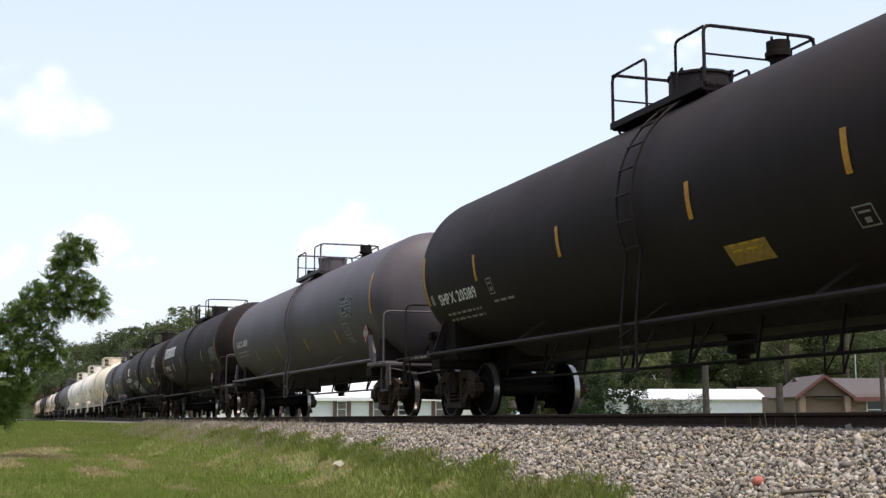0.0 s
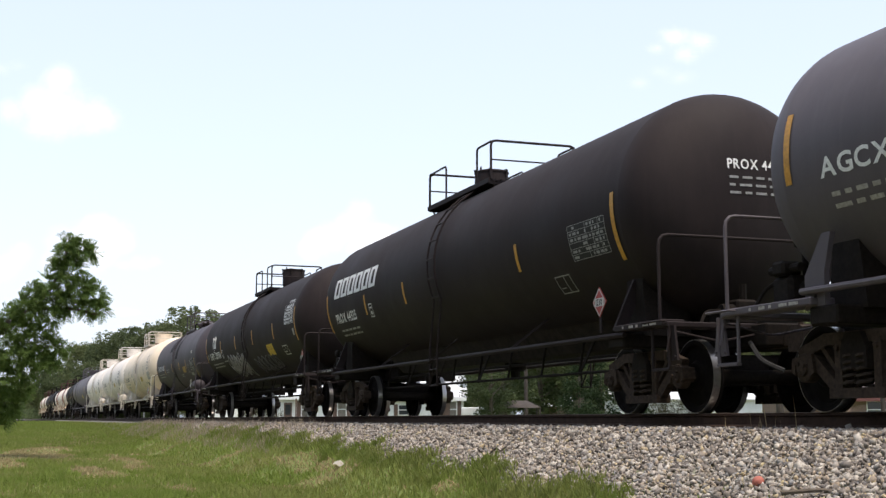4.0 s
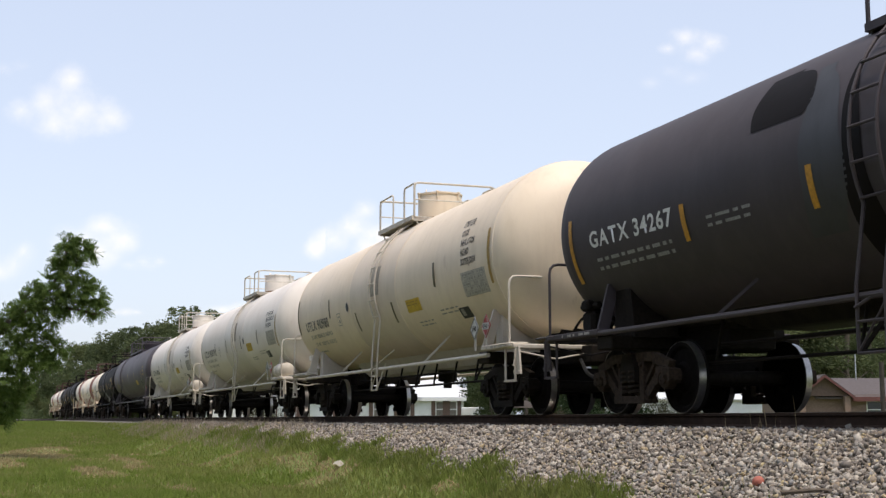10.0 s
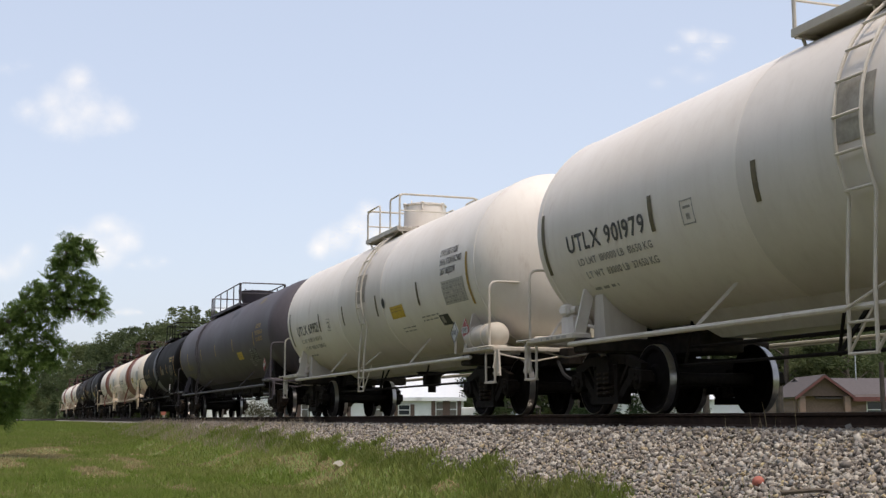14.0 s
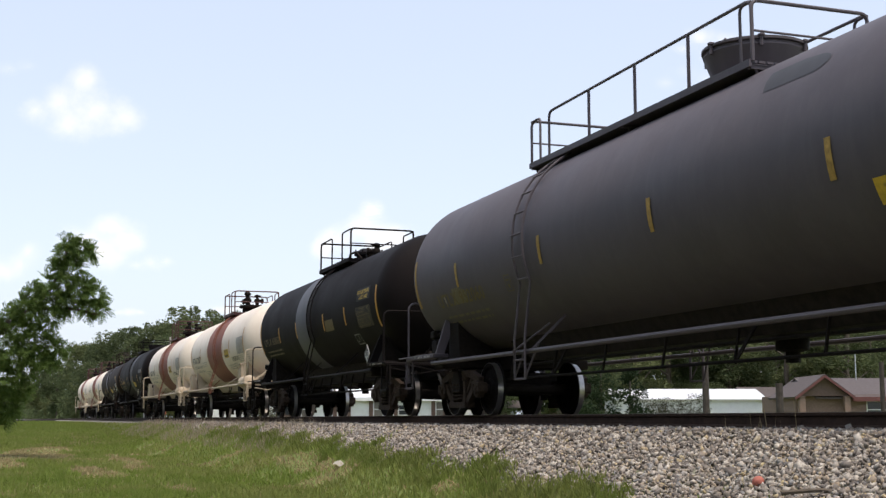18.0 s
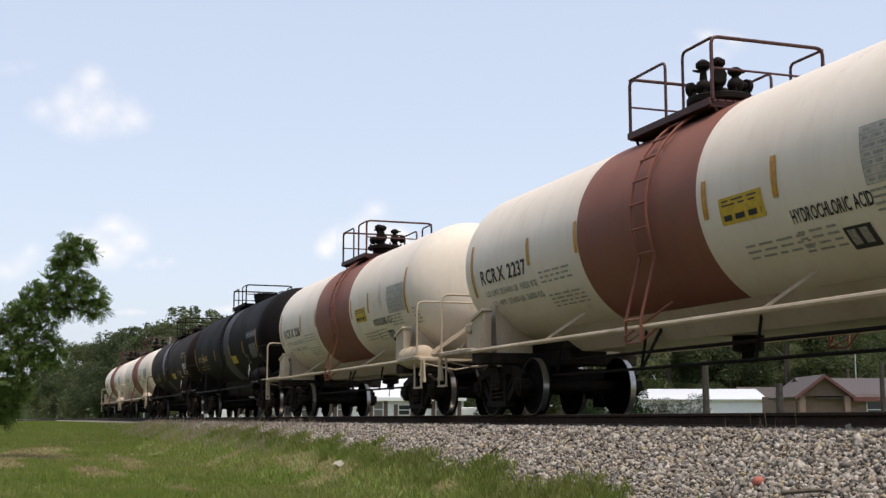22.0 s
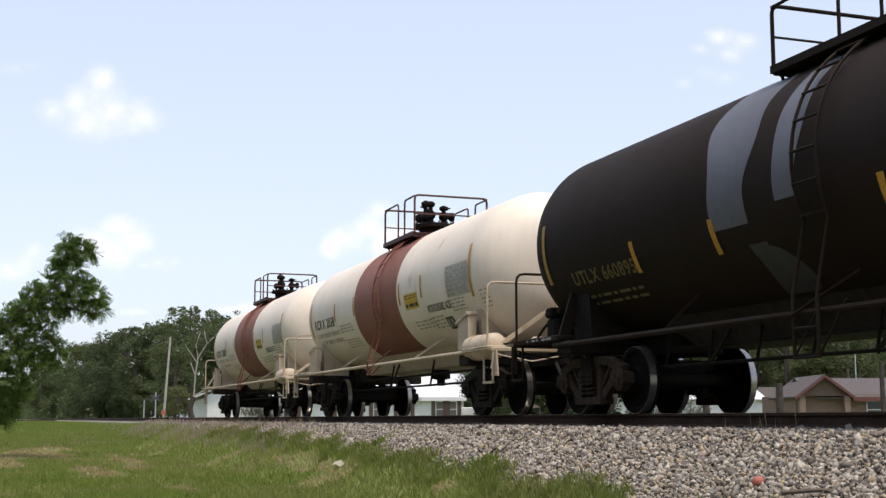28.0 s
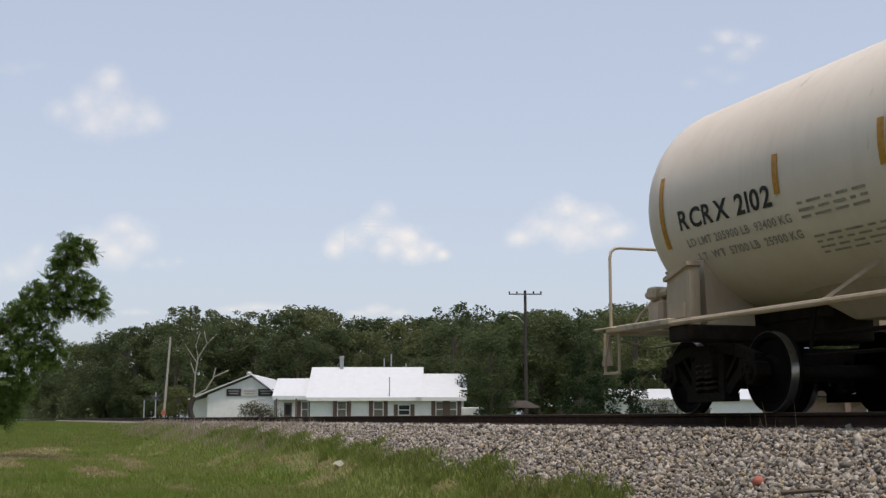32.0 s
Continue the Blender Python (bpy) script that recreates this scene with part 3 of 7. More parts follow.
def tank_car(c):
    """One tank car. c: its dimensions and paint; the base is the middle of the car at rail height."""
    half, r, zc, col = c["tc"] / 2, c["r"], c["zc"], c["col"]
    trim, rails = c.get("trim", col), c.get("rails", c.get("trim", col))
    dark = c.get("truck", "rust")
    car = thing("tank_car", c["label"], "tank car", group="cars of the freight train")
    tk = Tank(car, r, zc)
    straight = half + c.get("over", 0.55)
    n = 72
    depth = c.get("depth", 0.8)
    # shell with two dished heads
    s = Shape()
    fore = straight - 0.45
    k = 24
    prof = [(-straight + (straight + fore) * i / k, r) for i in range(k + 1)]
    s.lathe([(h, q) for h, q in prof], n, "x", (0, 0, zc), cap=False)
    part("tank_shell", s, col, car)
    for side in (-1, 1):
        hs = Shape()
        pr = []
        for i in range(13):
            a = 1.5708 * i / 12
            pr.append((side * ((straight if side < 0 else fore) + depth * math.sin(a) ** 1.0), max(0.001, r * max(0.0, math.cos(a)) ** 0.72)))
        hs.lathe(pr, n, "x", (0, 0, zc), cap=False)
        part("tank_head", hs, c.get("head", col), car, "dished end of the tank")
    for x in c.get("seams", ()):
        tk.ring("seam_ring", x * straight - 0.03, x * straight + 0.03, col, 0.007)
    if c.get("seams"):
        tk.ring("seam_ring", -straight - 0.02, -straight + 0.03, col, 0.006)
        tk.ring("seam_ring", fore - 0.03, fore + 0.02, col, 0.006)
    for x0, x1, m, lab in c.get("bands", ()):
        tk.ring("painted_band", x0, x1, m, 0.004, lab)
    # stub sills, saddles, end platforms
    y0 = -1.5
    for side in (-1, 1):
        xb = side * half
        sill = Shape().box((min(xb - side * 1.3, xb + side * 1.75), -0.33, 0.80), (max(xb - side * 1.3, xb + side * 1.75), 0.33, 1.08), 0.02)

        part("body_bolster", Shape().box((xb - 0.22, -1.45, 0.84), (xb + 0.22, 1.45, 1.03), 0.02), c.get("under", "steel"), car)
        part("stub_sill", sill, c.get("under", "steel"), car)
        part("sill_pad", Shape().box((min(xb - side * 1.5, xb + side * 0.5), -0.36, 1.06), (max(xb - side * 1.5, xb + side * 0.5), 0.36, zc - r + 0.1), 0.01), c.get("under", "steel"), car)
        part("bolster_web", Shape().box((xb - 0.06, -1.12, 1.0), (xb + 0.06, 1.12, zc - r + 0.2)), c.get("under", "steel"), car)
        for yy in (-1, 1):
            sad = Shape()
            top = zc - math.sqrt(max(0.01, r * r - 1.08 ** 2))
            if c.get("saddle") == "box":
                a, b = (xb - 0.33, xb + 0.21) if side < 0 else (xb - 0.41, xb + 0.12)
                lo, hi = min(a, b), max(a, b)
                sad.plate([(lo, 1.03), (hi, 1.03), (hi, 1.6), (hi - 0.05, 1.74), (lo + 0.04, 1.62), (lo, 1.5)], yy * 1.40, yy * 1.26)
                part("saddle_bracket", Shape().plate([(lo + 0.08, 1.12), (hi - 0.1, 1.12), (hi - 0.1, 1.3), (lo + 0.08, 1.3)], yy * 1.40, yy * 1.425), trim, car)
                part("saddle_cap", Shape().beam(((lo + hi) / 2 - 0.3, yy * 1.33, 1.60), ((lo + hi) / 2 + 0.26, yy * 1.33, 1.75), 0.05, 0.2), trim, car)
            elif c.get("saddle") == "fin":
                fin = [(-0.3, 1.0), (-0.3, 1.34), (0.0, 1.74), (0.14, 1.74), (0.02, 1.36), (0.02, 1.0)]
                sad.plate([(xb - side * u, z) for u, z in fin], yy * 1.43, yy * 1.37)
                sad.rod((xb + side * 0.17, yy * 1.36, 1.17), (xb + side * 0.17, yy * 1.45, 1.17), 0.06, 10)
            else:
                a = xb + (side * 0.2 if side < 0 else -0.05)
                sad.beam((a, yy * 1.38, 1.05), (a + side * 0.05, yy * (math.sqrt(max(0.1, r * r - (zc - 1.72) ** 2)) - 0.03), 1.72), 0.16, 0.05, (1, 0, 0))
            part("saddle_post", sad, trim, car)
            wx = 0.18 if c.get("saddle_col") else 0.3
            web = Shape().plate([(xb - wx, 1.0), (xb + wx, 1.0), (xb + wx * 0.67, top + 0.12), (xb - wx * 0.67, top + 0.12)], yy * 1.15, yy * 0.5)
            part("tank_saddle", web, c.get("saddle_col", c.get("under", "steel")), car)
        plat = Shape()
        reach = 1.62 if side < 0 else 1.27
        xa, xe = xb + side * 0.1, xb + side * (reach + 0.1)
        plat.box((min(xa, xe), -1.52, 1.04), (max(xa, xe), -1.22, 1.12), 0.012)
        plat.box((min(xa, xe), 1.22, 1.04), (max(xa, xe), 1.52, 1.12), 0.012)
        xc = xb + side * reach
        plat.box((xc - 0.16, -1.5, 1.02), (xc + 0.16, 1.5, 1.09), 0.012)
        part("end_platform", plat, trim, car)
        hr = Shape().pipe([(xc, y0, 1.08), (xc, y0, 2.16), (xc, -y0, 2.16), (xc, -y0, 1.08)], 0.021, 8, 0.14)
        part("end_handrail", hr, trim, car)
        for yy in (-1, 1):
            st = Shape().pipe([(xc - 0.26, yy * 1.46, 1.05), (xc - 0.26, yy * 1.46, 0.52), (xc + 0.14, yy * 1.46, 0.52), (xc + 0.14, yy * 1.46, 1.05)], 0.02, 6, 0.03)
            st.box((xc - 0.26, yy * 1.46 - 0.03, 0.505), (xc + 0.14, yy * 1.46 + 0.03, 0.53))
            xs = xc + (0.18 if side > 0 else -0.24)
            br_ = Shape().plate([(xs - 0.06, 1.04), (xs + 0.06, 1.04), (xs + 0.13, 0.62), (xs - 0.13, 0.62)], yy * 1.42, yy * 1.45)
            for q in (-0.09, 0.09):
                br_.rod((xs + q, yy * 1.45, 0.66), (xs + q, yy * 1.47, 0.66), 0.018, 6)
            part("step_bracket", br_, trim, car)
            part("sill_step", st, trim, car)
            gi = Shape().pipe([(xc - 0.3, yy * 1.53, 1.09), (xc - 0.3, yy * 1.6, 1.09), (xc + 0.2, yy * 1.6, 1.09), (xc + 0.2, yy * 1.53, 1.09)], 0.014, 6, 0.03)
            part("grab_iron", gi, trim, car)
        lever = Shape().pipe([(xc + side * 0.16, -1.45, 0.98), (xc + side * 0.2, -0.8, 0.86), (xc + side * 0.22, -0.15, 0.98)], 0.014, 6, 0.05)
        lever.pipe([(xc + side * 0.16, -1.45, 0.98), (xc + side * 0.16, -1.5, 0.74)], 0.014, 6)
        part("uncoupling_lever", lever, trim, car)
        hose = Shape().pipe([(xc + side * 0.15, -0.35, 0.86), (xc + side * 0.4, -0.36, 0.62), (xc + side * 0.62, -0.2, 0.5)], 0.03, 6, 0.12)
        part("air_hose", hose, "rubber", car)
        part("coupler", shared("coupler", lambda: coupler_shape().mesh("coupler", MAT["rust"])), "rust", car, at=pose(xb + side * 1.92, 0, 0, 0, 0, 0 if side > 0 else 180))
        truck(car, xb, dark)
    # belly sill between the trucks
    bz, bt = c.get("belly", 1.0), zc - r + 0.16
    if bz < bt - 0.04:
        xa = half - 1.25
        bs = Shape().loft([[(x, -w, bt), (x, -0.42, z0), (x, 0.42, z0), (x, w, bt)] for x, w, z0 in ((-xa, 0.6, bt - 0.03), (-xa + 0.7, 0.66, bz), (xa - 0.7, 0.66, bz), (xa, 0.6, bt - 0.03))])
        part("belly_sill", bs, c.get("belly_col", "grime"), car, "grimy sill along the belly")
    # side sill pipes with their stays
    for yy in (-1, 1):
        pz = c.get("pipe_z", 1.06)
        sp = Shape().pipe([(-half - 0.3, yy * 1.47, pz), (half + 0.3, yy * 1.47, pz)], 0.036, 8)
        ob = part("side_sill_pipe", sp, trim, car)
        for x in c.get("stays", (-0.5, 0.5)):
            sx = 1 if x > 0 else -1
            ys = math.sqrt(max(0.05, r * r - (zc - 1.5) ** 2))
            st = Shape().beam((x * half, yy * 1.47, pz), (x * half + 0.16, yy * (ys - 0.02), 1.5), 0.036, 0.02, (1, 0, 0.4))
            part("sill_stay", st, trim, ob)
    # ladder over the side
    lx = c.get("ladder", 0.1)
    for yy in (-1, 1):
        rail_c = c.get("ladder_col", rails)
        lad = Shape()
        lz = c.get("ladder_z", 0.52)
        path = [(-1.53, lz), (-1.53, 1.15)]
        for k in range(0, 13):
            a = -0.42 + 1.5 * k / 12
            path.append((-(r + 0.07) * math.cos(a), zc + (r + 0.07) * math.sin(a)))
        for q in (-0.2, 0.2):
            lad.pipe([(lx + q, -yy * y if yy > 0 else y, z) for y, z in path], 0.02, 6)
        lo = part("ladder", lad, rail_c, car, "steel ladder over the tank side")
        for zz in (lz + 0.01, lz + 0.3):
            part("rung", Shape().rod((lx - 0.21, yy * 1.535, zz), (lx + 0.21, yy * 1.535, zz), 0.015, 6), rail_c, lo)
        for k in range(0, 7):
            a = -0.38 + 0.22 * k
            q = r + 0.08
            part("rung", Shape().rod((lx - 0.21, yy * q * math.cos(a), zc + q * math.sin(a)), (lx + 0.21, yy * q * math.cos(a), zc + q * math.sin(a)), 0.015, 6), rail_c, lo)
        br = Shape()
        br.rod((lx + 0.2, yy * 1.53, lz + 0.02), (lx + 0.55, yy * 1.45, 1.06), 0.016, 6)
        br.rod((lx - 0.2, yy * 1.56, 0.95), (lx + 0.5, yy * 1.25, 1.35), 0.016, 6)
        br.rod((lx + 0.2, yy * 1.53, 0.98), (lx - 0.2, yy * 1.53, lz + 0.02), 0.013, 6)
        part("ladder_brace", br, rail_c, lo)
    if c.get("backing"):
        tk.patch("ladder_backing_plate", lx - 0.3, zc - 0.15, 0.6, 0.62, "plateshade", 0.012, "dull grey plate behind the ladder")
    # walkway and rails on top
    zt = zc + r
    p0, p1 = c.get("plat", (-1.15, 0.75))
    yw = c.get("platw", 0.82)
    zf = zt - 0.06 - c.get("drop", 0.0)
    deck_mat = c.get("deck", rails)
    for yy in (-1, 1):
        frame_ = Shape().box((p0, yy * (yw + 0.03) - 0.02, zf - 0.07), (p1, yy * (yw + 0.03) + 0.02, zf + 0.02))
        for x in (p0 + 0.05, (p0 + p1) / 2, p1 - 0.05):
            frame_.box((x - 0.03, min(yy * (yw + 0.02), yy * 0.3), zf - 0.09), (x + 0.03, max(yy * (yw + 0.02), yy * 0.3), zf - 0.025))
            frame_.rod((x, yy * (yw - 0.05), zf - 0.05), (x, yy * (yw - 0.22), zf - 0.42), 0.02, 6)
        frame_.box((p0 + 0.01, min(yy * (yw - 0.42), yy * yw), zf - 0.045), (p1 - 0.01, max(yy * (yw - 0.42), yy * yw), zf - 0.03))
        dk = part("top_platform", frame_, deck_mat, car)
        for k in range(4):
            ya = yy * (yw - 0.02 - 0.11 * k)
            part("plank", Shape().box((p0, ya - 0.042, zf - 0.022), (p1, ya + 0.042, zf + 0.008)), deck_mat, dk)
    for x in c.get("hoops", (p0, p1)):
        h = c.get("hoop_h", 0.8)
        part("top_handrail", Shape().pipe([(x, -yw, zf), (x, -yw, zf + h), (x, yw, zf + h), (x, yw, zf)], 0.024, 8, 0.1), rails, car)
        part("top_handrail", Shape().pipe([(x, -yw, zf + h * 0.5), (x, yw, zf + h * 0.5)], 0.016, 6), rails, car)
    for yy in (-1, 1):
        ret = c.get("returns", 1.0)
        h = c.get("hoop_h", 0.8)
        part("top_handrail", Shape().pipe([(p0, yy * yw, zf + h - 0.02), (p0 + ret, yy * yw, zf + h - 0.02), (p0 + ret, yy * yw, zf - 0.03)], 0.02, 8, 0.09), rails, car)
        part("top_handrail", Shape().pipe([(p1, yy * yw, zf + h - 0.02), (p1 - ret * 0.7, yy * yw, zf + h - 0.02), (p1 - ret * 0.7, yy * yw, zf - 0.03)], 0.02, 8, 0.09), rails, car)
        if c.get("long_rail"):
            a, b = c["long_rail"]
            part("top_handrail", Shape().pipe([(a, yy * yw, zf), (a, yy * yw, zf + h), (b, yy * yw, zf + h), (b, yy * yw, zf)], 0.022, 8, 0.12), rails, car)
            m = int((b - a) / 1.3)
            for k in range(1, m):
                x = a + (b - a) * k / m
                part("rail_post", Shape().rod((x, yy * yw, zf), (x, yy * yw, zf + h), 0.024, 6), rails, car)
    # manway dome or valves
    dx = c.get("dome_x", -0.2)
    kind = c.get("dome", "dome")
    if kind == "dome":
        dr, dh, fl = c.get("dome_r", 0.44), c.get("dome_h", 0.42), c.get("flare", 1.0)
        d = Shape().lathe([(-0.25, dr * 0.93), (0.05, dr * 0.93), (0.055, dr * 1.0), (dh - 0.06, dr * fl), (dh, dr * fl * 0.97)], 32, "z", (dx, 0, zt))
        ob = part("manway_dome", d, c.get("dome_col", col), car)
        dr *= fl
        lid = Shape().lathe([(0, dr * 1.03), (0.035, dr * 1.03), (0.05, dr * 0.9), (0.06, 0.01)], 32, "z", (dx, 0, zt + dh))
        lid.box((dx - dr * 1.1, -0.08, zt + dh - 0.08), (dx - dr * 0.9, 0.08, zt + dh + 0.05), 0.01)
        for k in range(6):
            a = 1.047 * k + 0.6
            p = (dx + dr * 1.03 * math.cos(a), dr * 1.03 * math.sin(a))
            lid.rod((p[0], p[1], zt + dh - 0.1), (p[0], p[1], zt + dh + 0.04), 0.022, 6)
            lid.box((p[0] - 0.035, p[1] - 0.035, zt + dh + 0.02), (p[0] + 0.035, p[1] + 0.035, zt + dh + 0.055), 0.008)
        lid.pipe([(dx - dr * 0.5, -dr * 0.5, zt + dh + 0.05), (dx - dr * 0.5, -dr * 0.5, zt + dh + 0.13), (dx + dr * 0.1, -dr * 0.7, zt + dh + 0.13), (dx + dr * 0.1, -dr * 0.7, zt + dh + 0.05)], 0.014, 6, 0.04)
        part("dome_lid", lid, c.get("dome_col", col), ob)
        if c.get("dome_rust"):
            part("dome_base_ring", Shape().lathe([(-0.05, dr * 0.99), (0.09, dr * 0.99), (0.1, dr * 0.94)], 32, "z", (dx, 0, zt)), "rustrun", ob, "rusty ring at the foot of the dome")
    elif kind == "valves":
        d = Shape().lathe([(-0.3, 0.32), (0.2, 0.32), (0.21, 0.44), (0.28, 0.44), (0.3, 0.41), (0.31, 0.1)], 32, "z", (dx, 0, zt))
        for k in range(12):
            a = 0.5236 * k
            d.rod((dx + 0.39 * math.cos(a), 0.39 * math.sin(a), zt + 0.27), (dx + 0.39 * math.cos(a), 0.39 * math.sin(a), zt + 0.34), 0.025, 6)
        ob = part("valve_plate", d, "steel", car, "round black valve plate")
        for k, (ax, ay, tall) in enumerate(((-0.2, -0.12, 0.58), (0.2, -0.14, 0.5), (0.05, 0.22, 0.44))):
            v = Shape()
            valve_tree(v, dx + ax, ay, zt + 0.29, tall, 3.6 + 2.2 * k)
            part("valve", v, "steel", ob, "black angle valve")
    else:
        d = Shape().lathe([(-0.2, 0.34), (0.16, 0.34), (0.17, 0.4), (0.23, 0.4), (0.34, 0.24), (0.36, 0.02)], 28, "z", (dx, 0, zt))
        for k in range(8):
            a = 0.785 * k
            d.rod((dx + 0.37 * math.cos(a), 0.37 * math.sin(a), zt + 0.14), (dx + 0.37 * math.cos(a), 0.37 * math.sin(a), zt + 0.31), 0.022, 6)
        ob = part("manway_cover", d, c.get("dome_col", col), car, "bolted manway cover")
        part("gauge_box", Shape().box((dx + 0.5, -0.25, zt - 0.05), (dx + 0.75, 0.1, zt + 0.2), 0.03), "steel", car)
        b = Shape()
        valve_tree(b, dx + 0.95, -0.1, zt - 0.04, 0.42, 4.4)
        part("valve", b, "steel", car)
        part("loading_pipe", Shape().pipe([(dx - 0.3, -0.45, zt - 0.1), (dx - 0.1, -0.5, zt + 0.2), (dx + 0.3, -0.45, zt + 0.22), (dx + 0.5, -0.35, zt + 0.02)], 0.03, 6, 0.08), "steel", car)
        part("vent_stub", Shape().rod((dx - 0.6, 0.1, zt - 0.05), (dx - 0.6, 0.1, zt + 0.2), 0.1, 10), "steel", car)
    for vx in c.get("vents", ()):
        v = Shape().lathe([(-0.1, 0.11), (0.2, 0.11), (0.22, 0.17), (0.28, 0.17), (0.29, 0.15), (0.42, 0.15), (0.43, 0.12)], 16, "z", (vx, 0, zt))
        for k in range(4):
            a = 1.57 * k + 0.4
            v.rod((vx + 0.14 * math.cos(a), 0.14 * math.sin(a), zt + 0.2), (vx + 0.14 * math.cos(a), 0.14 * math.sin(a), zt + 0.46), 0.018, 6)
        part("safety_vent", v, "steel", car)
    # brake gear beneath
    un = Shape()
    un.pipe([(-half + 1.2, -0.45, 0.86), (half - 1.2, -0.45, 0.86)], 0.025, 6)
    un.pipe([(-half + 1.2, -0.62, 0.62), (half - 1.2, -0.62, 0.62)], 0.022, 6)
    posts = 4 if c.get("reservoir") else 9
    for k in range(posts):
        x = (-half + 1.4) + (2 * half - 2.8) * k / (posts - 1)
        un.beam((x, -0.62, 0.60), (x, -0.5, zc - r + 0.1), 0.035, 0.02, (1, 0, 0))
        if k % 3 == 1:
            un.beam((x, -0.62, 0.60), (x + 0.5, -0.5, zc - r + 0.08), 0.05, 0.02, (0, 1, 0))
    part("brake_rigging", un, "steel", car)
    bo = Shape().lathe([(-0.42, 0.12), (-0.40, 0.2), (-0.2, 0.2), (-0.12, 0.34), (0.1, 0.4)], 20, "z", (0.3, 0, zc - r))
    bo.rod((0.3, 0, zc - r - 0.55), (0.3, 0, zc - r - 0.3), 0.09, 10)
    part("bottom_outlet", bo, c.get("outlet", "steel"), car)
    cy = Shape().lathe([(-0.3, 0.09), (-0.28, 0.12), (0.2, 0.12), (0.22, 0.08), (0.3, 0.03)], 16, "x", (half - 2.2, 0.35, 1.0))
    part("brake_cylinder", cy, c.get("under", "steel"), car)
    # air reservoir and hand brake at the front end
    if c.get("reservoir"):
        x = half + 0.62
        yr, zr = -1.3, c.get("res_z", 1.3)
        rs = Shape().lathe([(-0.62, 0.05), (-0.6, 0.15), (-0.54, 0.205), (-0.2, 0.21), (0.5, 0.21), (0.57, 0.15), (0.6, 0.05)], 24, "x", (x, yr, zr))
        ro = part("air_reservoir", rs, trim, car)
        for q in (-0.25, 0.25):
            bd = Shape()
            bd.lathe([(-0.02, 0.222), (0.02, 0.222)], 24, "x", (x + q, yr, zr))
            bd.box((x + q - 0.03, yr - 0.1, min(1.08, zr)), (x + q + 0.03, yr + 0.1, max(1.12, zr)))
            part("reservoir_strap", bd, trim, ro)
    x = half + 1.2
    if c.get("reservoir"):
        part("hand_brake_housing", Shape().box((x - 0.16, -0.2, 1.1), (x - 0.02, 0.1, 2.05), 0.03), trim, car)
        part("valve_bracket", Shape().box((x - 0.05, -0.7, 1.09), (x + 0.14, -0.45, 1.28), 0.04), trim, car)
        if c.get("brace", True):
            part("head_brace", Shape().beam((x, -1.3, 1.1), (x - 0.02, -0.3, 1.78), 0.07, 0.03, (1, 0, 0)), trim, car)
        bw = Shape().pipe([(x + 0.12, 0.26 * math.cos(0.2618 * k) - 0.06, 1.92 + 0.26 * math.sin(0.2618 * k)) for k in range(25)], 0.016, 6)
        for k in range(5):
            a = 1.2566 * k
            bw.rod((x + 0.08, -0.06, 1.92), (x + 0.12, 0.25 * math.cos(a) - 0.06, 1.92 + 0.25 * math.sin(a)), 0.012, 6)
        bw.rod((x - 0.1, -0.06, 1.92), (x + 0.1, -0.06, 1.92), 0.04, 8)
        wh = part("brake_wheel", bw, trim, car)
        part("wheel_dish", Shape().lathe([(0.02, 0.04), (0.05, 0.12), (0.09, 0.175), (0.085, 0.175), (0.045, 0.115), (0.03, 0.03)], 24, "x", (x, -0.06, 1.92)), trim if c.get("reservoir") else "patch", wh, "dished brake disc")
    else:
        bk = Shape().box((x - 0.3, -0.32, 1.1), (x - 0.08, -0.02, 1.42), 0.03)
        bk.rod((x - 0.18, -0.5, 1.28), (x - 0.18, 0.1, 1.28), 0.08, 10)
        bk.rod((x - 0.18, -0.17, 1.4), (x - 0.18, -0.17, 1.62), 0.05, 8)
        bk.pipe([(x - 0.18, -0.5, 1.28), (x - 0.18, -0.72, 1.26), (x - 0.1, -0.85, 1.06)], 0.022, 6, 0.08)
        part("brake_valve", bk, "steel", car, "brake valve cluster on the end platform")
    edge = Shape()
    for side in (-1, 1):
        xs = side * (half + 0.75)
        for k, w in enumerate((0.05, 0.16, 0.07, 0.2, 0.22)):
            edge.box((xs - 0.42 + 0.18 * k, -1.5245, 1.062), (xs - 0.42 + 0.18 * k + w * 0.7, -1.5215, 1.095))
    tagged(part("edge_stencil", edge, "greyink", car), kind="stuff")
    bx = -half - 1.1
    ev = Shape().box((bx - 0.2, -1.15, 1.12), (bx + 0.15, -0.8, 1.45), 0.05)
    ev.rod((bx - 0.3, -0.95, 1.3), (bx + 0.3, -0.95, 1.3), 0.09, 10)
    ev.rod((bx, -1.0, 1.4), (bx, -1.0, 1.56), 0.07, 8)
    ev.pipe([(bx + 0.2, -0.95, 1.3), (bx + 0.5, -0.95, 1.25), (bx + 0.6, -0.7, 1.0)], 0.025, 6, 0.08)
    ev.box((bx - 0.12, -1.2, 1.44), (bx + 0.1, -0.95, 1.6), 0.03)
    ev.rod((bx - 0.28, -1.08, 1.52), (bx + 0.26, -1.08, 1.52), 0.05, 8)
    ev.rod((bx + 0.05, -0.88, 1.3), (bx + 0.05, -0.88, 1.82), 0.035, 8)
    ev.lathe([(0, 0.03), (0.03, 0.11), (0.06, 0.11), (0.09, 0.03)], 12, "z", (bx + 0.05, -0.88, 1.74))
    ev.pipe([(bx - 0.25, -1.05, 1.4), (bx - 0.45, -1.05, 1.35), (bx - 0.5, -1.2, 1.1)], 0.022, 6, 0.08)
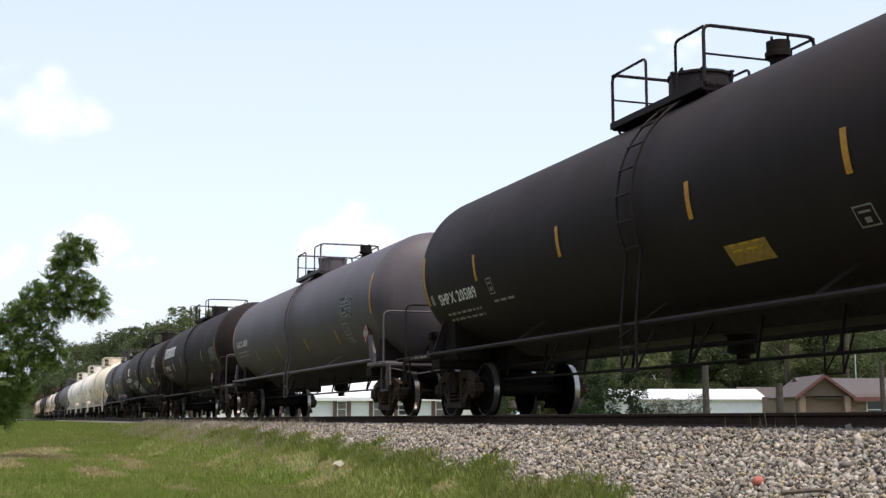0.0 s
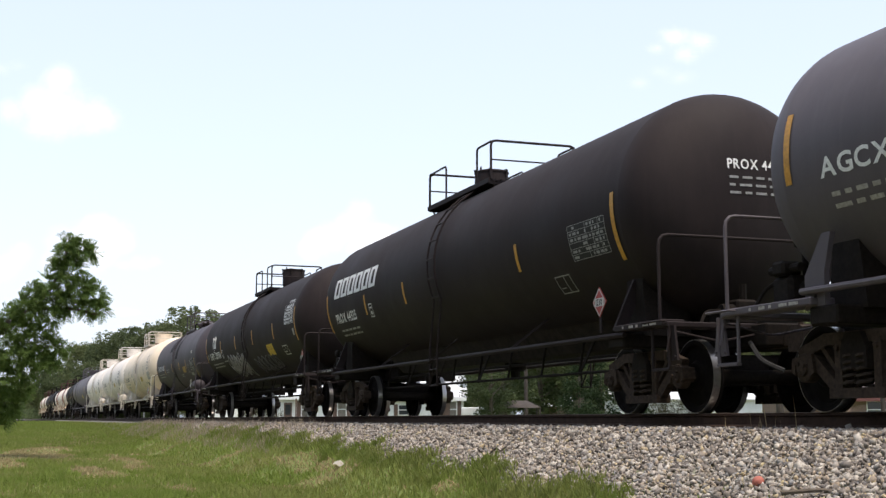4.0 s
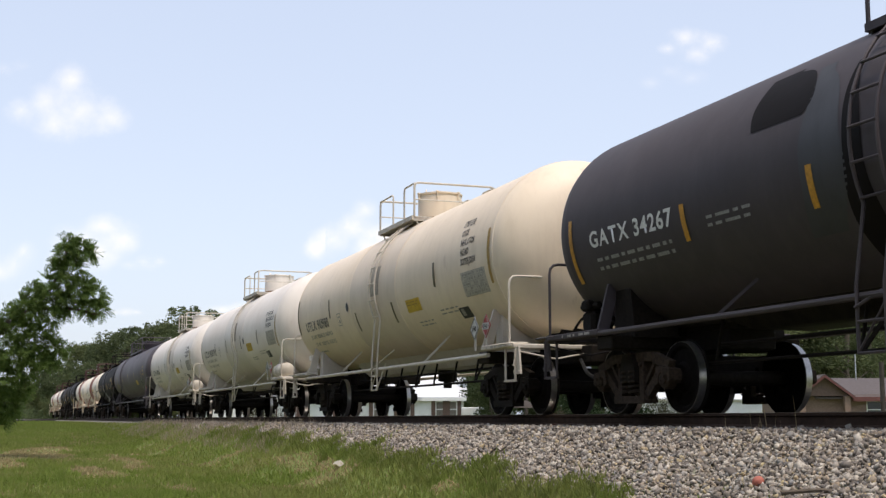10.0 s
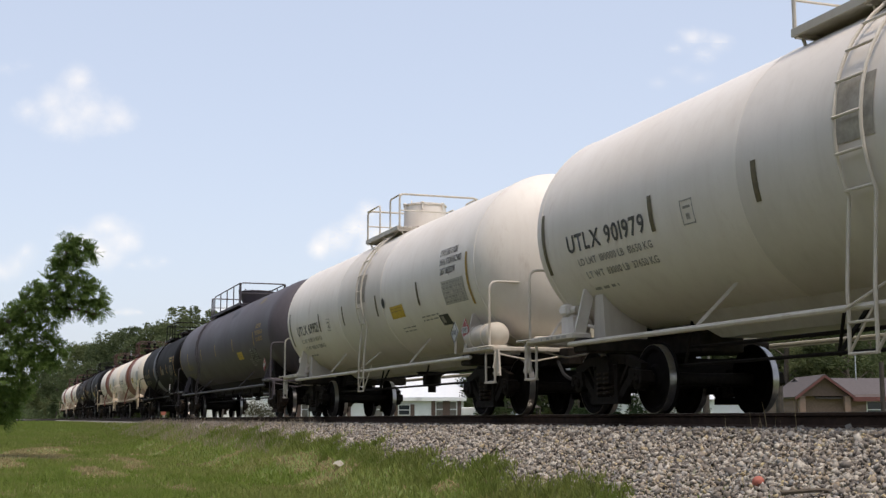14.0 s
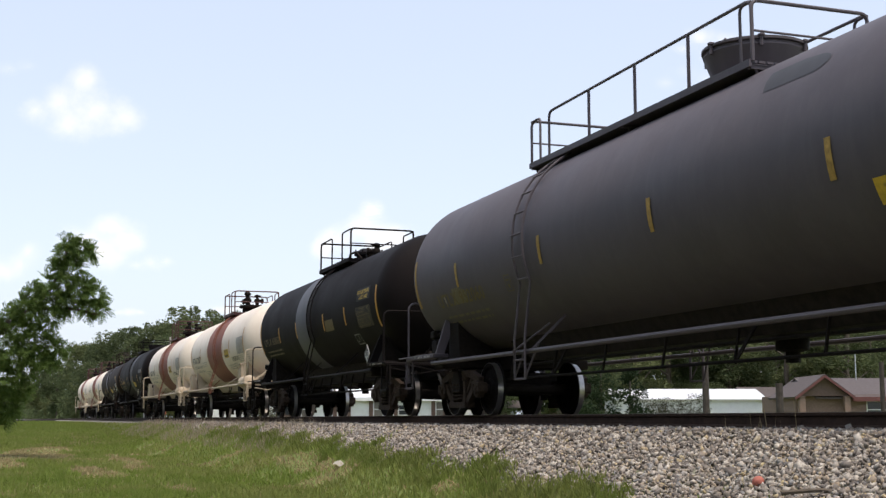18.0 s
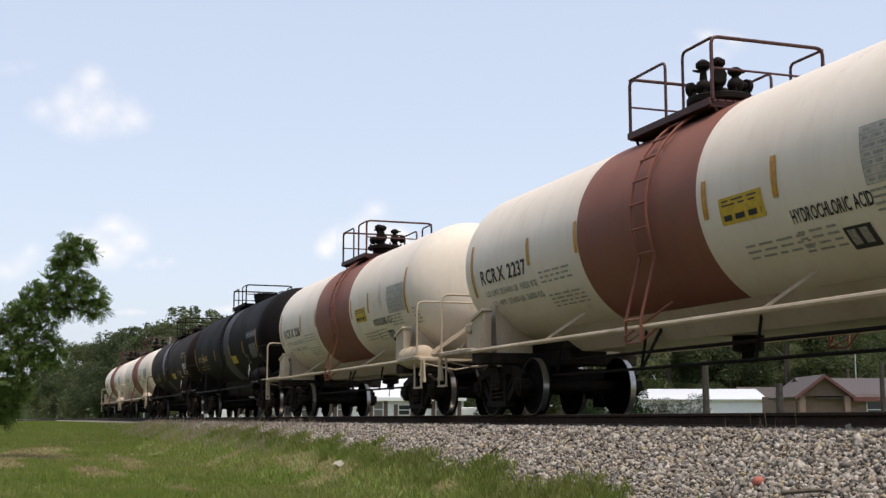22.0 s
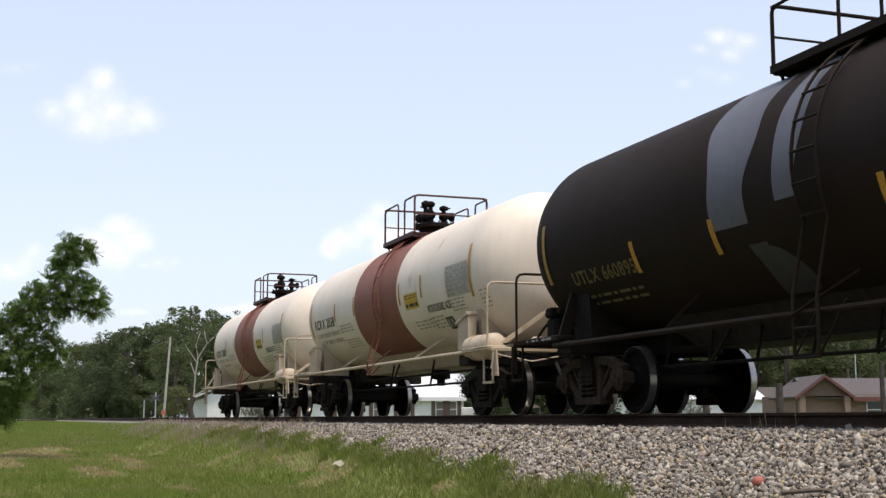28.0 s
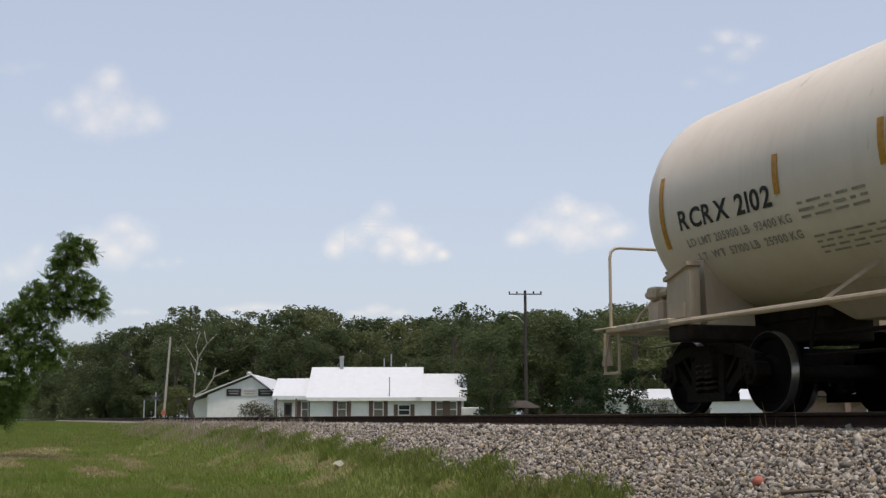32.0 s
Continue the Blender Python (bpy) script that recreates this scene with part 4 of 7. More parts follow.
    part("control_valve", ev, c.get("valve_col", "steel"), car, "brake control valve")
    if c.get("title"):
        string, m, sub = c["title"]
        v, f = letters(string, 0.13, 0.85)
        tk.front("lettering", v, f, -0.36, zc + 0.36, m, fore, depth)
        rnd = random.Random(len(string) + int(abs(c["x"])))
        bars_ = []
        for k in range(3):
            u = 0.0
            while u < 0.75:
                w = rnd.uniform(0.08, 0.18)
                bars_.append((u, -0.1 * k, u + w, -0.1 * k + 0.032))
                u += w + 0.06
        v, f = flat_bars(bars_)
        tk.front("small_print", v, f, -0.34, zc + 0.23, sub, fore, depth)
    for k, (y, z, w, h) in enumerate(c.get("stains", ())):
        v, f = [], []
        for i in range(13):
            t = i / 12
            e = w * (0.25 + 0.75 * math.sin(3.1 * t) ** 0.7) * (0.8 + 0.2 * math.sin(7 * t + k))
            v += [(-e, -h * t), (e * 0.85, -h * t)]
        f = [(2 * i, 2 * i + 1, 2 * i + 3, 2 * i + 2) for i in range(12)]
        tk.front("rust_stain", v, f, y, z, "rustrun", fore, depth, 0.003, "brown rust run")
    # paint on the side facing the camera
    for x, z, tall, m in c.get("stripes", ()):
        tk.patch("reflective_stripe", x, z, 0.1, tall, m, 0.009)
    for fn, args in c.get("marks", ()):
        if fn == "text":
            tk.text(*args)
        elif fn == "line":
            tk.line(*args)
        elif fn == "bars":
            tk.bars(*args)
        elif fn == "patch":
            tk.patch(*args)
        elif fn == "table":
            tk.table(*args)
        elif fn == "disc":
            x, z, rr, m = args
            v = [(0.0, 0.0)] + [(rr * math.cos(0.3927 * k), rr * math.sin(0.3927 * k)) for k in range(16)]
            tk.wrap("round_gauge", (v, [(0, k + 1, (k + 1) % 16 + 1) for k in range(16)]), x, z, m, 0.012, "round dark gauge")
            v = [(rr * q * math.cos(0.3927 * k), rr * q * math.sin(0.3927 * k)) for k in range(16) for q in (0.95, 1.15)]
            tk.wrap("gauge_rim", (v, [(2 * k, 2 * k + 1, (2 * k + 3) % 32, (2 * k + 2) % 32) for k in range(16)]), x, z, "greyink", 0.013)
        elif fn == "blotch":
            x, z, w, h, m, seed = args
            rnd, v, f = random.Random(seed), [], []
            n = max(16, int(h * 14))
            a, b, p, q = rnd.uniform(1.5, 3), rnd.uniform(1.5, 3), rnd.uniform(0, 6), rnd.uniform(0, 6)
            for i in range(n + 1):
                e = h * i / n
                end = 0.55 + 0.45 * max(0.0, math.sin(3.14 * min(1, 0.12 + 0.95 * i / n))) ** 0.5
                lo = 0.14 + 0.08 * math.sin(a * e + p) + 0.04 * math.sin(5.3 * e + q)
                hi = (0.88 + 0.07 * math.sin(b * e + q) + 0.04 * math.sin(6.1 * e + p)) * end
                v += [(w * lo, e), (w * (lo + hi) / 2, e), (w * hi, e)]
            for i in range(n):
                f += [(3 * i, 3 * i + 1, 3 * i + 4, 3 * i + 3), (3 * i + 1, 3 * i + 2, 3 * i + 5, 3 * i + 4)]
            tk.wrap("repainted_area", (v, f), x, z, m, 0.004, "irregular repainted area")
        elif fn == "window":
            x, z, w, h, m = args
            t = 0.02
            tk.wrap("stencil_box", flat_bars([(0, 0, w, t), (0, h - t, w, h), (0, 0, t, h), (w - t, 0, w, h), (w * 0.55, 0, w * 0.55 + t, h), (w * 0.1, h * 0.3, w * 0.4, h * 0.36)]), x, z, m, 0.007)
        elif fn == "box":
            x, z, w, h, m = args
            t = 0.018
            tk.wrap("stencil_box", flat_bars([(0, 0, w, t), (0, h - t, w, h), (0, 0, t, h), (w - t, 0, w, h), (w * 0.35, h * 0.2, w * 0.65, h * 0.45), (w * 0.2, h * 0.65, w * 0.8, h * 0.75)]), x, z, m, 0.007)
        elif fn == "diamond":
            x, z, m, digits = args
            dm = Shape()
            y = -1.5 if z < 1.58 else -math.sqrt(max(0.1, r * r - (zc - z - 0.2) ** 2)) - 0.015
            dm.loft([[(x + a, y, z + b) for a, b in ((0, -0.2), (0.2, 0), (0, 0.2), (-0.2, 0))], [(x + a, y + 0.012, z + b) for a, b in ((0, -0.2), (0.2, 0), (0, 0.2), (-0.2, 0))]])
            ob = part("placard", dm, m, car, "diamond hazard placard")
            dmk = Shape().box((x - 0.03, y + 0.012, 1.06 if z < 1.58 else z - 0.12), (x + 0.03, y + 0.03, z + (0 if z < 1.58 else 0.12)))
            part("placard_post", dmk, trim, car)
            pic = Shape()
            edge = [((0, -0.18), (0.18, 0)), ((0.18, 0), (0, 0.18)), ((0, 0.18), (-0.18, 0)), ((-0.18, 0), (0, -0.18))]
            for (a, b), (e, f) in edge:
                pic.beam((x + a, y - 0.003, z + b), (x + e, y - 0.003, z + f), 0.012, 0.002)
            ink = "ink" if m == "placard" else "placard"
            part("placard_border", pic, ink, ob)
            if digits == "3082":
                bar = Shape()
                for k in range(-3, 4):
                    bar.box((x + 0.04 * k - 0.01, y - 0.004, z + 0.05), (x + 0.04 * k + 0.01, y - 0.001, z + 0.175 - 0.04 * abs(k)))
                part("placard_stripes", bar, "ink", ob, "black upright stripes")
            v, f = letters(digits, 0.085, 0.85)
            w = max(p[0] for p in v)
            if m != "placard":
                bb = Shape().box((x - 0.13, y - 0.004, z - 0.055), (x + 0.13, y - 0.001, z + 0.055))
                part("placard_panel", bb, "placard", ob)
            me = bpy.data.meshes.new("placard_number")
            me.from_pydata([(x + p[0] - w / 2, y - 0.006, z + p[1] - 0.042) for p in v], [], f)
            me.materials.append(MAT["ink"])
            part("placard_number", me, "ink", ob)
        elif fn in ("bubble", "tag"):
            x, z, w, h, m, seed, count = args
            rnd = random.Random(seed)
            q = tk.r + 0.004
            foot = math.asin((z - zc) / q)
            on = lambda u, v: (x + u, -q * math.cos(foot + v / q), zc + q * math.sin(foot + v / q))
            s = Shape()
            for g in range(count):
                mid = w * (g + 0.5) / count
                wide = w / count * rnd.uniform(0.55, 0.75)
                if fn == "bubble":
                    # an angular outline letter with spikes, an inner stroke and a counter
                    corner = rnd.choice((5, 6, 7))
                    lean, p1 = rnd.uniform(-0.15, 0.3), rnd.uniform(0, 6)
                    ring = []
                    for k in range(corner + 1):
                        a = 6.28318 * (k % corner) / corner + p1
                        e = (1.15 if k % 2 == 0 else 0.72) if k % corner else 1.2
                        zz = 0.5 + 0.5 * e * math.sin(a)
                        ring.append((mid + wide * (0.95 * e * math.cos(a) + lean * (zz - 0.5)), h * min(1.08, max(-0.05, zz))))
                    way = []
                    for (ax, az), (bx, bz) in zip(ring, ring[1:]):
                        for k in range(6):
                            f = k / 6
                            sag = 0.1 * h * math.sin(3.1416 * f)
                            way.append(on(ax + (bx - ax) * f + sag * 0.6, az + (bz - az) * f + sag * 0.4))
                    s.pipe(way + [on(*ring[-1])], 0.017, 5)
                    s.pipe([on(mid + wide * (0.1 + lean * f - 0.25 * math.sin(5 * f + p1)), h * (0.2 + 0.62 * f)) for f in (0, 0.15, 0.3, 0.45, 0.6, 0.75, 0.9, 1)], 0.012, 5)
                    s.pipe([on(mid + wide * (-0.45 + 0.3 * f), h * (0.35 + 0.3 * math.sin(3 * f + p1))) for f in (0, 0.25, 0.5, 0.75, 1)], 0.01, 5)
                else:
                    for _ in range(2):
                        a, b = rnd.uniform(-0.5, 0.5) * wide, rnd.uniform(-0.6, 0.6) * wide
                        s.pipe([on(mid + a + (b - a) * k / 7 + 0.04 * math.sin(0.9 * k), h * (1 - k / 7) * rnd.uniform(0.93, 1.0)) for k in range(8)], 0.009, 5)
            if fn == "tag":
                for d in (0.0, 0.05):
                    s.pipe([on(w * 0.15, -0.08 - d), on(w * 0.4, -0.06 - d)], 0.008, 5)
            part("graffiti", s, m, car, "sprayed white graffiti lines")
        elif fn == "blocks":
            x, z, w, h, m, count = args
            sl, steps = 0.22, 6
            for k in range(count):
                u0, u1 = 0.0, w / count * 0.86
                v, f = [], []
                cut = (0.0, 0.34, 0.68, 1.0)
                for i in range(steps + 1):
                    ww = h * i / steps
                    v += [(u0 + e * (u1 - u0) + sl * ww, ww) for e in cut]
                for i in range(steps):
                    for e in range(3):
                        if e == 1 and 0 < i < steps - 1:
                            continue
                        o = 4 * i + e
                        f.append((o, o + 1, o + 5, o + 4))
                tk.wrap("owner_mark", (v, f), x + w * k / count, z, m, 0.008, "slanted white block shape")
    return car



NOTICE = "yellow emergency notice panel"


def rcrx(number, seed, load, light):
    """Paint of the ivory acid cars with the red middle band."""
    return [("line", ("RCRX " + number, -5.68, 2.18, 0.235, 1.92, "ink")),
            ("line", ("LD LMT " + load[0] + " LB  " + load[1] + " KG", -5.62, 1.97, 0.10, 2.1, "greyink")),
            ("line", ("LT  WT  " + light[0] + " LB  " + light[1] + " KG", -5.5, 1.80, 0.10, 2.05, "greyink")),
            ("bars", (-3.35, 2.12, 1.1, "greyink", 3, 0.04, seed)), ("bars", (-3.3, 1.78, 1.15, "greyink", 4, 0.035, seed + 1)),
            ("patch", ("notice_panel", 1.86, 2.1, 0.86, 0.31, "sign_yellow", 0.005, NOTICE)),
            ("bars", (1.92, 2.35, 0.7, "ink", 2, 0.025, seed)), ("bars", (1.92, 2.14, 0.74, "ink", 1, 0.09, seed + 3)),
            ("bars", (2.1, 1.82, 1.15, "greyink", 3, 0.04, seed + 4)),
            ("line", ("HYDROCHLORIC ACID", 3.12, 1.95, 0.15, 1.3, "ink")),
            ("bars", (3.1, 1.84, 0.7, "greyink", 4, 0.04, seed + 5)),
            ("table", (4.4, 2.13, 1.15, 0.56, "table", "greyink", seed)),
            ("bars", (4.42, 2.06, 0.75, "greyink", 4, 0.035, seed + 6)),
            ("patch", ("stencil_panel", 3.8, 1.6, 0.42, 0.27, "ink")), ("patch", ("stencil_pane", 3.85, 1.64, 0.12, 0.18, "greyink", 0.009)), ("patch", ("stencil_pane", 4.03, 1.64, 0.12, 0.18, "greyink", 0.009)),
            ("bars", (5.95, 2.1, 0.4, "greyink", 5, 0.04, seed + 7))]


RCRX = dict(belly=0.98, belly_col="dirtyivory", saddle_col="dirtyivory", trim="dirtyivory", under="grime", res_z=1.13, ladder_z=0.86, r=1.36, zc=2.55, col="ivory", rails="darkred", ladder_col="red", deck="darkred", saddle="box", reservoir=True, dome="valves", truck="steel", hoop_h=0.8,
            plat=(-1.2, 0.95), bands=((-1.85, 1.4, "red", "iron-oxide red band round the middle"),), over=0.64, pipe_band=True, valve_col="dirtyivory",
            stripes=((-6.1, 2.0, 0.9, "yellow"), (-3.68, 2.28, 0.43, "yellow"), (-1.97, 2.27, 0.45, "yellow"), (1.52, 2.22, 0.45, "yellow"), (2.92, 2.25, 0.45, "yellow"), (5.6, 2.04, 0.94, "yellow")))
WHITE = dict(belly=0.95, belly_col="dirtywhite", saddle_col="dirtywhite", pipe_z=0.965, brace=False, trim="dirtywhite", under="grime", r=1.54, zc=2.67, col="white", reservoir=True, dome="dome", dome_r=0.48, dome_h=0.56, dome_rust=True, backing=True, seams=(-0.28, 0.2), bands=((-2.05, 1.45, "whitegrey", "greyer middle section"),), truck="steel", plat=(-1.75, 0.75), platw=0.9, over=1.1, ladder=0.0, hoop_h=0.72, valve_col="white")


def white_stripes(first, up, sag):
    z, low = 2.18 + up, 2.18 + up - sag
    return ((-7.2, 1.98 + up, 0.9, "olive"), (-4.0 + first, z, 0.45, "olive"), (-1.72, low, 0.45, "olive"), (1.02, low, 0.45, "olive"), (3.8, z, 0.45, "olive"), (6.55, 1.98 + up, 0.92, "ochre"))


def white_marks(number, seed, lines, up=0.0, spare=True, shift=0.0):
    out = [("line", ("UTLX " + number, -6.4, 2.16 + up, 0.24, 2.25, "fadedink")),
           ("line", ("LD LMT  180000 LB  81650 KG", -6.2, 1.96 + up, 0.10, 2.1, "greyink")), ("line", ("LT WT  83000 LB  37650 KG", -6.1, 1.78 + up, 0.10, 2.0, "greyink")),
           ("bars", (-6.1, 1.62 + up, 0.7, "greyink", 1, 0.06, seed)), ("box", (-3.25, 2.1 + up, 0.28, 0.3, "greyink")),
           ("patch", ("notice_panel", 1.95, 2.0 + up, 0.85, 0.26, "sign_yellow", 0.005, NOTICE)),
           ("bars", (2.0, 2.18 + up, 0.7, "ochre", 2, 0.03, seed)),
           ("bars", (2.3, 1.78 + up, 0.8, "greyink", 2, 0.04, seed + 1)), ("bars", (3.7, 1.9 + up, 0.95, "greyink", 2, 0.04, seed + 2)),
           ("table", (5.25, 2.02 + up, 1.12, 0.42, "table", "greyink", seed)), ("patch", ("stencil_panel", 4.6, 1.7 + up, 0.5, 0.22, "ink")), ("patch", ("stencil_pane", 4.68, 1.74 + up, 0.15, 0.14, "greyink", 0.009)),
           ("diamond", (5.4 + shift, 1.43, "placard", "1040")), ("diamond", (5.92 + shift, 1.44, "placard_red", "1040"))]
    for k, w in enumerate(lines):
        out.append(("line", (w, 5.22 + 0.02 * k, 2.55 + up + 0.17 * (len(lines) - 1 - k), 0.115, 0.066 * len(w), "ink", 0.12)))
    if spare:
        out.append(("disc", (-2.25, 2.46 + up, 0.1, "ink")))
    else:
        out.append(("disc", (1.6, 2.36 + up, 0.1, "ink")))
    return out


def marks(title, x, z, tall, wide, ink, seed, sub="dimchalk"):
    """Reporting line with two unreadable lines of weights below it."""
    return [("line", (title, x, z, tall, wide, ink)), ("bars", (x + 0.1, z - 0.2, wide * 0.9, sub, 2, 0.065, seed))]


def stripes(z, tall, ends, mids, m="yellow"):
    return tuple((x, z - 0.2, 0.92, m) for x in ends) + tuple((x, z, tall, m) for x in mids)


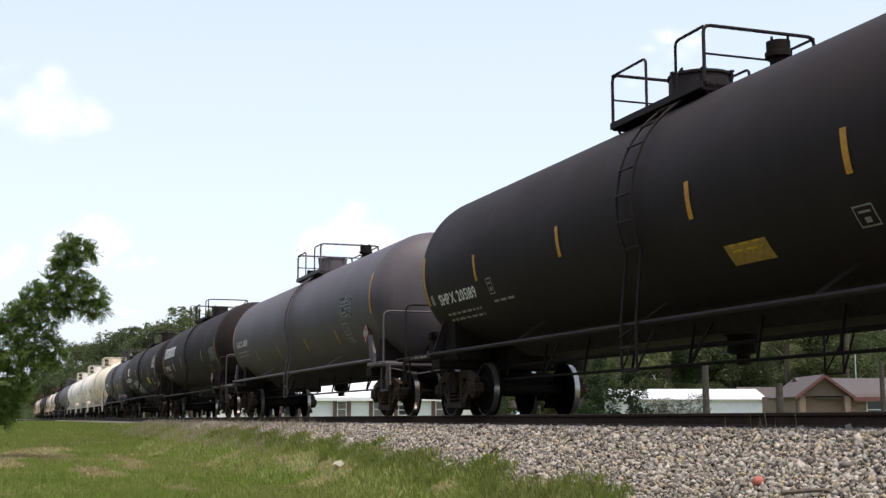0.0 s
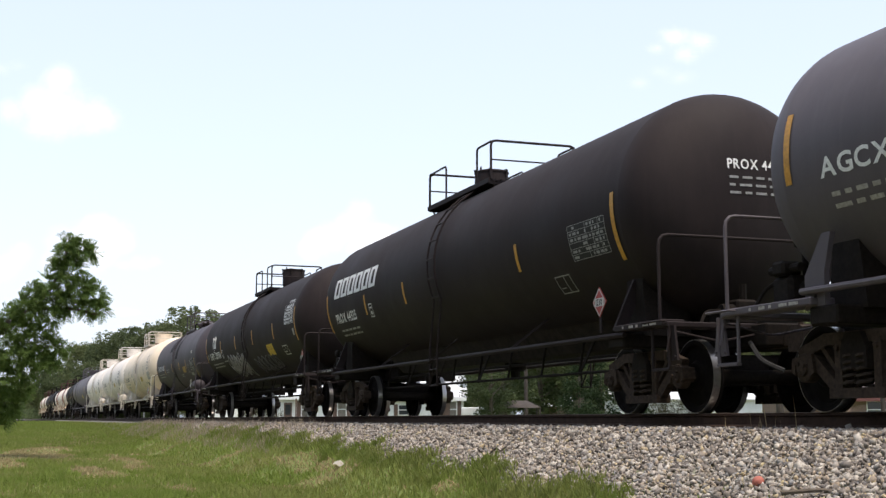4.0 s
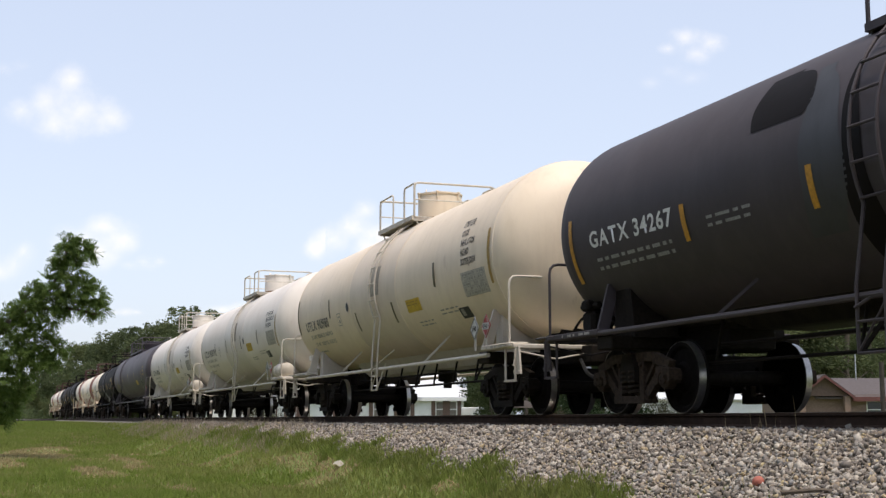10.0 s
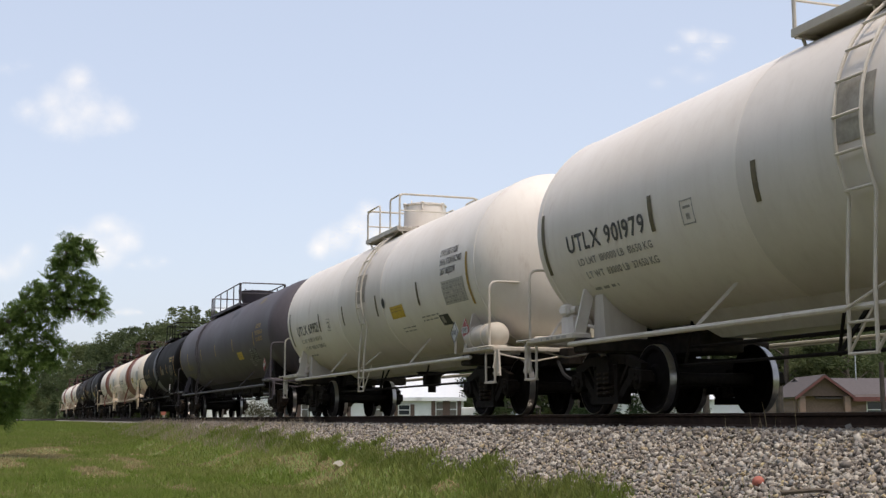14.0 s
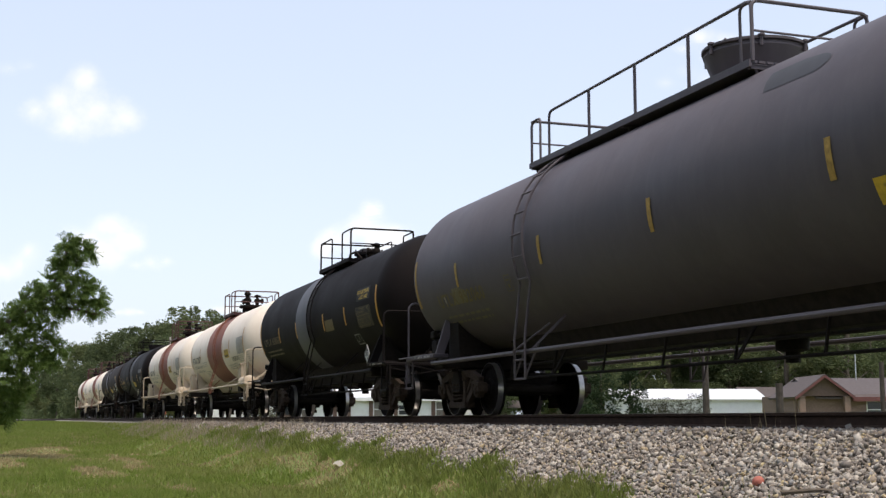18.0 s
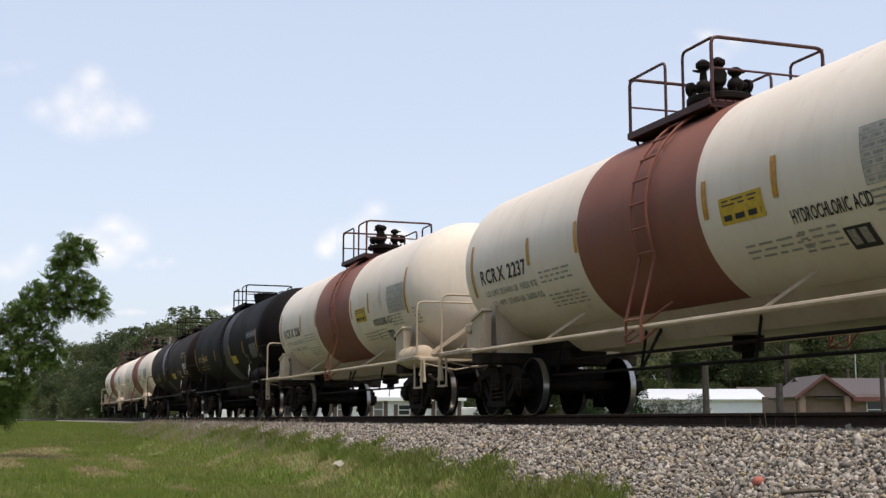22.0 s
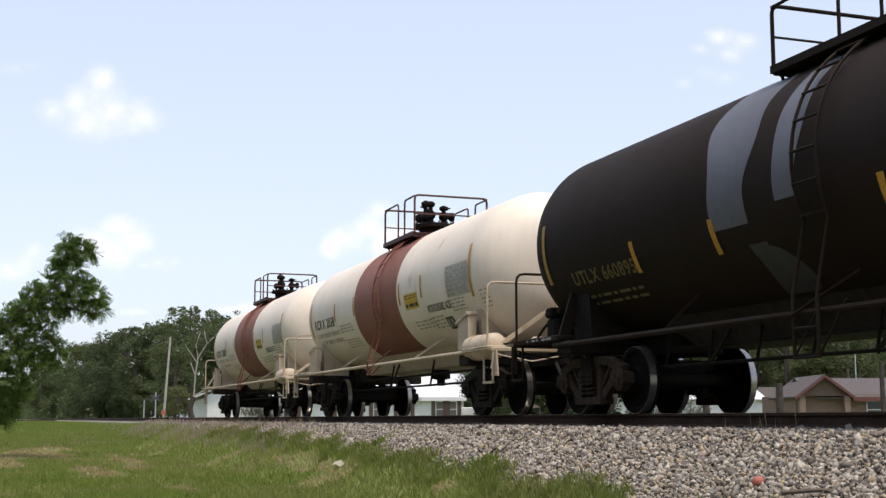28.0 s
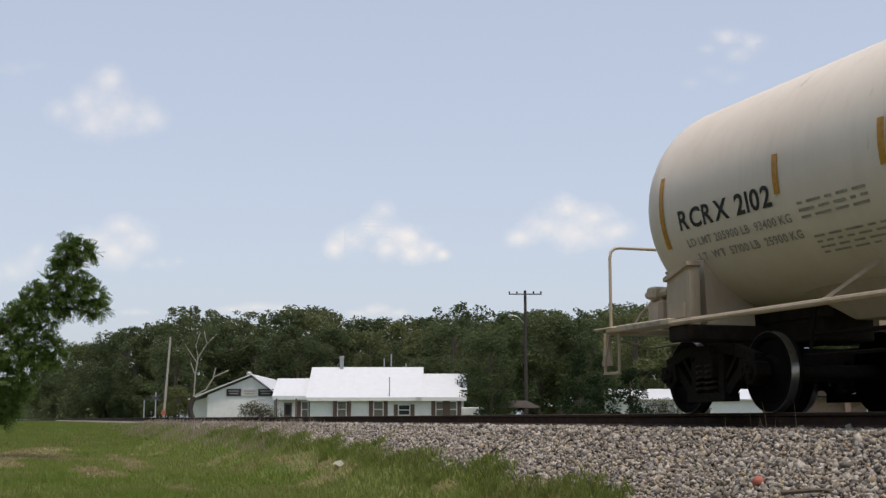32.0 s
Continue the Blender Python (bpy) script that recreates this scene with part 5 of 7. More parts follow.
# positions along the train at the clip's start, truck spacing, and look of each car, front to rear
CARS = [
    dict(x=-14.3, pipe_z=1.11, tc=15.2, r=1.5, zc=2.67, col="dullblack", label="black tank car with yellow stripes and white lettering", dome="dome", dome_x=-0.55, vents=(1.3,), plat=(-1.6, 0.9), hoop_h=0.74, over=0.5,
         stripes=stripes(2.24, 0.45, (-8.15, 8.05), (-5.53, -2.16, 1.5, 4.42)),
         marks=marks("SHPX 205189", -7.54, 2.0, 0.2, 1.86, "chalk", 3) + [("bars", (-5.1, 1.85, 0.9, "dimchalk", 1, 0.06, 5)), ("box", (-5.1, 1.98, 0.22, 0.28, "dimchalk")), ("patch", ("decal", -7.95, 2.02, 0.14, 0.2, "dimchalk")),
               ("patch", ("notice_panel", 1.95, 1.66, 0.82, 0.27, "ochre", 0.005, NOTICE)), ("bars", (2.05, 1.85, 0.6, "sign_yellow", 2, 0.04, 3)), ("box", (4.3, 1.75, 0.3, 0.24, "dimchalk")), ("table", (6.2, 2.3, 1.1, 0.5, "darktable", "dimchalk", 3)),
               ("diamond", (6.9, 1.65, "placard_red", "1230"))]),
    dict(x=-34.39, belly=0.93, pipe_z=1.185, tc=16.14, r=1.46, zc=2.57, title=("AGCX 10169", "chalk", "dimchalk"), col="charcoal", label="dusty charcoal-grey tank car with faded lettering", dome="dome", dome_r=0.4, dome_h=0.45, dome_x=-0.83, vents=(-3.4, 2.67), saddle="fin", plat=(-1.7, 1.05), hoop_h=0.72, over=0.58,
         stripes=stripes(1.73, 0.37, (), (-5.15, -1.98, 1.5, 4.75), "ochre") + ((-8.6, 2.3, 0.75, "yellow"), (8.1, 2.2, 0.9, "yellow")),
         marks=marks("AGCX 10169", -8.03, 2.28, 0.2, 1.9, "chalk", 4, "greyink") + [("table", (5.57, 2.26, 1.12, 0.5, "darktable", "dimchalk", 4)), ("window", (5.6, 1.87, 0.5, 0.3, "dimchalk")), ("bars", (5.65, 1.8, 0.45, "greyink", 3, 0.03, 9)), ("diamond", (7.51, 1.81, "placard_red", "1230"))]),
    dict(x=-54.0, belly=0.95, pipe_z=1.0, tc=14.3, r=1.52, zc=2.74, title=("PROX 44325", "chalk", "dimchalk"), col="dullblack", label="black tank car with large slanted white block shapes", dome="dome", dome_r=0.33, dome_h=0.45, dome_x=-0.85, plat=(-2.2, 1.2), hoop_h=0.7, over=0.72,
         stripes=stripes(2.19, 0.44, (-7.9, 7.2), (-4.68, -1.9, 3.9)),
         marks=marks("PROX 44325", -7.22, 2.17, 0.22, 1.72, "chalk", 5) + [("blocks", (-7.2, 2.74, 3.5, 0.45, "chalk", 6)), ("box", (-4.4, 2.12, 0.24, 0.3, "chalk")), ("table", (5.85, 2.13, 1.15, 0.5, "darktable", "dimchalk", 5)), ("window", (5.0, 1.75, 0.5, 0.3, "dimchalk")), ("diamond", (6.8, 1.47, "placard_red", "1230"))]),
    dict(x=-72.95, belly=1.04, pipe_z=1.11, tc=14.7, r=1.5, zc=2.69, title=("SHPX 205914", "chalk", "chalk"), col="dullblack", label="black tank car with white sprayed graffiti", dome="dome", dome_r=0.35, dome_h=0.54, dome_x=0.45, plat=(-1.6, 0.95), hoop_h=0.72, over=0.55,
         stripes=stripes(2.25, 0.46, (-7.9, 7.3), (-4.68, -1.8, 1.22, 4.4)),
         marks=marks("SHPX 205914", -7.12, 2.12, 0.25, 2.25, "chalk", 6) + [("bubble", (-3.9, 1.4, 3.0, 0.92, "dimchalk", 4, 5)), ("bubble", (-3.7, 1.55, 2.7, 0.6, "greyink", 9, 6)), ("bubble", (0.4, 1.42, 3.3, 0.62, "ghost", 8, 6)), ("tag", (-6.3, 2.5, 0.75, 0.42, "chalk", 2, 4)),
               ("box", (-4.6, 2.1, 0.22, 0.28, "chalk")), ("bars", (-4.6, 1.95, 0.7, "dimchalk", 1, 0.07, 2)), ("patch", ("decal", -7.6, 2.15, 0.14, 0.2, "dimchalk")), ("patch", ("notice_panel", 3.08, 1.83, 0.85, 0.36, "sign_yellow", 0.005, NOTICE)), ("bars", (3.2, 2.05, 0.55, "ochre", 2, 0.04, 3)),
               ("table", (6.07, 2.54, 1.15, 0.52, "darktable", "chalk", 6)), ("line", ("DOT 111A100W1", 6.55, 3.1, 0.09, 0.65, "chalk")), ("window", (5.12, 1.76, 0.6, 0.3, "chalk")), ("patch", ("decal", 6.95, 2.2, 0.2, 0.2, "dimchalk")), ("diamond", (7.15, 1.6, "placard_red", "1230"))]),
    dict(x=-90.25, tc=11.2, r=1.47, zc=2.56, title=("GATX 34267", "chalk", "dimchalk"), col="slate", label="dark slate-grey tank car with black patched paint", dome="cover", dome_x=-0.3, reservoir=True, plat=(-0.8, 1.4), drop=0.09, hoop_h=0.76, over=1.13, ladder=-0.05,
         stripes=stripes(2.01, 0.45, (-6.6,), (-3.54, -1.05, 1.33, 3.37)) + ((5.9, 1.6, 0.9, "ochre"),),
         marks=marks("GATX 34267", -5.97, 2.24, 0.22, 2.23, "chalk", 7) + [("blotch", (-2.4, 3.0, 1.7, 0.75, "black", 3)), ("blotch", (-1.3, 1.75, 0.9, 1.9, "scuff", 5)), ("blotch", (-0.55, 1.3, 0.45, 2.4, "black", 7)), ("blotch", (0.2, 2.6, 0.85, 1.3, "black", 11)), ("bars", (-3.0, 2.2, 0.9, "dimchalk", 2, 0.05, 8)), ("patch", ("notice_panel", 2.3, 1.93, 0.82, 0.27, "ochre", 0.005, NOTICE)), ("window", (3.62, 1.9, 0.52, 0.34, "dimchalk")), ("table", (4.6, 1.95, 1.1, 0.5, "darktable", "dimchalk", 7)),
               ("patch", ("decal", 5.1, 2.63, 0.3, 0.12, "table")), ("bars", (1.4, 1.85, 0.7, "dimchalk", 2, 0.05, 3)), ("patch", ("decal", 4.3, 1.75, 0.6, 0.14, "dimchalk")), ("diamond", (5.52, 1.38, "placard", "1760"))]),
    dict(WHITE, x=-106.4, tc=12.23, reservoir=False, col="cream", bands=((-2.05, 1.45, "creamgrey", "greyer middle section"),), label="cream insulated tank car with a domed manway", stripes=white_stripes(0.06, 0.15, 0.45), title=("UTLX 901980", "ink", "greyink"), marks=white_marks("901980", 8, ("ETHYLENE", "OXIDE", "INHALATION", "HAZARD", "DOT105J300W"), 0.0, True, 0.45)),
    dict(WHITE, x=-123.2, tc=12.3, label="dirty white insulated tank car with black lettering", stripes=white_stripes(0, 0.03, 0.0), title=("UTLX 901979", "ink", "greyink"), marks=white_marks("901979", 9, ("ETHYLENE OXIDE", "INHALATION HAZARD", "DOT 105J300W"), 0.08, False)),
    dict(WHITE, x=-140.2, tc=12.6, zc=2.6, label="white insulated tank car with a domed manway", stripes=white_stripes(0, -0.1, 0.0), title=("UTLX 699121", "ink", "greyink"), marks=white_marks("699121", 10, ("ETHYLENE OXIDE", "INHALATION HAZARD", "DOT 105J300W"), -0.05, False, 0.5)),
    dict(x=-159.82, belly=0.92, pipe_z=0.945, flare=1.25, tc=16.98, r=1.5, zc=2.65, over=1.2, col="charcoal", label="long grey tank car with a rooftop walkway", dome="dome", dome_r=0.52, dome_h=0.45, ladder=-4.5, plat=(-5.6, 0.9), long_rail=(-4.9, 0.9), dome_x=-0.3, hoop_h=0.74, returns=0.35,
         stripes=stripes(2.22, 0.43, (-9.72,), (-7.5, -3.9, -0.5, 3.1, 6.86), "ochre"),
         marks=marks("UTLX 952060", -8.65, 1.95, 0.24, 2.25, "dimochre", 11, "olive") + [("patch", ("notice_panel", 3.68, 1.9, 0.87, 0.27, "sign_yellow", 0.005, NOTICE)), ("bars", (3.8, 2.05, 0.6, "ochre", 2, 0.04, 3)), ("window", (5.43, 1.65, 0.45, 0.26, "dimchalk")), ("table", (5.87, 1.75, 1.12, 0.45, "darktable", "dimchalk", 11)), ("box", (-5.4, 1.95, 0.25, 0.28, "dimochre")), ("diamond", (7.6, 1.6, "placard_red", "1075")), ("line", ("LIQUEFIED", 7.35, 2.72, 0.13, 0.8, "ochre")), ("line", ("PETROLEUM GAS", 7.25, 2.52, 0.13, 1.1, "ochre")), ("line", ("NON ODORIZED", 7.3, 2.32, 0.13, 1.0, "ochre")), ("blotch", (1.6, 3.45, 1.5, 0.35, "scuff", 21)), ("blotch", (-8.0, 1.95, 0.9, 0.3, "olive", 23)), ("blotch", (6.2, 3.55, 0.9, 0.3, "dimochre", 27))]),
    dict(x=-178.55, belly=0.85, pipe_z=0.965, tc=11.31, r=1.42, zc=2.55, title=("UTLX 658537", "ochre", "dimochre"), col="black", label="black tank car with a grey band and diamond placard", dome="cover", dome_x=0.6, plat=(-1.32, 1.75), hoop_h=0.76, returns=1.2, over=0.86,
         bands=((-1.68, -0.4, "patch", "grey repainted band"),), stripes=stripes(2.1, 0.43, (-6.5, 6.0), (-3.9, -1.73, 1.3, 3.35)),
         marks=marks("UTLX 658537", -6.0, 2.1, 0.2, 2.2, "dimochre", 12, "olive") + [("patch", ("notice_panel", 1.47, 2.07, 0.78, 0.28, "dimochre", 0.005, "faded yellow notice panel")), ("patch", ("decal", 4.5, 2.55, 1.06, 0.28, "darktable")), ("line", ("METHYLENE DIPHENYL", 4.55, 2.7, 0.09, 0.95, "sign_yellow")), ("line", ("DIISOCYANATE", 4.7, 2.58, 0.09, 0.7, "sign_yellow")),
               ("table", (4.4, 1.97, 1.15, 0.46, "darktable", "dimochre", 12)), ("window", (3.72, 1.64, 0.45, 0.27, "dimchalk")), ("diamond", (5.66, 1.33, "placard", "3082"))]),
    dict(RCRX, x=-194.05, tc=11.23, label="ivory acid tank car with a red middle band", title=("RCRX 2237", "ink", "greyink"), marks=rcrx("2237", 13, ("205400", "93150"), ("57600", "26150"))),
    dict(RCRX, x=-209.6, tc=11.25, label="ivory acid tank car with a red middle band", title=("RCRX 2116", "ink", "greyink"), marks=rcrx("2116", 23, ("204400", "92700"), ("58600", "26600"))),
    dict(x=-225.1, belly=0.8, pipe_z=0.96, tc=11.34, r=1.44, zc=2.61, title=("UTLX 661618", "yellow", "ochre"), col="black", label="black tank car with a scuffed grey band", dome="dome", dome_h=0.28, dome_x=0.55, reservoir=True, plat=(-1.5, 0.95), hoop_h=0.66, over=1.08,
         bands=((-0.25, 1.15, "scuff", "grey scuffed band"),), stripes=stripes(2.06, 0.42, (-6.75, 5.95), (-4.8, -2.1, 1.1, 3.62)),
         marks=marks("UTLX 661618", -5.95, 2.15, 0.2, 2.15, "ochre", 14, "dimochre") + [("patch", ("notice_panel", 1.2, 1.84, 0.88, 0.28, "sign_yellow", 0.005, NOTICE)), ("bars", (1.3, 2.0, 0.6, "ochre", 2, 0.04, 3)), ("window", (3.68, 1.77, 0.45, 0.28, "dimchalk")), ("patch", ("decal", 4.4, 2.52, 1.62, 0.2, "scuff")), ("line", ("METHYLENE DIPHENYL DIISOCYANATE", 4.45, 2.56, 0.11, 1.5, "dimchalk")), ("table", (4.7, 1.9, 1.2, 0.45, "darktable", "dimchalk", 14)), ("diamond", (5.35, 1.45, "placard", "3082"))]),
    dict(x=-240.87, belly=0.84, pipe_z=0.975, tc=11.41, r=1.42, zc=2.525, title=("UTLX 660895", "ochre", "dimochre"), col="umber", label="sooty brown tank car with two blue-grey bands", dome="cover", dome_x=0.4, plat=(-1.32, 1.4), hoop_h=0.74, returns=1.2, over=0.87,
         stripes=stripes(1.8, 0.43, (), (-3.85, -1.92, 1.07, 3.64)) + ((-6.5, 1.9, 0.9, "ochre"), (5.95, 1.8, 0.9, "yellow")),
         marks=marks("UTLX 660895", -5.72, 1.82, 0.2, 1.86, "dimochre", 15, "olive") + [("blotch", (-2.05, 2.05, 1.3, 2.9, "bluegrey", 31)), ("blotch", (-0.6, 2.2, 0.6, 2.7, "bluegrey", 37)), ("blotch", (-1.5, 1.3, 1.1, 0.75, "scuff", 41)), ("patch", ("notice_panel", 1.15, 1.78, 0.92, 0.26, "sign_yellow", 0.005, NOTICE)), ("bars", (1.25, 1.93, 0.65, "ochre", 2, 0.04, 3)), ("window", (3.8, 1.77, 0.45, 0.28, "chalk")), ("bars", (2.9, 2.05, 0.4, "dimchalk", 3, 0.04, 8)),
               ("line", ("METHYLENE DIPHENYL", 4.5, 2.72, 0.1, 1.2, "ochre", 0.15)), ("line", ("DIISOCYANATE", 4.6, 2.57, 0.1, 0.85, "ochre", 0.15)), ("table", (4.9, 1.87, 1.1, 0.48, "darktable", "chalk", 15)), ("diamond", (5.42, 1.42, "placard", "3082"))]),
    dict(RCRX, x=-256.3, tc=11.2, label="ivory acid tank car with a red middle band", title=("RCRX 2038", "ink", "greyink"), marks=rcrx("2038", 33, ("206200", "93600"), ("56700", "25700"))),
    dict(RCRX, x=-271.74, tc=11.15, label="last ivory acid tank car with a red band", title=("RCRX 2102", "ink", "greyink"), marks=rcrx("2102", 43, ("205900", "93400"), ("57100", "25900"))),
]
TRAIN = [(tank_car(c), c["x"]) for c in CARS]


# ---------------------------------------------------------------- beyond the track
VIEW = 70.63                      # buildings beyond the track face the viewer's stand
RIGHT = Vector((math.cos(radians(VIEW)), math.sin(radians(VIEW)), 0))
AHEAD = Vector((-math.sin(radians(VIEW)), math.cos(radians(VIEW)), 0))


def afield(u, d, z=None, turn=0):
    """A pose d metres out along the view and u metres to its right, on the ground unless z is given."""
    p = AHEAD * d + RIGHT * u
    if z is None:
        z = float(lie(p.x, p.y))
    return pose(p.x, p.y, z, 0, 0, VIEW + turn)


def gable_roof(x0, x1, y0, y1, ze, zr, over=0.3, thick=0.1):
    """Roof with its ridge along x."""
    ym = (y0 + y1) / 2
    k = (zr - ze) / (ym - y0)
    a, b = y0 - over, y1 + over
    za = ze - over * k
    pts = [(a, za), (ym, zr), (b, za), (b, za - thick), (ym, zr - thick), (a, za - thick)]
    return Shape().loft([[(x0 - over, y, z) for y, z in pts], [(x1 + over, y, z) for y, z in pts]])


def window(parent, x, z, w, h, y=-0.05, glass="blind", shutters=True):
    s = Shape()
    t = 0.06
    for lo, hi in (((x, z), (x + w, z + t)), ((x, z + h - t), (x + w, z + h)), ((x, z), (x + t, z + h)), ((x + w - t, z), (x + w, z + h)), ((x, z + h / 2 - t / 2), (x + w, z + h / 2 + t / 2))):
        s.box((lo[0], y - 0.03, lo[1]), (hi[0], y + 0.02, hi[1]))
    ob = part("window", s, "siding", parent, "white window frame")
    part("pane", Shape().box((x + t, y - 0.005, z + t), (x + w - t, y + 0.012, z + h - t)), glass, ob)
    if shutters:
        for a in (x - 0.32, x + w + 0.02):
            sh = Shape().box((a, y - 0.04, z - 0.02), (a + 0.3, y + 0.02, z + h + 0.02), 0.01)
            for k in range(8):
                sh.box((a + 0.04, y - 0.055, z + 0.05 + k * h / 8), (a + 0.26, y - 0.035, z + 0.09 + k * h / 8))
            part("shutter", sh, "shutter", ob, "brown louvred shutter")


def roof_ribs(parent, x0, x1, y0, ym, ze, zr):
    k = (zr - ze) / (ym - y0)
    s = Shape()
    n = int((x1 - x0) / 0.6)
    for i in range(n + 1):
        x = x0 + (x1 - x0) * i / n
        s.beam((x, y0 - 0.3, ze - 0.3 * k + 0.012), (x, ym, zr + 0.012), 0.04, 0.03, (0, -k, 1))
    tagged(part("roof_ribs", s, "metalroof", parent), kind="stuff")


def farmhouse():
    h = thing("farmhouse", "low white house with a white metal roof and brown shutters", "house", afield(0, 95))
    g = 1.2
    for x0, x1, ze, zr, y0, y1 in ((-9.95, -1.8, 2.64, 4.9, 0, 8), (-1.8, 1.55, 2.64, 4.38, 0, 7.2), (-12.6, -10.0, 2.75, 4.02, 1.0, 6.5)):
        w = Shape().box((x0, y0, 0), (x1, y1, ze))
        ym = (y0 + y1) / 2
        w.loft([[(x, y0, ze), (x, y1, ze), (x, ym, zr - 0.12)] for x in (x0, x1)][0:1] + [[(x1, y0, ze), (x1, y1, ze), (x1, ym, zr - 0.12)]])
        wall = part("wall", w, "siding", h)
        bd = Shape()
        for k in range(14):
            bd.box((x0, y0 - 0.012, 0.18 * k), (x1, y0, 0.18 * k + 0.02))
        tagged(part("siding_boards", bd, "siding", wall), kind="stuff")
        rf = part("roof", gable_roof(x0, x1, y0, y1, ze, zr, 0.28), "metalroof", h, "white standing-seam metal roof")
        roof_ribs(rf, x0, x1, y0, ym, ze, zr)
        part("fascia", Shape().box((x0 - 0.2, y0 - 0.36, ze - 0.42), (x1 + 0.2, y0 - 0.31, ze - 0.20)), "siding", h)
    # porch recess with its posts and door
    window(h, -10.7, 1.0, 0.55, 1.2, 0.95)
    for x in (-12.4, -10.95, -8.15):
        part("porch_post", Shape().box((x - 0.05, -0.35, 0), (x + 0.05, -0.25, 2.4), 0.01), "shutter", h)
    d = part("door", Shape().box((-12.0, 0.93, 0.1), (-11.4, 1.0, 2.1), 0.01), "shutter", h, "brown panelled front door")
    part("door_pane", Shape().box((-11.9, 0.90, 1.2), (-11.5, 0.94, 1.95)), "darkglass", d)
    window(h, -7.9, 1.0, 0.7, 1.2)
    window(h, -5.2, 1.0, 0.75, 1.2)
    window(h, -3.35, 1.15, 0.9, 0.8, glass="darkglass")
    window(h, -0.55, 1.0, 0.75, 1.2)
    window(h, 0.3, 1.0, 0.75, 1.2)
    ch = Shape().box((-8.05, 3.7, 4.4), (-7.75, 4.0, 5.75), 0.02)
    ch.box((-8.1, 3.65, 5.6), (-7.7, 4.05, 5.68))
    part("chimney", ch, "galv", h)
    for x, z in ((-4.6, 5.6), (-4.05, 5.95), (-2.9, 5.2)):
        part("vent_pipe", Shape().rod((x, 4.0, 4.6), (x, 4.0, z), 0.05, 8), "galv", h)
    part("service_mast", Shape().rod((-4.0, -0.1, 2.4), (-4.0, -0.1, 4.0), 0.04, 8), "galv", h)


def lumber_shed():
    s = thing("storage_shed", "white gabled metal shed with dark sign boards", "shed", afield(0, 100))
    front = [(-18.55, 0), (-13.3, 0), (-13.3, 2.85), (-15.1, 4.15), (-18.55, 2.75)]
    part("wall", Shape().plate(front, 0, 14), "siding", s)
    part("side_lean_to", Shape().plate([(-19.85, 0), (-18.5, 0), (-18.5, 2.65), (-19.85, 2.25)], 0.8, 13), "siding", s)
    for (xa, za), (xb, zb) in (((-20.0, 2.35), (-15.1, 4.3)), ((-15.1, 4.3), (-13.0, 2.75))):
        rf = Shape().loft([[(xa, y, za), (xb, y, zb), (xb, y, zb + 0.09), (xa, y, za + 0.09)] for y in (-0.35, 14.3)])
        part("roof", rf, "metalroof", s)
    part("lean_to_post", Shape().box((-19.8, -0.2, 0), (-19.66, -0.06, 2.3)), "shutter", s)
    part("roof_vent", Shape().lathe([(0, 0.16), (0.35, 0.16), (0.36, 0.24), (0.42, 0.26), (0.55, 0.12)], 14, "z", (-15.6, 2, 4.1)), "galv", s)
    for k, (a, b, m, ink) in enumerate(((-17.05, -15.9, "ink", "dimchalk"), (-15.85, -14.6, "placard", "greyink"), (-14.55, -13.35, "ink", "dimchalk"))):
        bd = part("sign_board", Shape().box((a, -0.07, 2.66), (b, -0.01, 3.22), 0.01), m, s, ("dark" if m == "ink" else "white") + " painted sign board")
        bars = Shape()
        for r_, (p, q) in enumerate(((0.14, 0.86), (0.2, 0.8))):
            z = 3.0 - 0.2 * r_
            bars.box((a + (b - a) * p, -0.085, z), (a + (b - a) * q, -0.071, z + 0.1))
        tagged(part("sign_lettering", bars, ink, bd), kind="stuff")


def long_building():
    h = thing("long_building", "long low pale building with a white metal roof", "building", afield(0, 100))
    w = part("wall", Shape().box((13.6, 0, 0), (25.2, 7, 2.45)), "siding", h)
    part("roof", gable_roof(13.6, 25.2, 0, 7, 2.5, 3.3, 0.3), "metalroof", h)
    part("window_unit", Shape().box((22.6, -0.35, 0.95), (23.2, 0.0, 1.35), 0.02), "shutter", h, "window air conditioner")
    bd = Shape()
    for k in range(20):
        bd.box((13.8 + 0.58 * k, -0.015, 0), (13.84 + 0.58 * k, 0, 2.4))
    tagged(part("wall_seams", bd, "siding", w), kind="stuff")
    part("gable_trim", Shape().box((25.0, -0.1, 0), (25.3, 0, 2.4)), "siding", h)


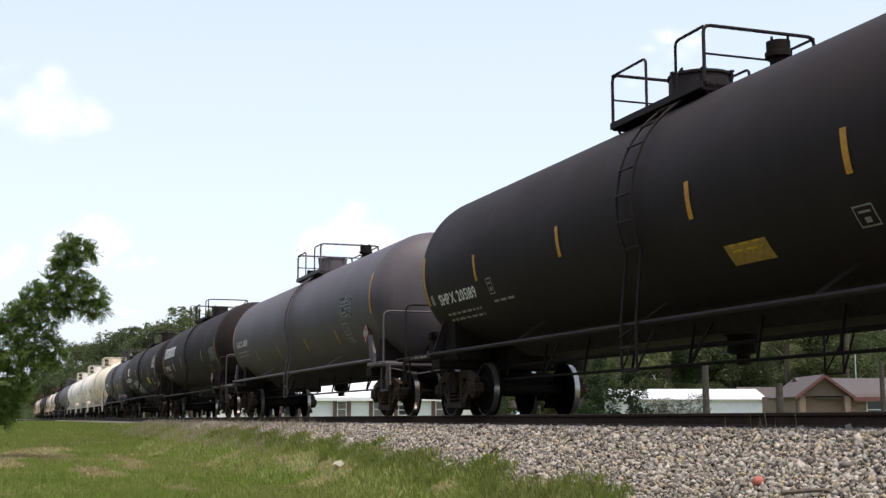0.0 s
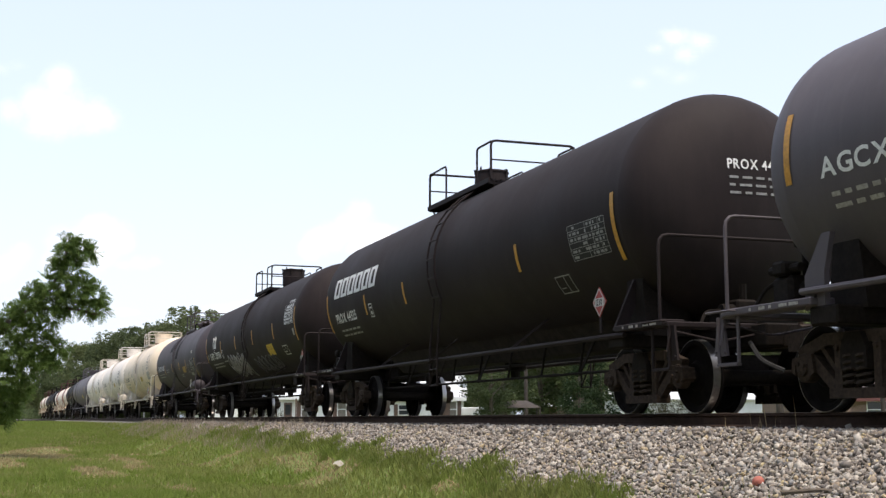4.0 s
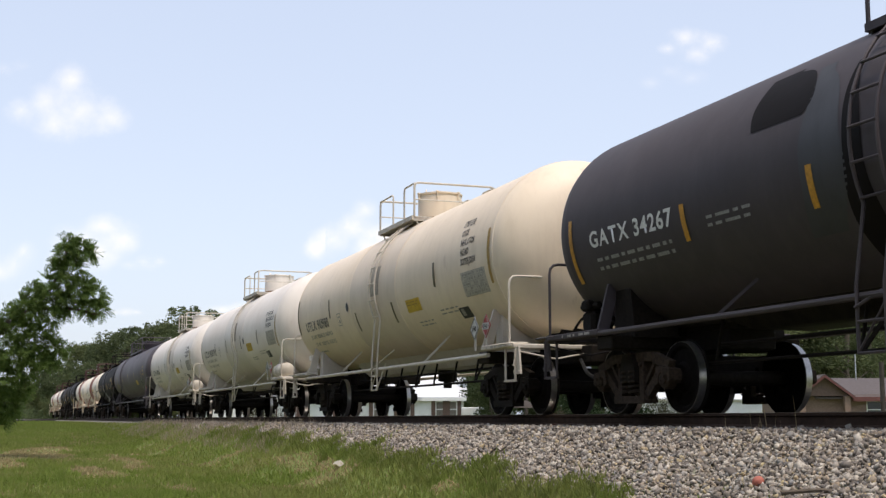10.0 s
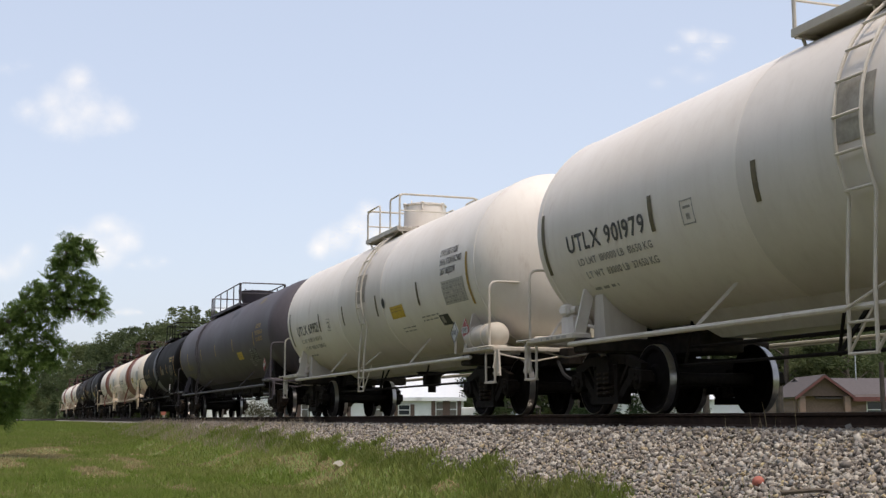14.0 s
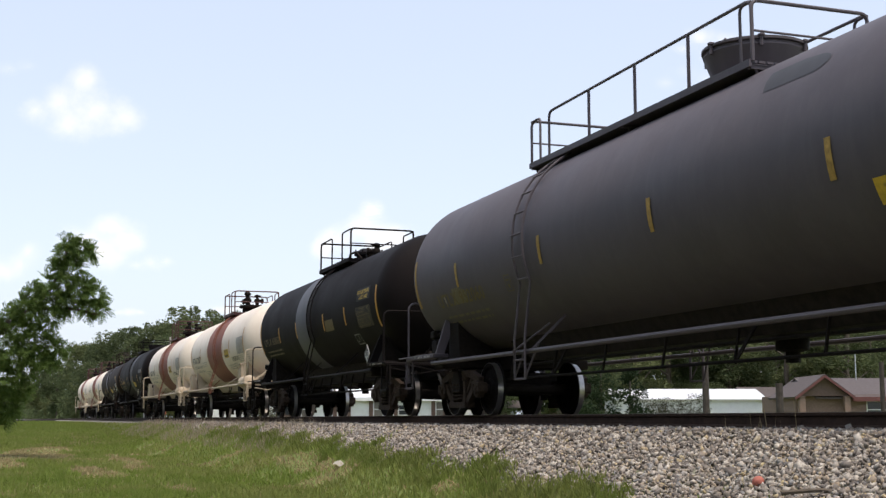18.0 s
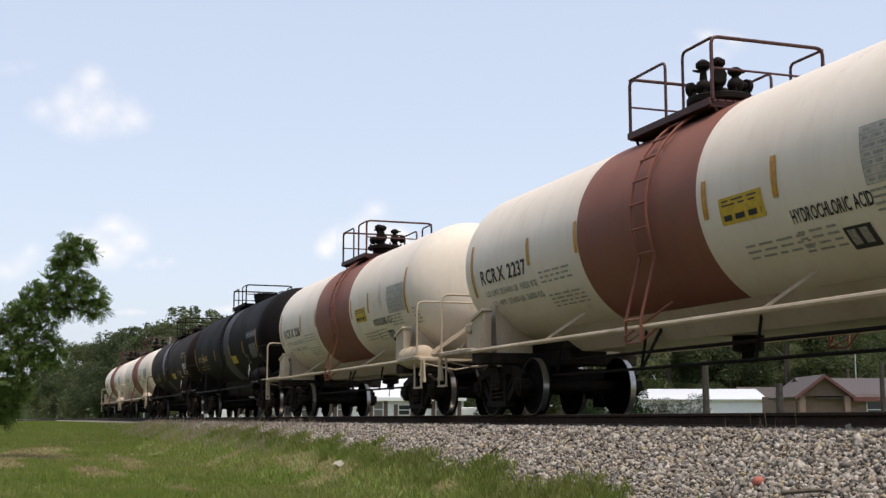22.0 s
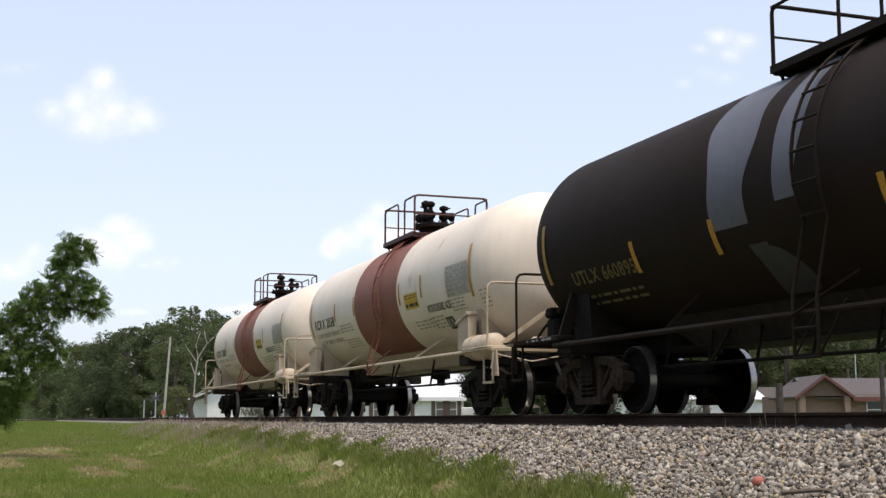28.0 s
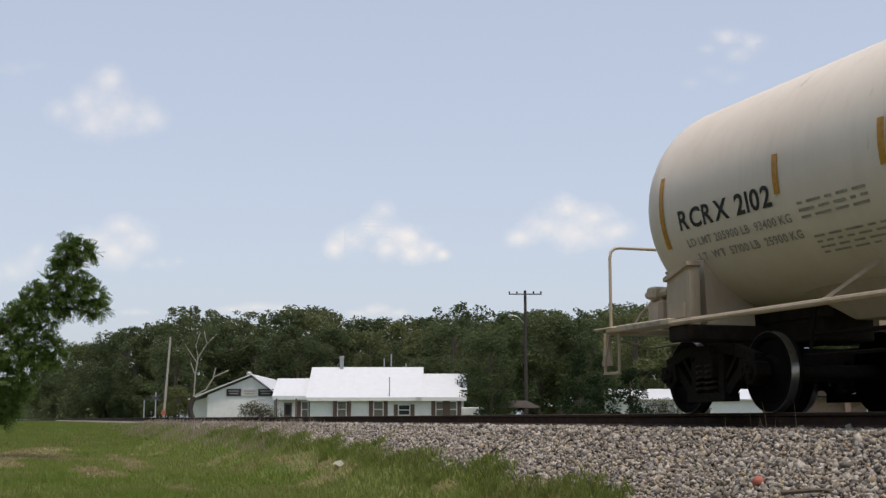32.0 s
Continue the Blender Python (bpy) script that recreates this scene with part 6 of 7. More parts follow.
def brown_houses():
    h = thing("brown_roof_house", "low tan house with a brown shingle roof", "house", afield(0, 110))
    part("wall", Shape().box((27.0, 0, 0), (32.5, 8, 2.5)), "brick", h)
    part("roof", gable_roof(26.8, 33.2, 0, 8, 2.5, 3.75, 0.5), "shingle", h)
    d = part("garage_door", Shape().box((27.6, -0.06, 0), (29.6, 0, 2.1), 0.01), "siding", h)
    window(h, 30.3, 1.0, 0.9, 1.0, glass="darkglass", shutters=False)
    b = thing("gabled_house", "brick house with a brown gabled roof and red fascia", "house", afield(0, 85, turn=0))
    part("wall", Shape().box((23.6, 0, 0), (32.0, 9, 2.5)), "brick", b)
    part("roof", gable_roof(25.3, 32.5, 0, 9, 2.45, 3.75, 0.5), "shingle", b)
    gb = Shape().plate([(23.7, 2.4), (27.0, 2.4), (25.3, 3.65)], -0.6, 0)
    part("gable_wall", gb, "shutter", b)
    for sx in (-1, 1):
        part("gable_roof_slope", Shape().beam((25.3, 2.5, 3.78), (25.3 + sx * 2.0, 2.5, 2.3), 0.12, 7.0, (0, 1, 0)), "shingle", b)
        part("red_fascia", Shape().beam((25.3, -1.03, 3.70), (25.3 + sx * 2.0, -1.03, 2.22), 0.14, 0.06, (0, 1, 0)), "redwall", b)
    for x in (23.8, 26.8, 31.5):
        part("porch_pier", Shape().box((x - 0.2, -0.9, 0), (x + 0.2, -0.5, 2.4), 0.02), "brick", b)
    part("eave_fascia", Shape().box((27.2, -0.62, 2.05), (32.6, -0.56, 2.35)), "redwall", b)
    part("vent_pipe", Shape().rod((29.0, 4, 3.5), (29.0, 4, 5.4), 0.04, 6), "galv", b)
    window(b, 28.3, 0.9, 1.4, 1.2, glass="darkglass", shutters=False)
    p = thing("picnic_pavilion", "small open pavilion with a dark hipped roof", "pavilion", afield(5.2, 88))
    part("roof", Shape().loft([[(-1.5, -1.5, 1.65), (1.5, -1.5, 1.65), (1.5, 1.5, 1.65), (-1.5, 1.5, 1.65)], [(-0.6, -0.6, 2.15), (0.6, -0.6, 2.15), (0.6, 0.6, 2.15), (-0.6, 0.6, 2.15)]]), "polewood", p)
    for x in (-1.4, 1.4):
        for y in (-1.4, 1.4):
            part("post", Shape().box((x - 0.06, y - 0.06, 0), (x + 0.06, y + 0.06, 1.75)), "polewood", p)
    part("table_top", Shape().box((-0.9, -0.5, 1.0), (0.9, 0.5, 1.08)), "polewood", p)
    for x in (-0.7, 0.7):
        part("table_leg", Shape().box((x - 0.05, -0.4, 0), (x + 0.05, 0.4, 1.0)), "polewood", p)
    o = thing("outbuilding", "small tan outbuilding with a pale metal roof", "shed", afield(9.0, 105))
    part("wall", Shape().box((-1.8, 0, 0), (1.6, 4, 2.1)), "brick", o)
    part("roof", gable_roof(-1.8, 1.6, 0, 4, 2.1, 2.75, 0.25), "metalroof", o)
    t = thing("utility_trailer", "low white parked trailer", "trailer", afield(2.4, 90))
    part("trailer_body", Shape().box((-1.1, -0.8, 0.7), (1.3, 0.8, 1.75), 0.05), "siding", t)
    for x in (-0.5, 0.3):
        part("wheel", Shape().lathe([(-0.1, 0.1), (-0.1, 0.33), (0.1, 0.33), (0.1, 0.1)], 18, "y", (x, -0.75, 0.35)), "rubber", t)
    part("drawbar", Shape().beam((1.3, 0, 0.75), (2.2, 0, 0.6), 0.1, 0.1), "steel", t)


def poles():
    p = thing("utility_pole", "tall weathered wooden utility pole with a crossarm", "utility pole", afield(5.95, 91))
    part("shaft", Shape().rod((0, 0, 0), (0, 0, 10.1), 0.15, 10, 0.10), "polewood", p)
    part("crossarm", Shape().box((-1.2, -0.05, 9.8), (1.2, 0.05, 9.88)), "polewood", p)
    for x in (-1.15, -0.6, 0.6, 1.15):
        part("insulator", Shape().lathe([(0, 0.03), (0.06, 0.06), (0.14, 0.06), (0.17, 0.02)], 8, "z", (x, 0, 9.88)), "polewood", p)
    la = part("lamp_arm", Shape().pipe([(0, 0, 7.6), (-0.5, 0, 8.2), (-1.1, 0, 8.35)], 0.03, 6, 0.1), "galv", p)
    part("lamp_head", Shape().lathe([(0, 0.08), (0.1, 0.16), (0.22, 0.12), (0.25, 0.02)], 12, "z", (-1.1, 0, 8.15)), "galv", la)
    q = thing("leaning_pole", "bare leaning wooden pole beside the crossing", "utility pole", afield(-25.3, 115) @ pose(0, 0, 0, 0, 3.2, 0))
    part("shaft", Shape().rod((0, 0, 0), (0, 0, 8.3), 0.125, 10, 0.09), "deadwood", q)
    for u, d, top, r in ((8.28, 40, 2.7, 0.115), (10.6, 40, 2.0, 0.125), (13.85, 40, 2.7, 0.08)):
        w = thing("wooden_post", "plain weathered wooden post beyond the track", "post", afield(u, d))
        part("shaft", Shape().rod((0, 0, 0), (0, 0, top), r, 10, r * 0.92), "polewood", w)
    c = thing("crossing_sign", "white crossbuck railway crossing sign on a post", "crossing sign", afield(-25.1, 111))
    part("post", Shape().rod((0, 0, 0), (0, 0, 3.2), 0.06, 8), "galv", c)
    for s in (-1, 1):
        part("crossbuck_blade", Shape().beam((-0.42, -0.08, 2.7 - s * 0.26), (0.42, -0.08, 2.7 + s * 0.26), 0.13, 0.02), "patch", c)
    part("signal_arm", Shape().beam((-1.2, -0.05, 2.6), (0.7, -0.05, 2.6), 0.05, 0.06), "patch", c)
    m = thing("crossing_mast", "short grey crossing mast", "post", afield(-26.1, 111))
    part("post", Shape().rod((0, 0, 0), (0, 0, 2.5), 0.05, 8), "galv", m)
    b = thing("orange_marker", "round orange marker disc on a short post", "marker", afield(-23.4, 106.5))
    part("post", Shape().rod((0, 0.05, 0), (0, 0.05, 1.3), 0.04, 8), "galv", b)
    part("disc", Shape().lathe([(-0.03, 0.02), (-0.03, 0.21), (0.03, 0.21), (0.03, 0.02)], 20, "y", (0, 0, 1.45)), "orange", b)


# ---------------------------------------------------------------- trees and shrubs
def quads_mesh(name, centre, along, across, mat):
    """Many small leaf faces at once: their middles and half edges."""
    n = len(centre)
    v = np.empty((n, 4, 3))
    v[:, 0], v[:, 1] = centre - along, centre + across * 0.9
    v[:, 2], v[:, 3] = centre + along, centre - across * 0.9
    me = bpy.data.meshes.new(name)
    me.vertices.add(n * 4)
    me.vertices.foreach_set("co", v.ravel())
    me.loops.add(n * 4)
    me.loops.foreach_set("vertex_index", np.arange(n * 4, dtype=np.int32))
    me.polygons.add(n)
    me.polygons.foreach_set("loop_start", np.arange(0, n * 4, 4, dtype=np.int32))
    me.update(calc_edges=True)
    me.materials.append(MAT[mat])
    return me


def leaves(name, clumps, per, size, mat, seed, slim=0.5, droop=0.0):
    """Leaves spread over uneven clumps: (x, y, z, radius) each."""
    rng = np.random.default_rng(seed)
    cs = []
    for x, y, z, r in clumps:
        k = max(6, int(per * r * r))
        d = rng.normal(size=(k, 3))
        d /= np.linalg.norm(d, axis=1)[:, None]
        rad = r * rng.uniform(0.25, 1.08, (k, 1)) ** 0.5
        cs.append(np.array([x, y, z]) + d * rad * np.array([1, 1, 0.8]))
    c = np.concatenate(cs)
    n = len(c)
    a = rng.normal(size=(n, 3))
    a[:, 2] = a[:, 2] * 0.6 - droop
    a /= np.linalg.norm(a, axis=1)[:, None]
    b = np.cross(a, rng.normal(size=(n, 3)))
    b /= np.linalg.norm(b, axis=1)[:, None]
    s = size * rng.uniform(0.6, 1.3, (n, 1))
    return quads_mesh(name, c, a * s, b * s * slim, mat)


def tree_kinds():
    """Masters of the wood's trees, ten metres tall."""
    out = []
    for k in range(6):
        rnd = random.Random(50 + k)
        clumps = []
        wide = rnd.uniform(2.6, 3.6)
        for i in range(46):
            z = rnd.uniform(1.6, 9.4)
            f = math.sin(min(1, (z - 0.8) / 5.0) * 1.57) * (1 - max(0, (z - 6) / 4.6) ** 2)
            a, q = rnd.uniform(0, 6.28), wide * f * rnd.uniform(0.3, 1.0)
            clumps.append((q * math.cos(a), q * math.sin(a), z, rnd.uniform(0.5, 1.15)))
        for i in range(10):
            a, q = rnd.uniform(0, 6.28), wide * rnd.uniform(0.0, 0.7)
            clumps.append((q * math.cos(a), q * math.sin(a), 9.0 + rnd.uniform(-0.5, 0.9), rnd.uniform(0.3, 0.6)))
        trunk = Shape().pipe([(0, 0, -0.3), (0.1, 0, 2.5), (0.0, 0.1, 5), (0.1, 0, 8)], 0.17, 8)
        for i in range(5):
            a = rnd.uniform(0, 6.28)
            trunk.rod((0, 0, 2.5 + i), (1.6 * math.cos(a), 1.6 * math.sin(a), 4 + i), 0.08, 6, 0.03)
        out.append((trunk.mesh("trunk", MAT["bark"]), leaves("crown", clumps, 260, 0.125, "leaf", 70 + k, 0.62)))
    return out


def wood():
    kinds = tree_kinds()
    rnd = random.Random(9)
    # treetop height in metres at a hundred metres' distance, against the place across the view
    tops = [(-46, 4.0), (-36, 3.0), (-33, 3.4), (-31, 4.9), (-29, 5.9), (-27.5, 6.6), (-25.3, 7.5), (-22.5, 8.0), (-19.5, 8.5), (-17.5, 8.1), (-15.5, 7.4), (-13.8, 8.3), (-11.5, 9.2), (-9, 8.7), (-6.5, 7.7), (-3.5, 7.6),
            (-1.0, 8.4), (2, 8.9), (6.5, 8.9), (9.5, 8.6), (13, 9.5), (17.5, 9.2), (22, 9.0), (30, 9.0), (42, 9.0), (60, 8.5)]
    tops_u, tops_h = zip(*tops)
    rows = ((119, 0.42, 2.1), (128, 0.82, 2.7), (142, 0.96, 2.9), (160, 1.0, 3.2))
    for d, share, gap in rows:
        u = -46.0
        while u < 46:
            dd = d + rnd.uniform(-6, 6) + max(0, -20 - u) * 4.0
            h = float(np.interp(u, tops_u, tops_h)) * share * rnd.uniform(0.9, 1.1)
            lean = 0.332 + 0.00943 * u
            if lean > 0:
                dd = max(dd, 16.0 / lean)
            if dd > 820:
                u += gap
                continue
            p = AHEAD * dd + RIGHT * (u * dd / 100)
            z = float(lie(p.x, p.y))
            tall = h * dd / 100 - z
            tm, cm = kinds[rnd.randrange(6)]
            if p.y > 14 or p.y < -3:
                if share < 0.5:
                    z -= 0.15 * tall
                t = thing("tree", "leafy green broadleaf tree in a dense wood", "tree", pose(p.x, p.y, z, 0, 0, rnd.uniform(0, 360)), "trees of the wood")
                k = tall / 10.0
                t.scale = (k * rnd.uniform(0.95, 1.25), k * rnd.uniform(0.95, 1.25), k)
                part("trunk", tm, "bark", t)
                part("crown", cm, "leaf", t)
            u += gap * rnd.uniform(0.75, 1.25)
    for u, d, tall, wide, kind in ((3.2, 86, 6.6, 1.15, 0), (4.6, 97, 9.2, 1.2, 1), (7.6, 100, 9.3, 1.2, 2), (0.8, 104, 9.4, 1.1, 3), (10.5, 99, 8.6, 1.1, 4), (27, 120, 10, 1.3, 5), (32, 118, 10.5, 1.3, 2), (21, 118, 11, 1.3, 1), (17, 112, 10.5, 1.2, 0), (37, 116, 11, 1.3, 3)):
        tm, cm = kinds[kind]
        t = thing("tree", "broad leafy tree beside the houses", "tree", afield(u, d), "trees by the houses")
        k = tall / 10.0
        t.scale = (k * wide, k * wide, k)
        part("trunk", tm, "bark", t)
        part("crown", cm, "leaf", t)
    # unseen belt of trees added behind the viewing place, dims the tank sides
    for row in range(2):
        x = -95.0 + 2.0 * row
        while x < 60:
            y = -12.0 - 5.0 * row + rnd.uniform(-1.2, 1.2)
            tm, cm = kinds[rnd.randrange(6)]
            t = thing("tree", "unseen tree added behind the camera to dim the tank sides", "tree", pose(x, y, float(lie(x, y)), 0, 0, rnd.uniform(0, 360)), "belt of trees facing the track")
            k = rnd.uniform(0.95, 1.15) + 0.15 * row
            t.scale = (k * 1.15, k * 1.15, k)
            part("trunk", tm, "bark", t)
            part("crown", cm, "leaf", t)
            x += 4.2 * rnd.uniform(0.85, 1.15)
    # dark cedars
    for u, d, tall in ((8.6, 80, 5.4), (10.2, 82, 5.0), (11.8, 80, 4.2)):
        rnd2 = random.Random(int(u * 10))
        cl = []
        for i in range(40):
            z = rnd2.uniform(0.5, tall)
            q = (tall - z) / tall * 1.7 + 0.15
            a = rnd2.uniform(0, 6.28)
            cl.append((q * math.cos(a) * 0.8, q * math.sin(a) * 0.8, z, 0.3 + 0.35 * (tall - z) / tall))
        t = thing("cedar_tree", "dark dense cedar tree", "tree", afield(u, d))
        part("trunk", Shape().rod((0, 0, -0.2), (0, 0, tall * 0.9), 0.12, 8, 0.03), "bark", t)
        part("crown", leaves("crown", cl, 420, 0.1, "leaf_dark", int(u * 7), 0.5), "leaf_dark", t)
    # low thicket along the foot of the wood
    rnd2 = random.Random(77)
    cl = []
    for k in range(260):
        u = rnd2.uniform(-33.6, -25)
        d = 15.5 / (0.332 + 0.00943 * u) * rnd2.uniform(1.0, 1.12)
        p = AHEAD * d + RIGHT * (u * d / 100)
        cl.append((p.x, p.y + 2, float(lie(p.x, p.y)) + d * rnd2.uniform(0.0, 0.022), d * rnd2.uniform(0.006, 0.012)))
    tk_ = thing("thicket", "dense low green thicket at the foot of the wood", "thicket", kind="stuff")
    part("foliage", leaves("foliage", cl, 26, 0.42, "leaf", 5, 0.6), "leaf", tk_)
    # shrubs against the walls
    for u, d, r in ((15.6, 95, 1.35), (18.1, 95, 1.4), (-13.1, 92, 1.35), (9.6, 92, 1.1)):
        rnd2 = random.Random(int(u * 10) + 5)
        cl = [(rnd2.uniform(-r, r), rnd2.uniform(-r, r) * 0.7, rnd2.uniform(0.2, 1.75 * r), 0.35 * r + 0.1) for _ in range(16)]
        s = thing("shrub", "dull brownish-green shrub by a wall", "shrub", afield(u, d))
        part("stems", Shape().rod((0, 0, -0.1), (0.1, 0, r), 0.05, 6, 0.02).rod((0, 0, 0), (-0.3, 0.1, r), 0.04, 6, 0.01), "bark", s)
        part("foliage", leaves("foliage", cl, 700, 0.06, "shrub", int(u * 3) + 90, 0.5), "shrub", s)


def bare_tree():
    t = thing("dying_tree", "half-dead tree with bare grey branches", "tree", afield(-15.65, 80))
    tr = Shape().pipe([(0.12, 0, -0.2), (0.0, 0, 0.5), (-0.28, 0, 1.2), (-0.22, 0, 1.6), (-0.05, 0, 2.05)], 0.17, 8, 0.2)
    part("trunk", tr, "polewood", t, "dark crooked trunk")
    for path, r in (([(-0.05, 0, 2.0), (0.0, 0, 3.3), (0.15, 0, 4.5), (0.7, 0, 5.4), (1.3, 0, 6.0)], 0.05), ([(0.1, 0, 4.2), (-0.4, 0, 4.9), (-0.9, 0, 5.7)], 0.035),
                    ([(-0.05, 0, 2.1), (0.7, 0, 2.5), (1.2, 0, 3.3), (2.1, 0, 3.7)], 0.045), ([(1.1, 0, 3.1), (1.3, 0, 3.9)], 0.038), ([(0.0, 0, 3.4), (-0.3, 0, 4.2)], 0.038), ([(0.15, 0, 4.5), (0.0, 0, 5.3), (0.25, 0, 6.1)], 0.035), ([(0.7, 0, 5.4), (0.5, 0, 6.2)], 0.03)):
        part("branch", Shape().pipe(path, r, 6), "deadwood", t, "bare weathered branch")
    rnd = random.Random(31)
    cl = [(rnd.uniform(-0.8, 1.9), rnd.uniform(-0.8, 0.8), rnd.uniform(4.9, 6.6), rnd.uniform(0.15, 0.4)) for _ in range(34)]
    part("crown", leaves("crown", cl, 260, 0.09, "leaf", 12, 0.5), "leaf", t)


def near_tree():
    """The leaning tree beside the embankment: limbs, twigs and compound leaves."""
    d = 40.0
    t = thing("leaning_tree", "leafy tree with feathery compound leaves leaning over the grass", "tree", afield(-14.4, d))
    z0 = 1.23
    limbs = [[(-1.6, 0, -0.2), (-1.2, 0, 1.8), (-0.3, 0, 3.4), (0.7, 0, 4.3), (1.6, 0, 4.9), (2.3, 0, 6.0), (2.4, 0, 6.8)],
             [(1.6, 0, 4.7), (2.6, 0.2, 4.7), (3.5, 0, 4.5)], [(-0.3, 0, 3.2), (0.6, 0.3, 3.3), (1.9, 0.1, 3.5)], [(-1.0, 0, 2.0), (-0.1, -0.2, 2.4), (0.9, 0, 2.5)], [(-1.2, 0, 1.8), (-1.4, 0.2, 3.5), (-0.9, 0, 4.8)]]
    part("trunk", Shape().pipe(limbs[0][:4], 0.13, 8), "bark", t)
    for k, q in enumerate([limbs[0][3:]] + limbs[1:]):
        part("limb", Shape().pipe(q, 0.05, 6), "bark", t)
    rnd = random.Random(17)
    blobs = [(2.43, 6.87, 0.23), (2.30, 6.43, 0.32), (2.78, 6.58, 0.28), (3.14, 6.51, 0.19), (2.16, 5.98, 0.28), (2.61, 5.90, 0.35), (2.82, 5.37, 0.44), (2.29, 5.37, 0.42), (3.32, 5.10, 0.30), (3.53, 4.66, 0.19), (3.14, 4.66, 0.23), (1.81, 5.45, 0.28), (1.45, 5.10, 0.32), (1.90, 4.92, 0.44), (2.52, 4.84, 0.39), (1.01, 4.75, 0.32), (1.36, 4.48, 0.44), (1.98, 4.39, 0.27), (0.65, 4.39, 0.39), (0.92, 3.86, 0.50), (1.50, 3.86, 0.35), (1.90, 3.58, 0.28), (2.22, 3.41, 0.14), (1.54, 3.23, 0.35), (0.83, 3.16, 0.53), (1.97, 2.98, 0.11), (1.27, 2.72, 0.39), (0.69, 2.45, 0.53), (1.15, 2.13, 0.21), (0.58, 1.75, 0.42), (0.87, 1.43, 0.16), (0.40, 1.13, 0.35), (0.03, 4.13, 0.53), (-0.06, 3.16, 0.64), (-0.06, 1.92, 0.64)]
    rng = np.random.default_rng(5)
    cen, al, ac = [], [], []
    for x, z, r in blobs:
        for _ in range(int(64 * r * r) + 7):
            p = rng.normal(size=3)
            p = p / np.linalg.norm(p)
            knot = np.array([x, 0, z]) + p * r * rng.uniform(0.05, 1.0) ** 0.4 * 0.78 * np.array([1, 1.1, 0.9])
            for _ in range(7):
                start = knot + rng.normal(size=3) * 0.025
                way = p * 0.8 + rng.normal(size=3) * 0.5
                way /= np.linalg.norm(way)
                side = np.cross(way, rng.normal(size=3))
                side /= np.linalg.norm(side)
                long = rng.uniform(0.2, 0.4)
                for k in range(9):
                    q = start + way * long * (k + 1) / 9 + np.array([0, 0, -0.06 * (k / 9) ** 2])
                    for s in (-1, 1):
                        leaf = way * 0.5 + side * s
                        leaf /= np.linalg.norm(leaf)
                        cen.append(q + leaf * 0.042)
                        al.append(leaf * 0.05)
                        ac.append(np.cross(leaf, np.cross(way, side)) * 0.014 + rng.normal(size=3) * 0.004)
    part("crown", quads_mesh("crown", np.array(cen), np.array(al), np.array(ac), "leaf_near"), "leaf_near", t)
    u = thing("undergrowth", "dark leafy undergrowth below the leaning tree", "bush", afield(-28.5, 80), kind="stuff")
    cl = [(rnd.uniform(-2.6, 1.3), rnd.uniform(-1.5, 1.5), rnd.uniform(0.3, 2.6), rnd.uniform(0.45, 0.85)) for _ in range(34)]
    part("foliage", leaves("foliage", cl, 600, 0.1, "leaf", 44, 0.5), "leaf", u)


farmhouse()
lumber_shed()
long_building()
brown_houses()
poles()
wood()
bare_tree()
near_tree()


# ---------------------------------------------------------------- the pickup at the crossing
def pickup():
    c = thing("pickup_truck", "dark grey pickup truck driving over the crossing", "pickup truck")
    body = Shape().loft([[(x, y, z) for x, z in ((-2.7, 0.45), (2.7, 0.45), (2.75, 0.75), (2.6, 1.0), (1.15, 1.08), (-2.7, 1.08))] for y in (-0.9, 0.9)])
    part("body", body, "carpaint", c)
    cab = Shape().loft([[(-0.75, y, 1.08), (1.3, y, 1.08), (0.65, y * 0.88, 1.72), (-0.6, y * 0.88, 1.74)] for y in (-0.86, 0.86)])
    part("cab", cab, "carpaint", c)
    for y in (-1, 1):
        part("side_window", Shape().plate([(-0.55, 1.14), (0.95, 1.14), (0.55, 1.64), (-0.5, 1.66)], y * 0.83, y * 0.87), "darkglass", c)
        part("headlight", Shape().box((2.6, y * 0.7 - 0.15, 0.78), (2.76, y * 0.7 + 0.15, 0.93)), "placard", c)
    part("tailgate", Shape().box((-2.75, -0.85, 0.6), (-2.68, 0.85, 1.08)), "carpaint", c)
    part("bumper", Shape().box((2.7, -0.85, 0.45), (2.85, 0.85, 0.62), 0.03), "galv", c)
    for x in (-1.65, 1.75):
        for y in (-0.82, 0.82):
            w = part("wheel", Shape().lathe([(-0.12, 0.2), (-0.12, 0.36), (-0.08, 0.39), (0.08, 0.39), (0.12, 0.36), (0.12, 0.2)], 20, "y"), "rubber", c, at=pose(x, y, 0.39))
            part("rim", Shape().lathe([(-0.125, 0.02), (-0.13, 0.2), (0.13, 0.2), (0.125, 0.02)], 16, "y"), "galv", w)
    return c


tagged(part("crossing_road", Shape().box((-175.5, -70, -1.6), (-168.5, 70, -0.17)), "asphalt"), "narrow asphalt road over the railway crossing", "road", kind="structure")
PICKUP = pickup()


# ---------------------------------------------------------------- clouds
CLOUD_GLOW = 0.74


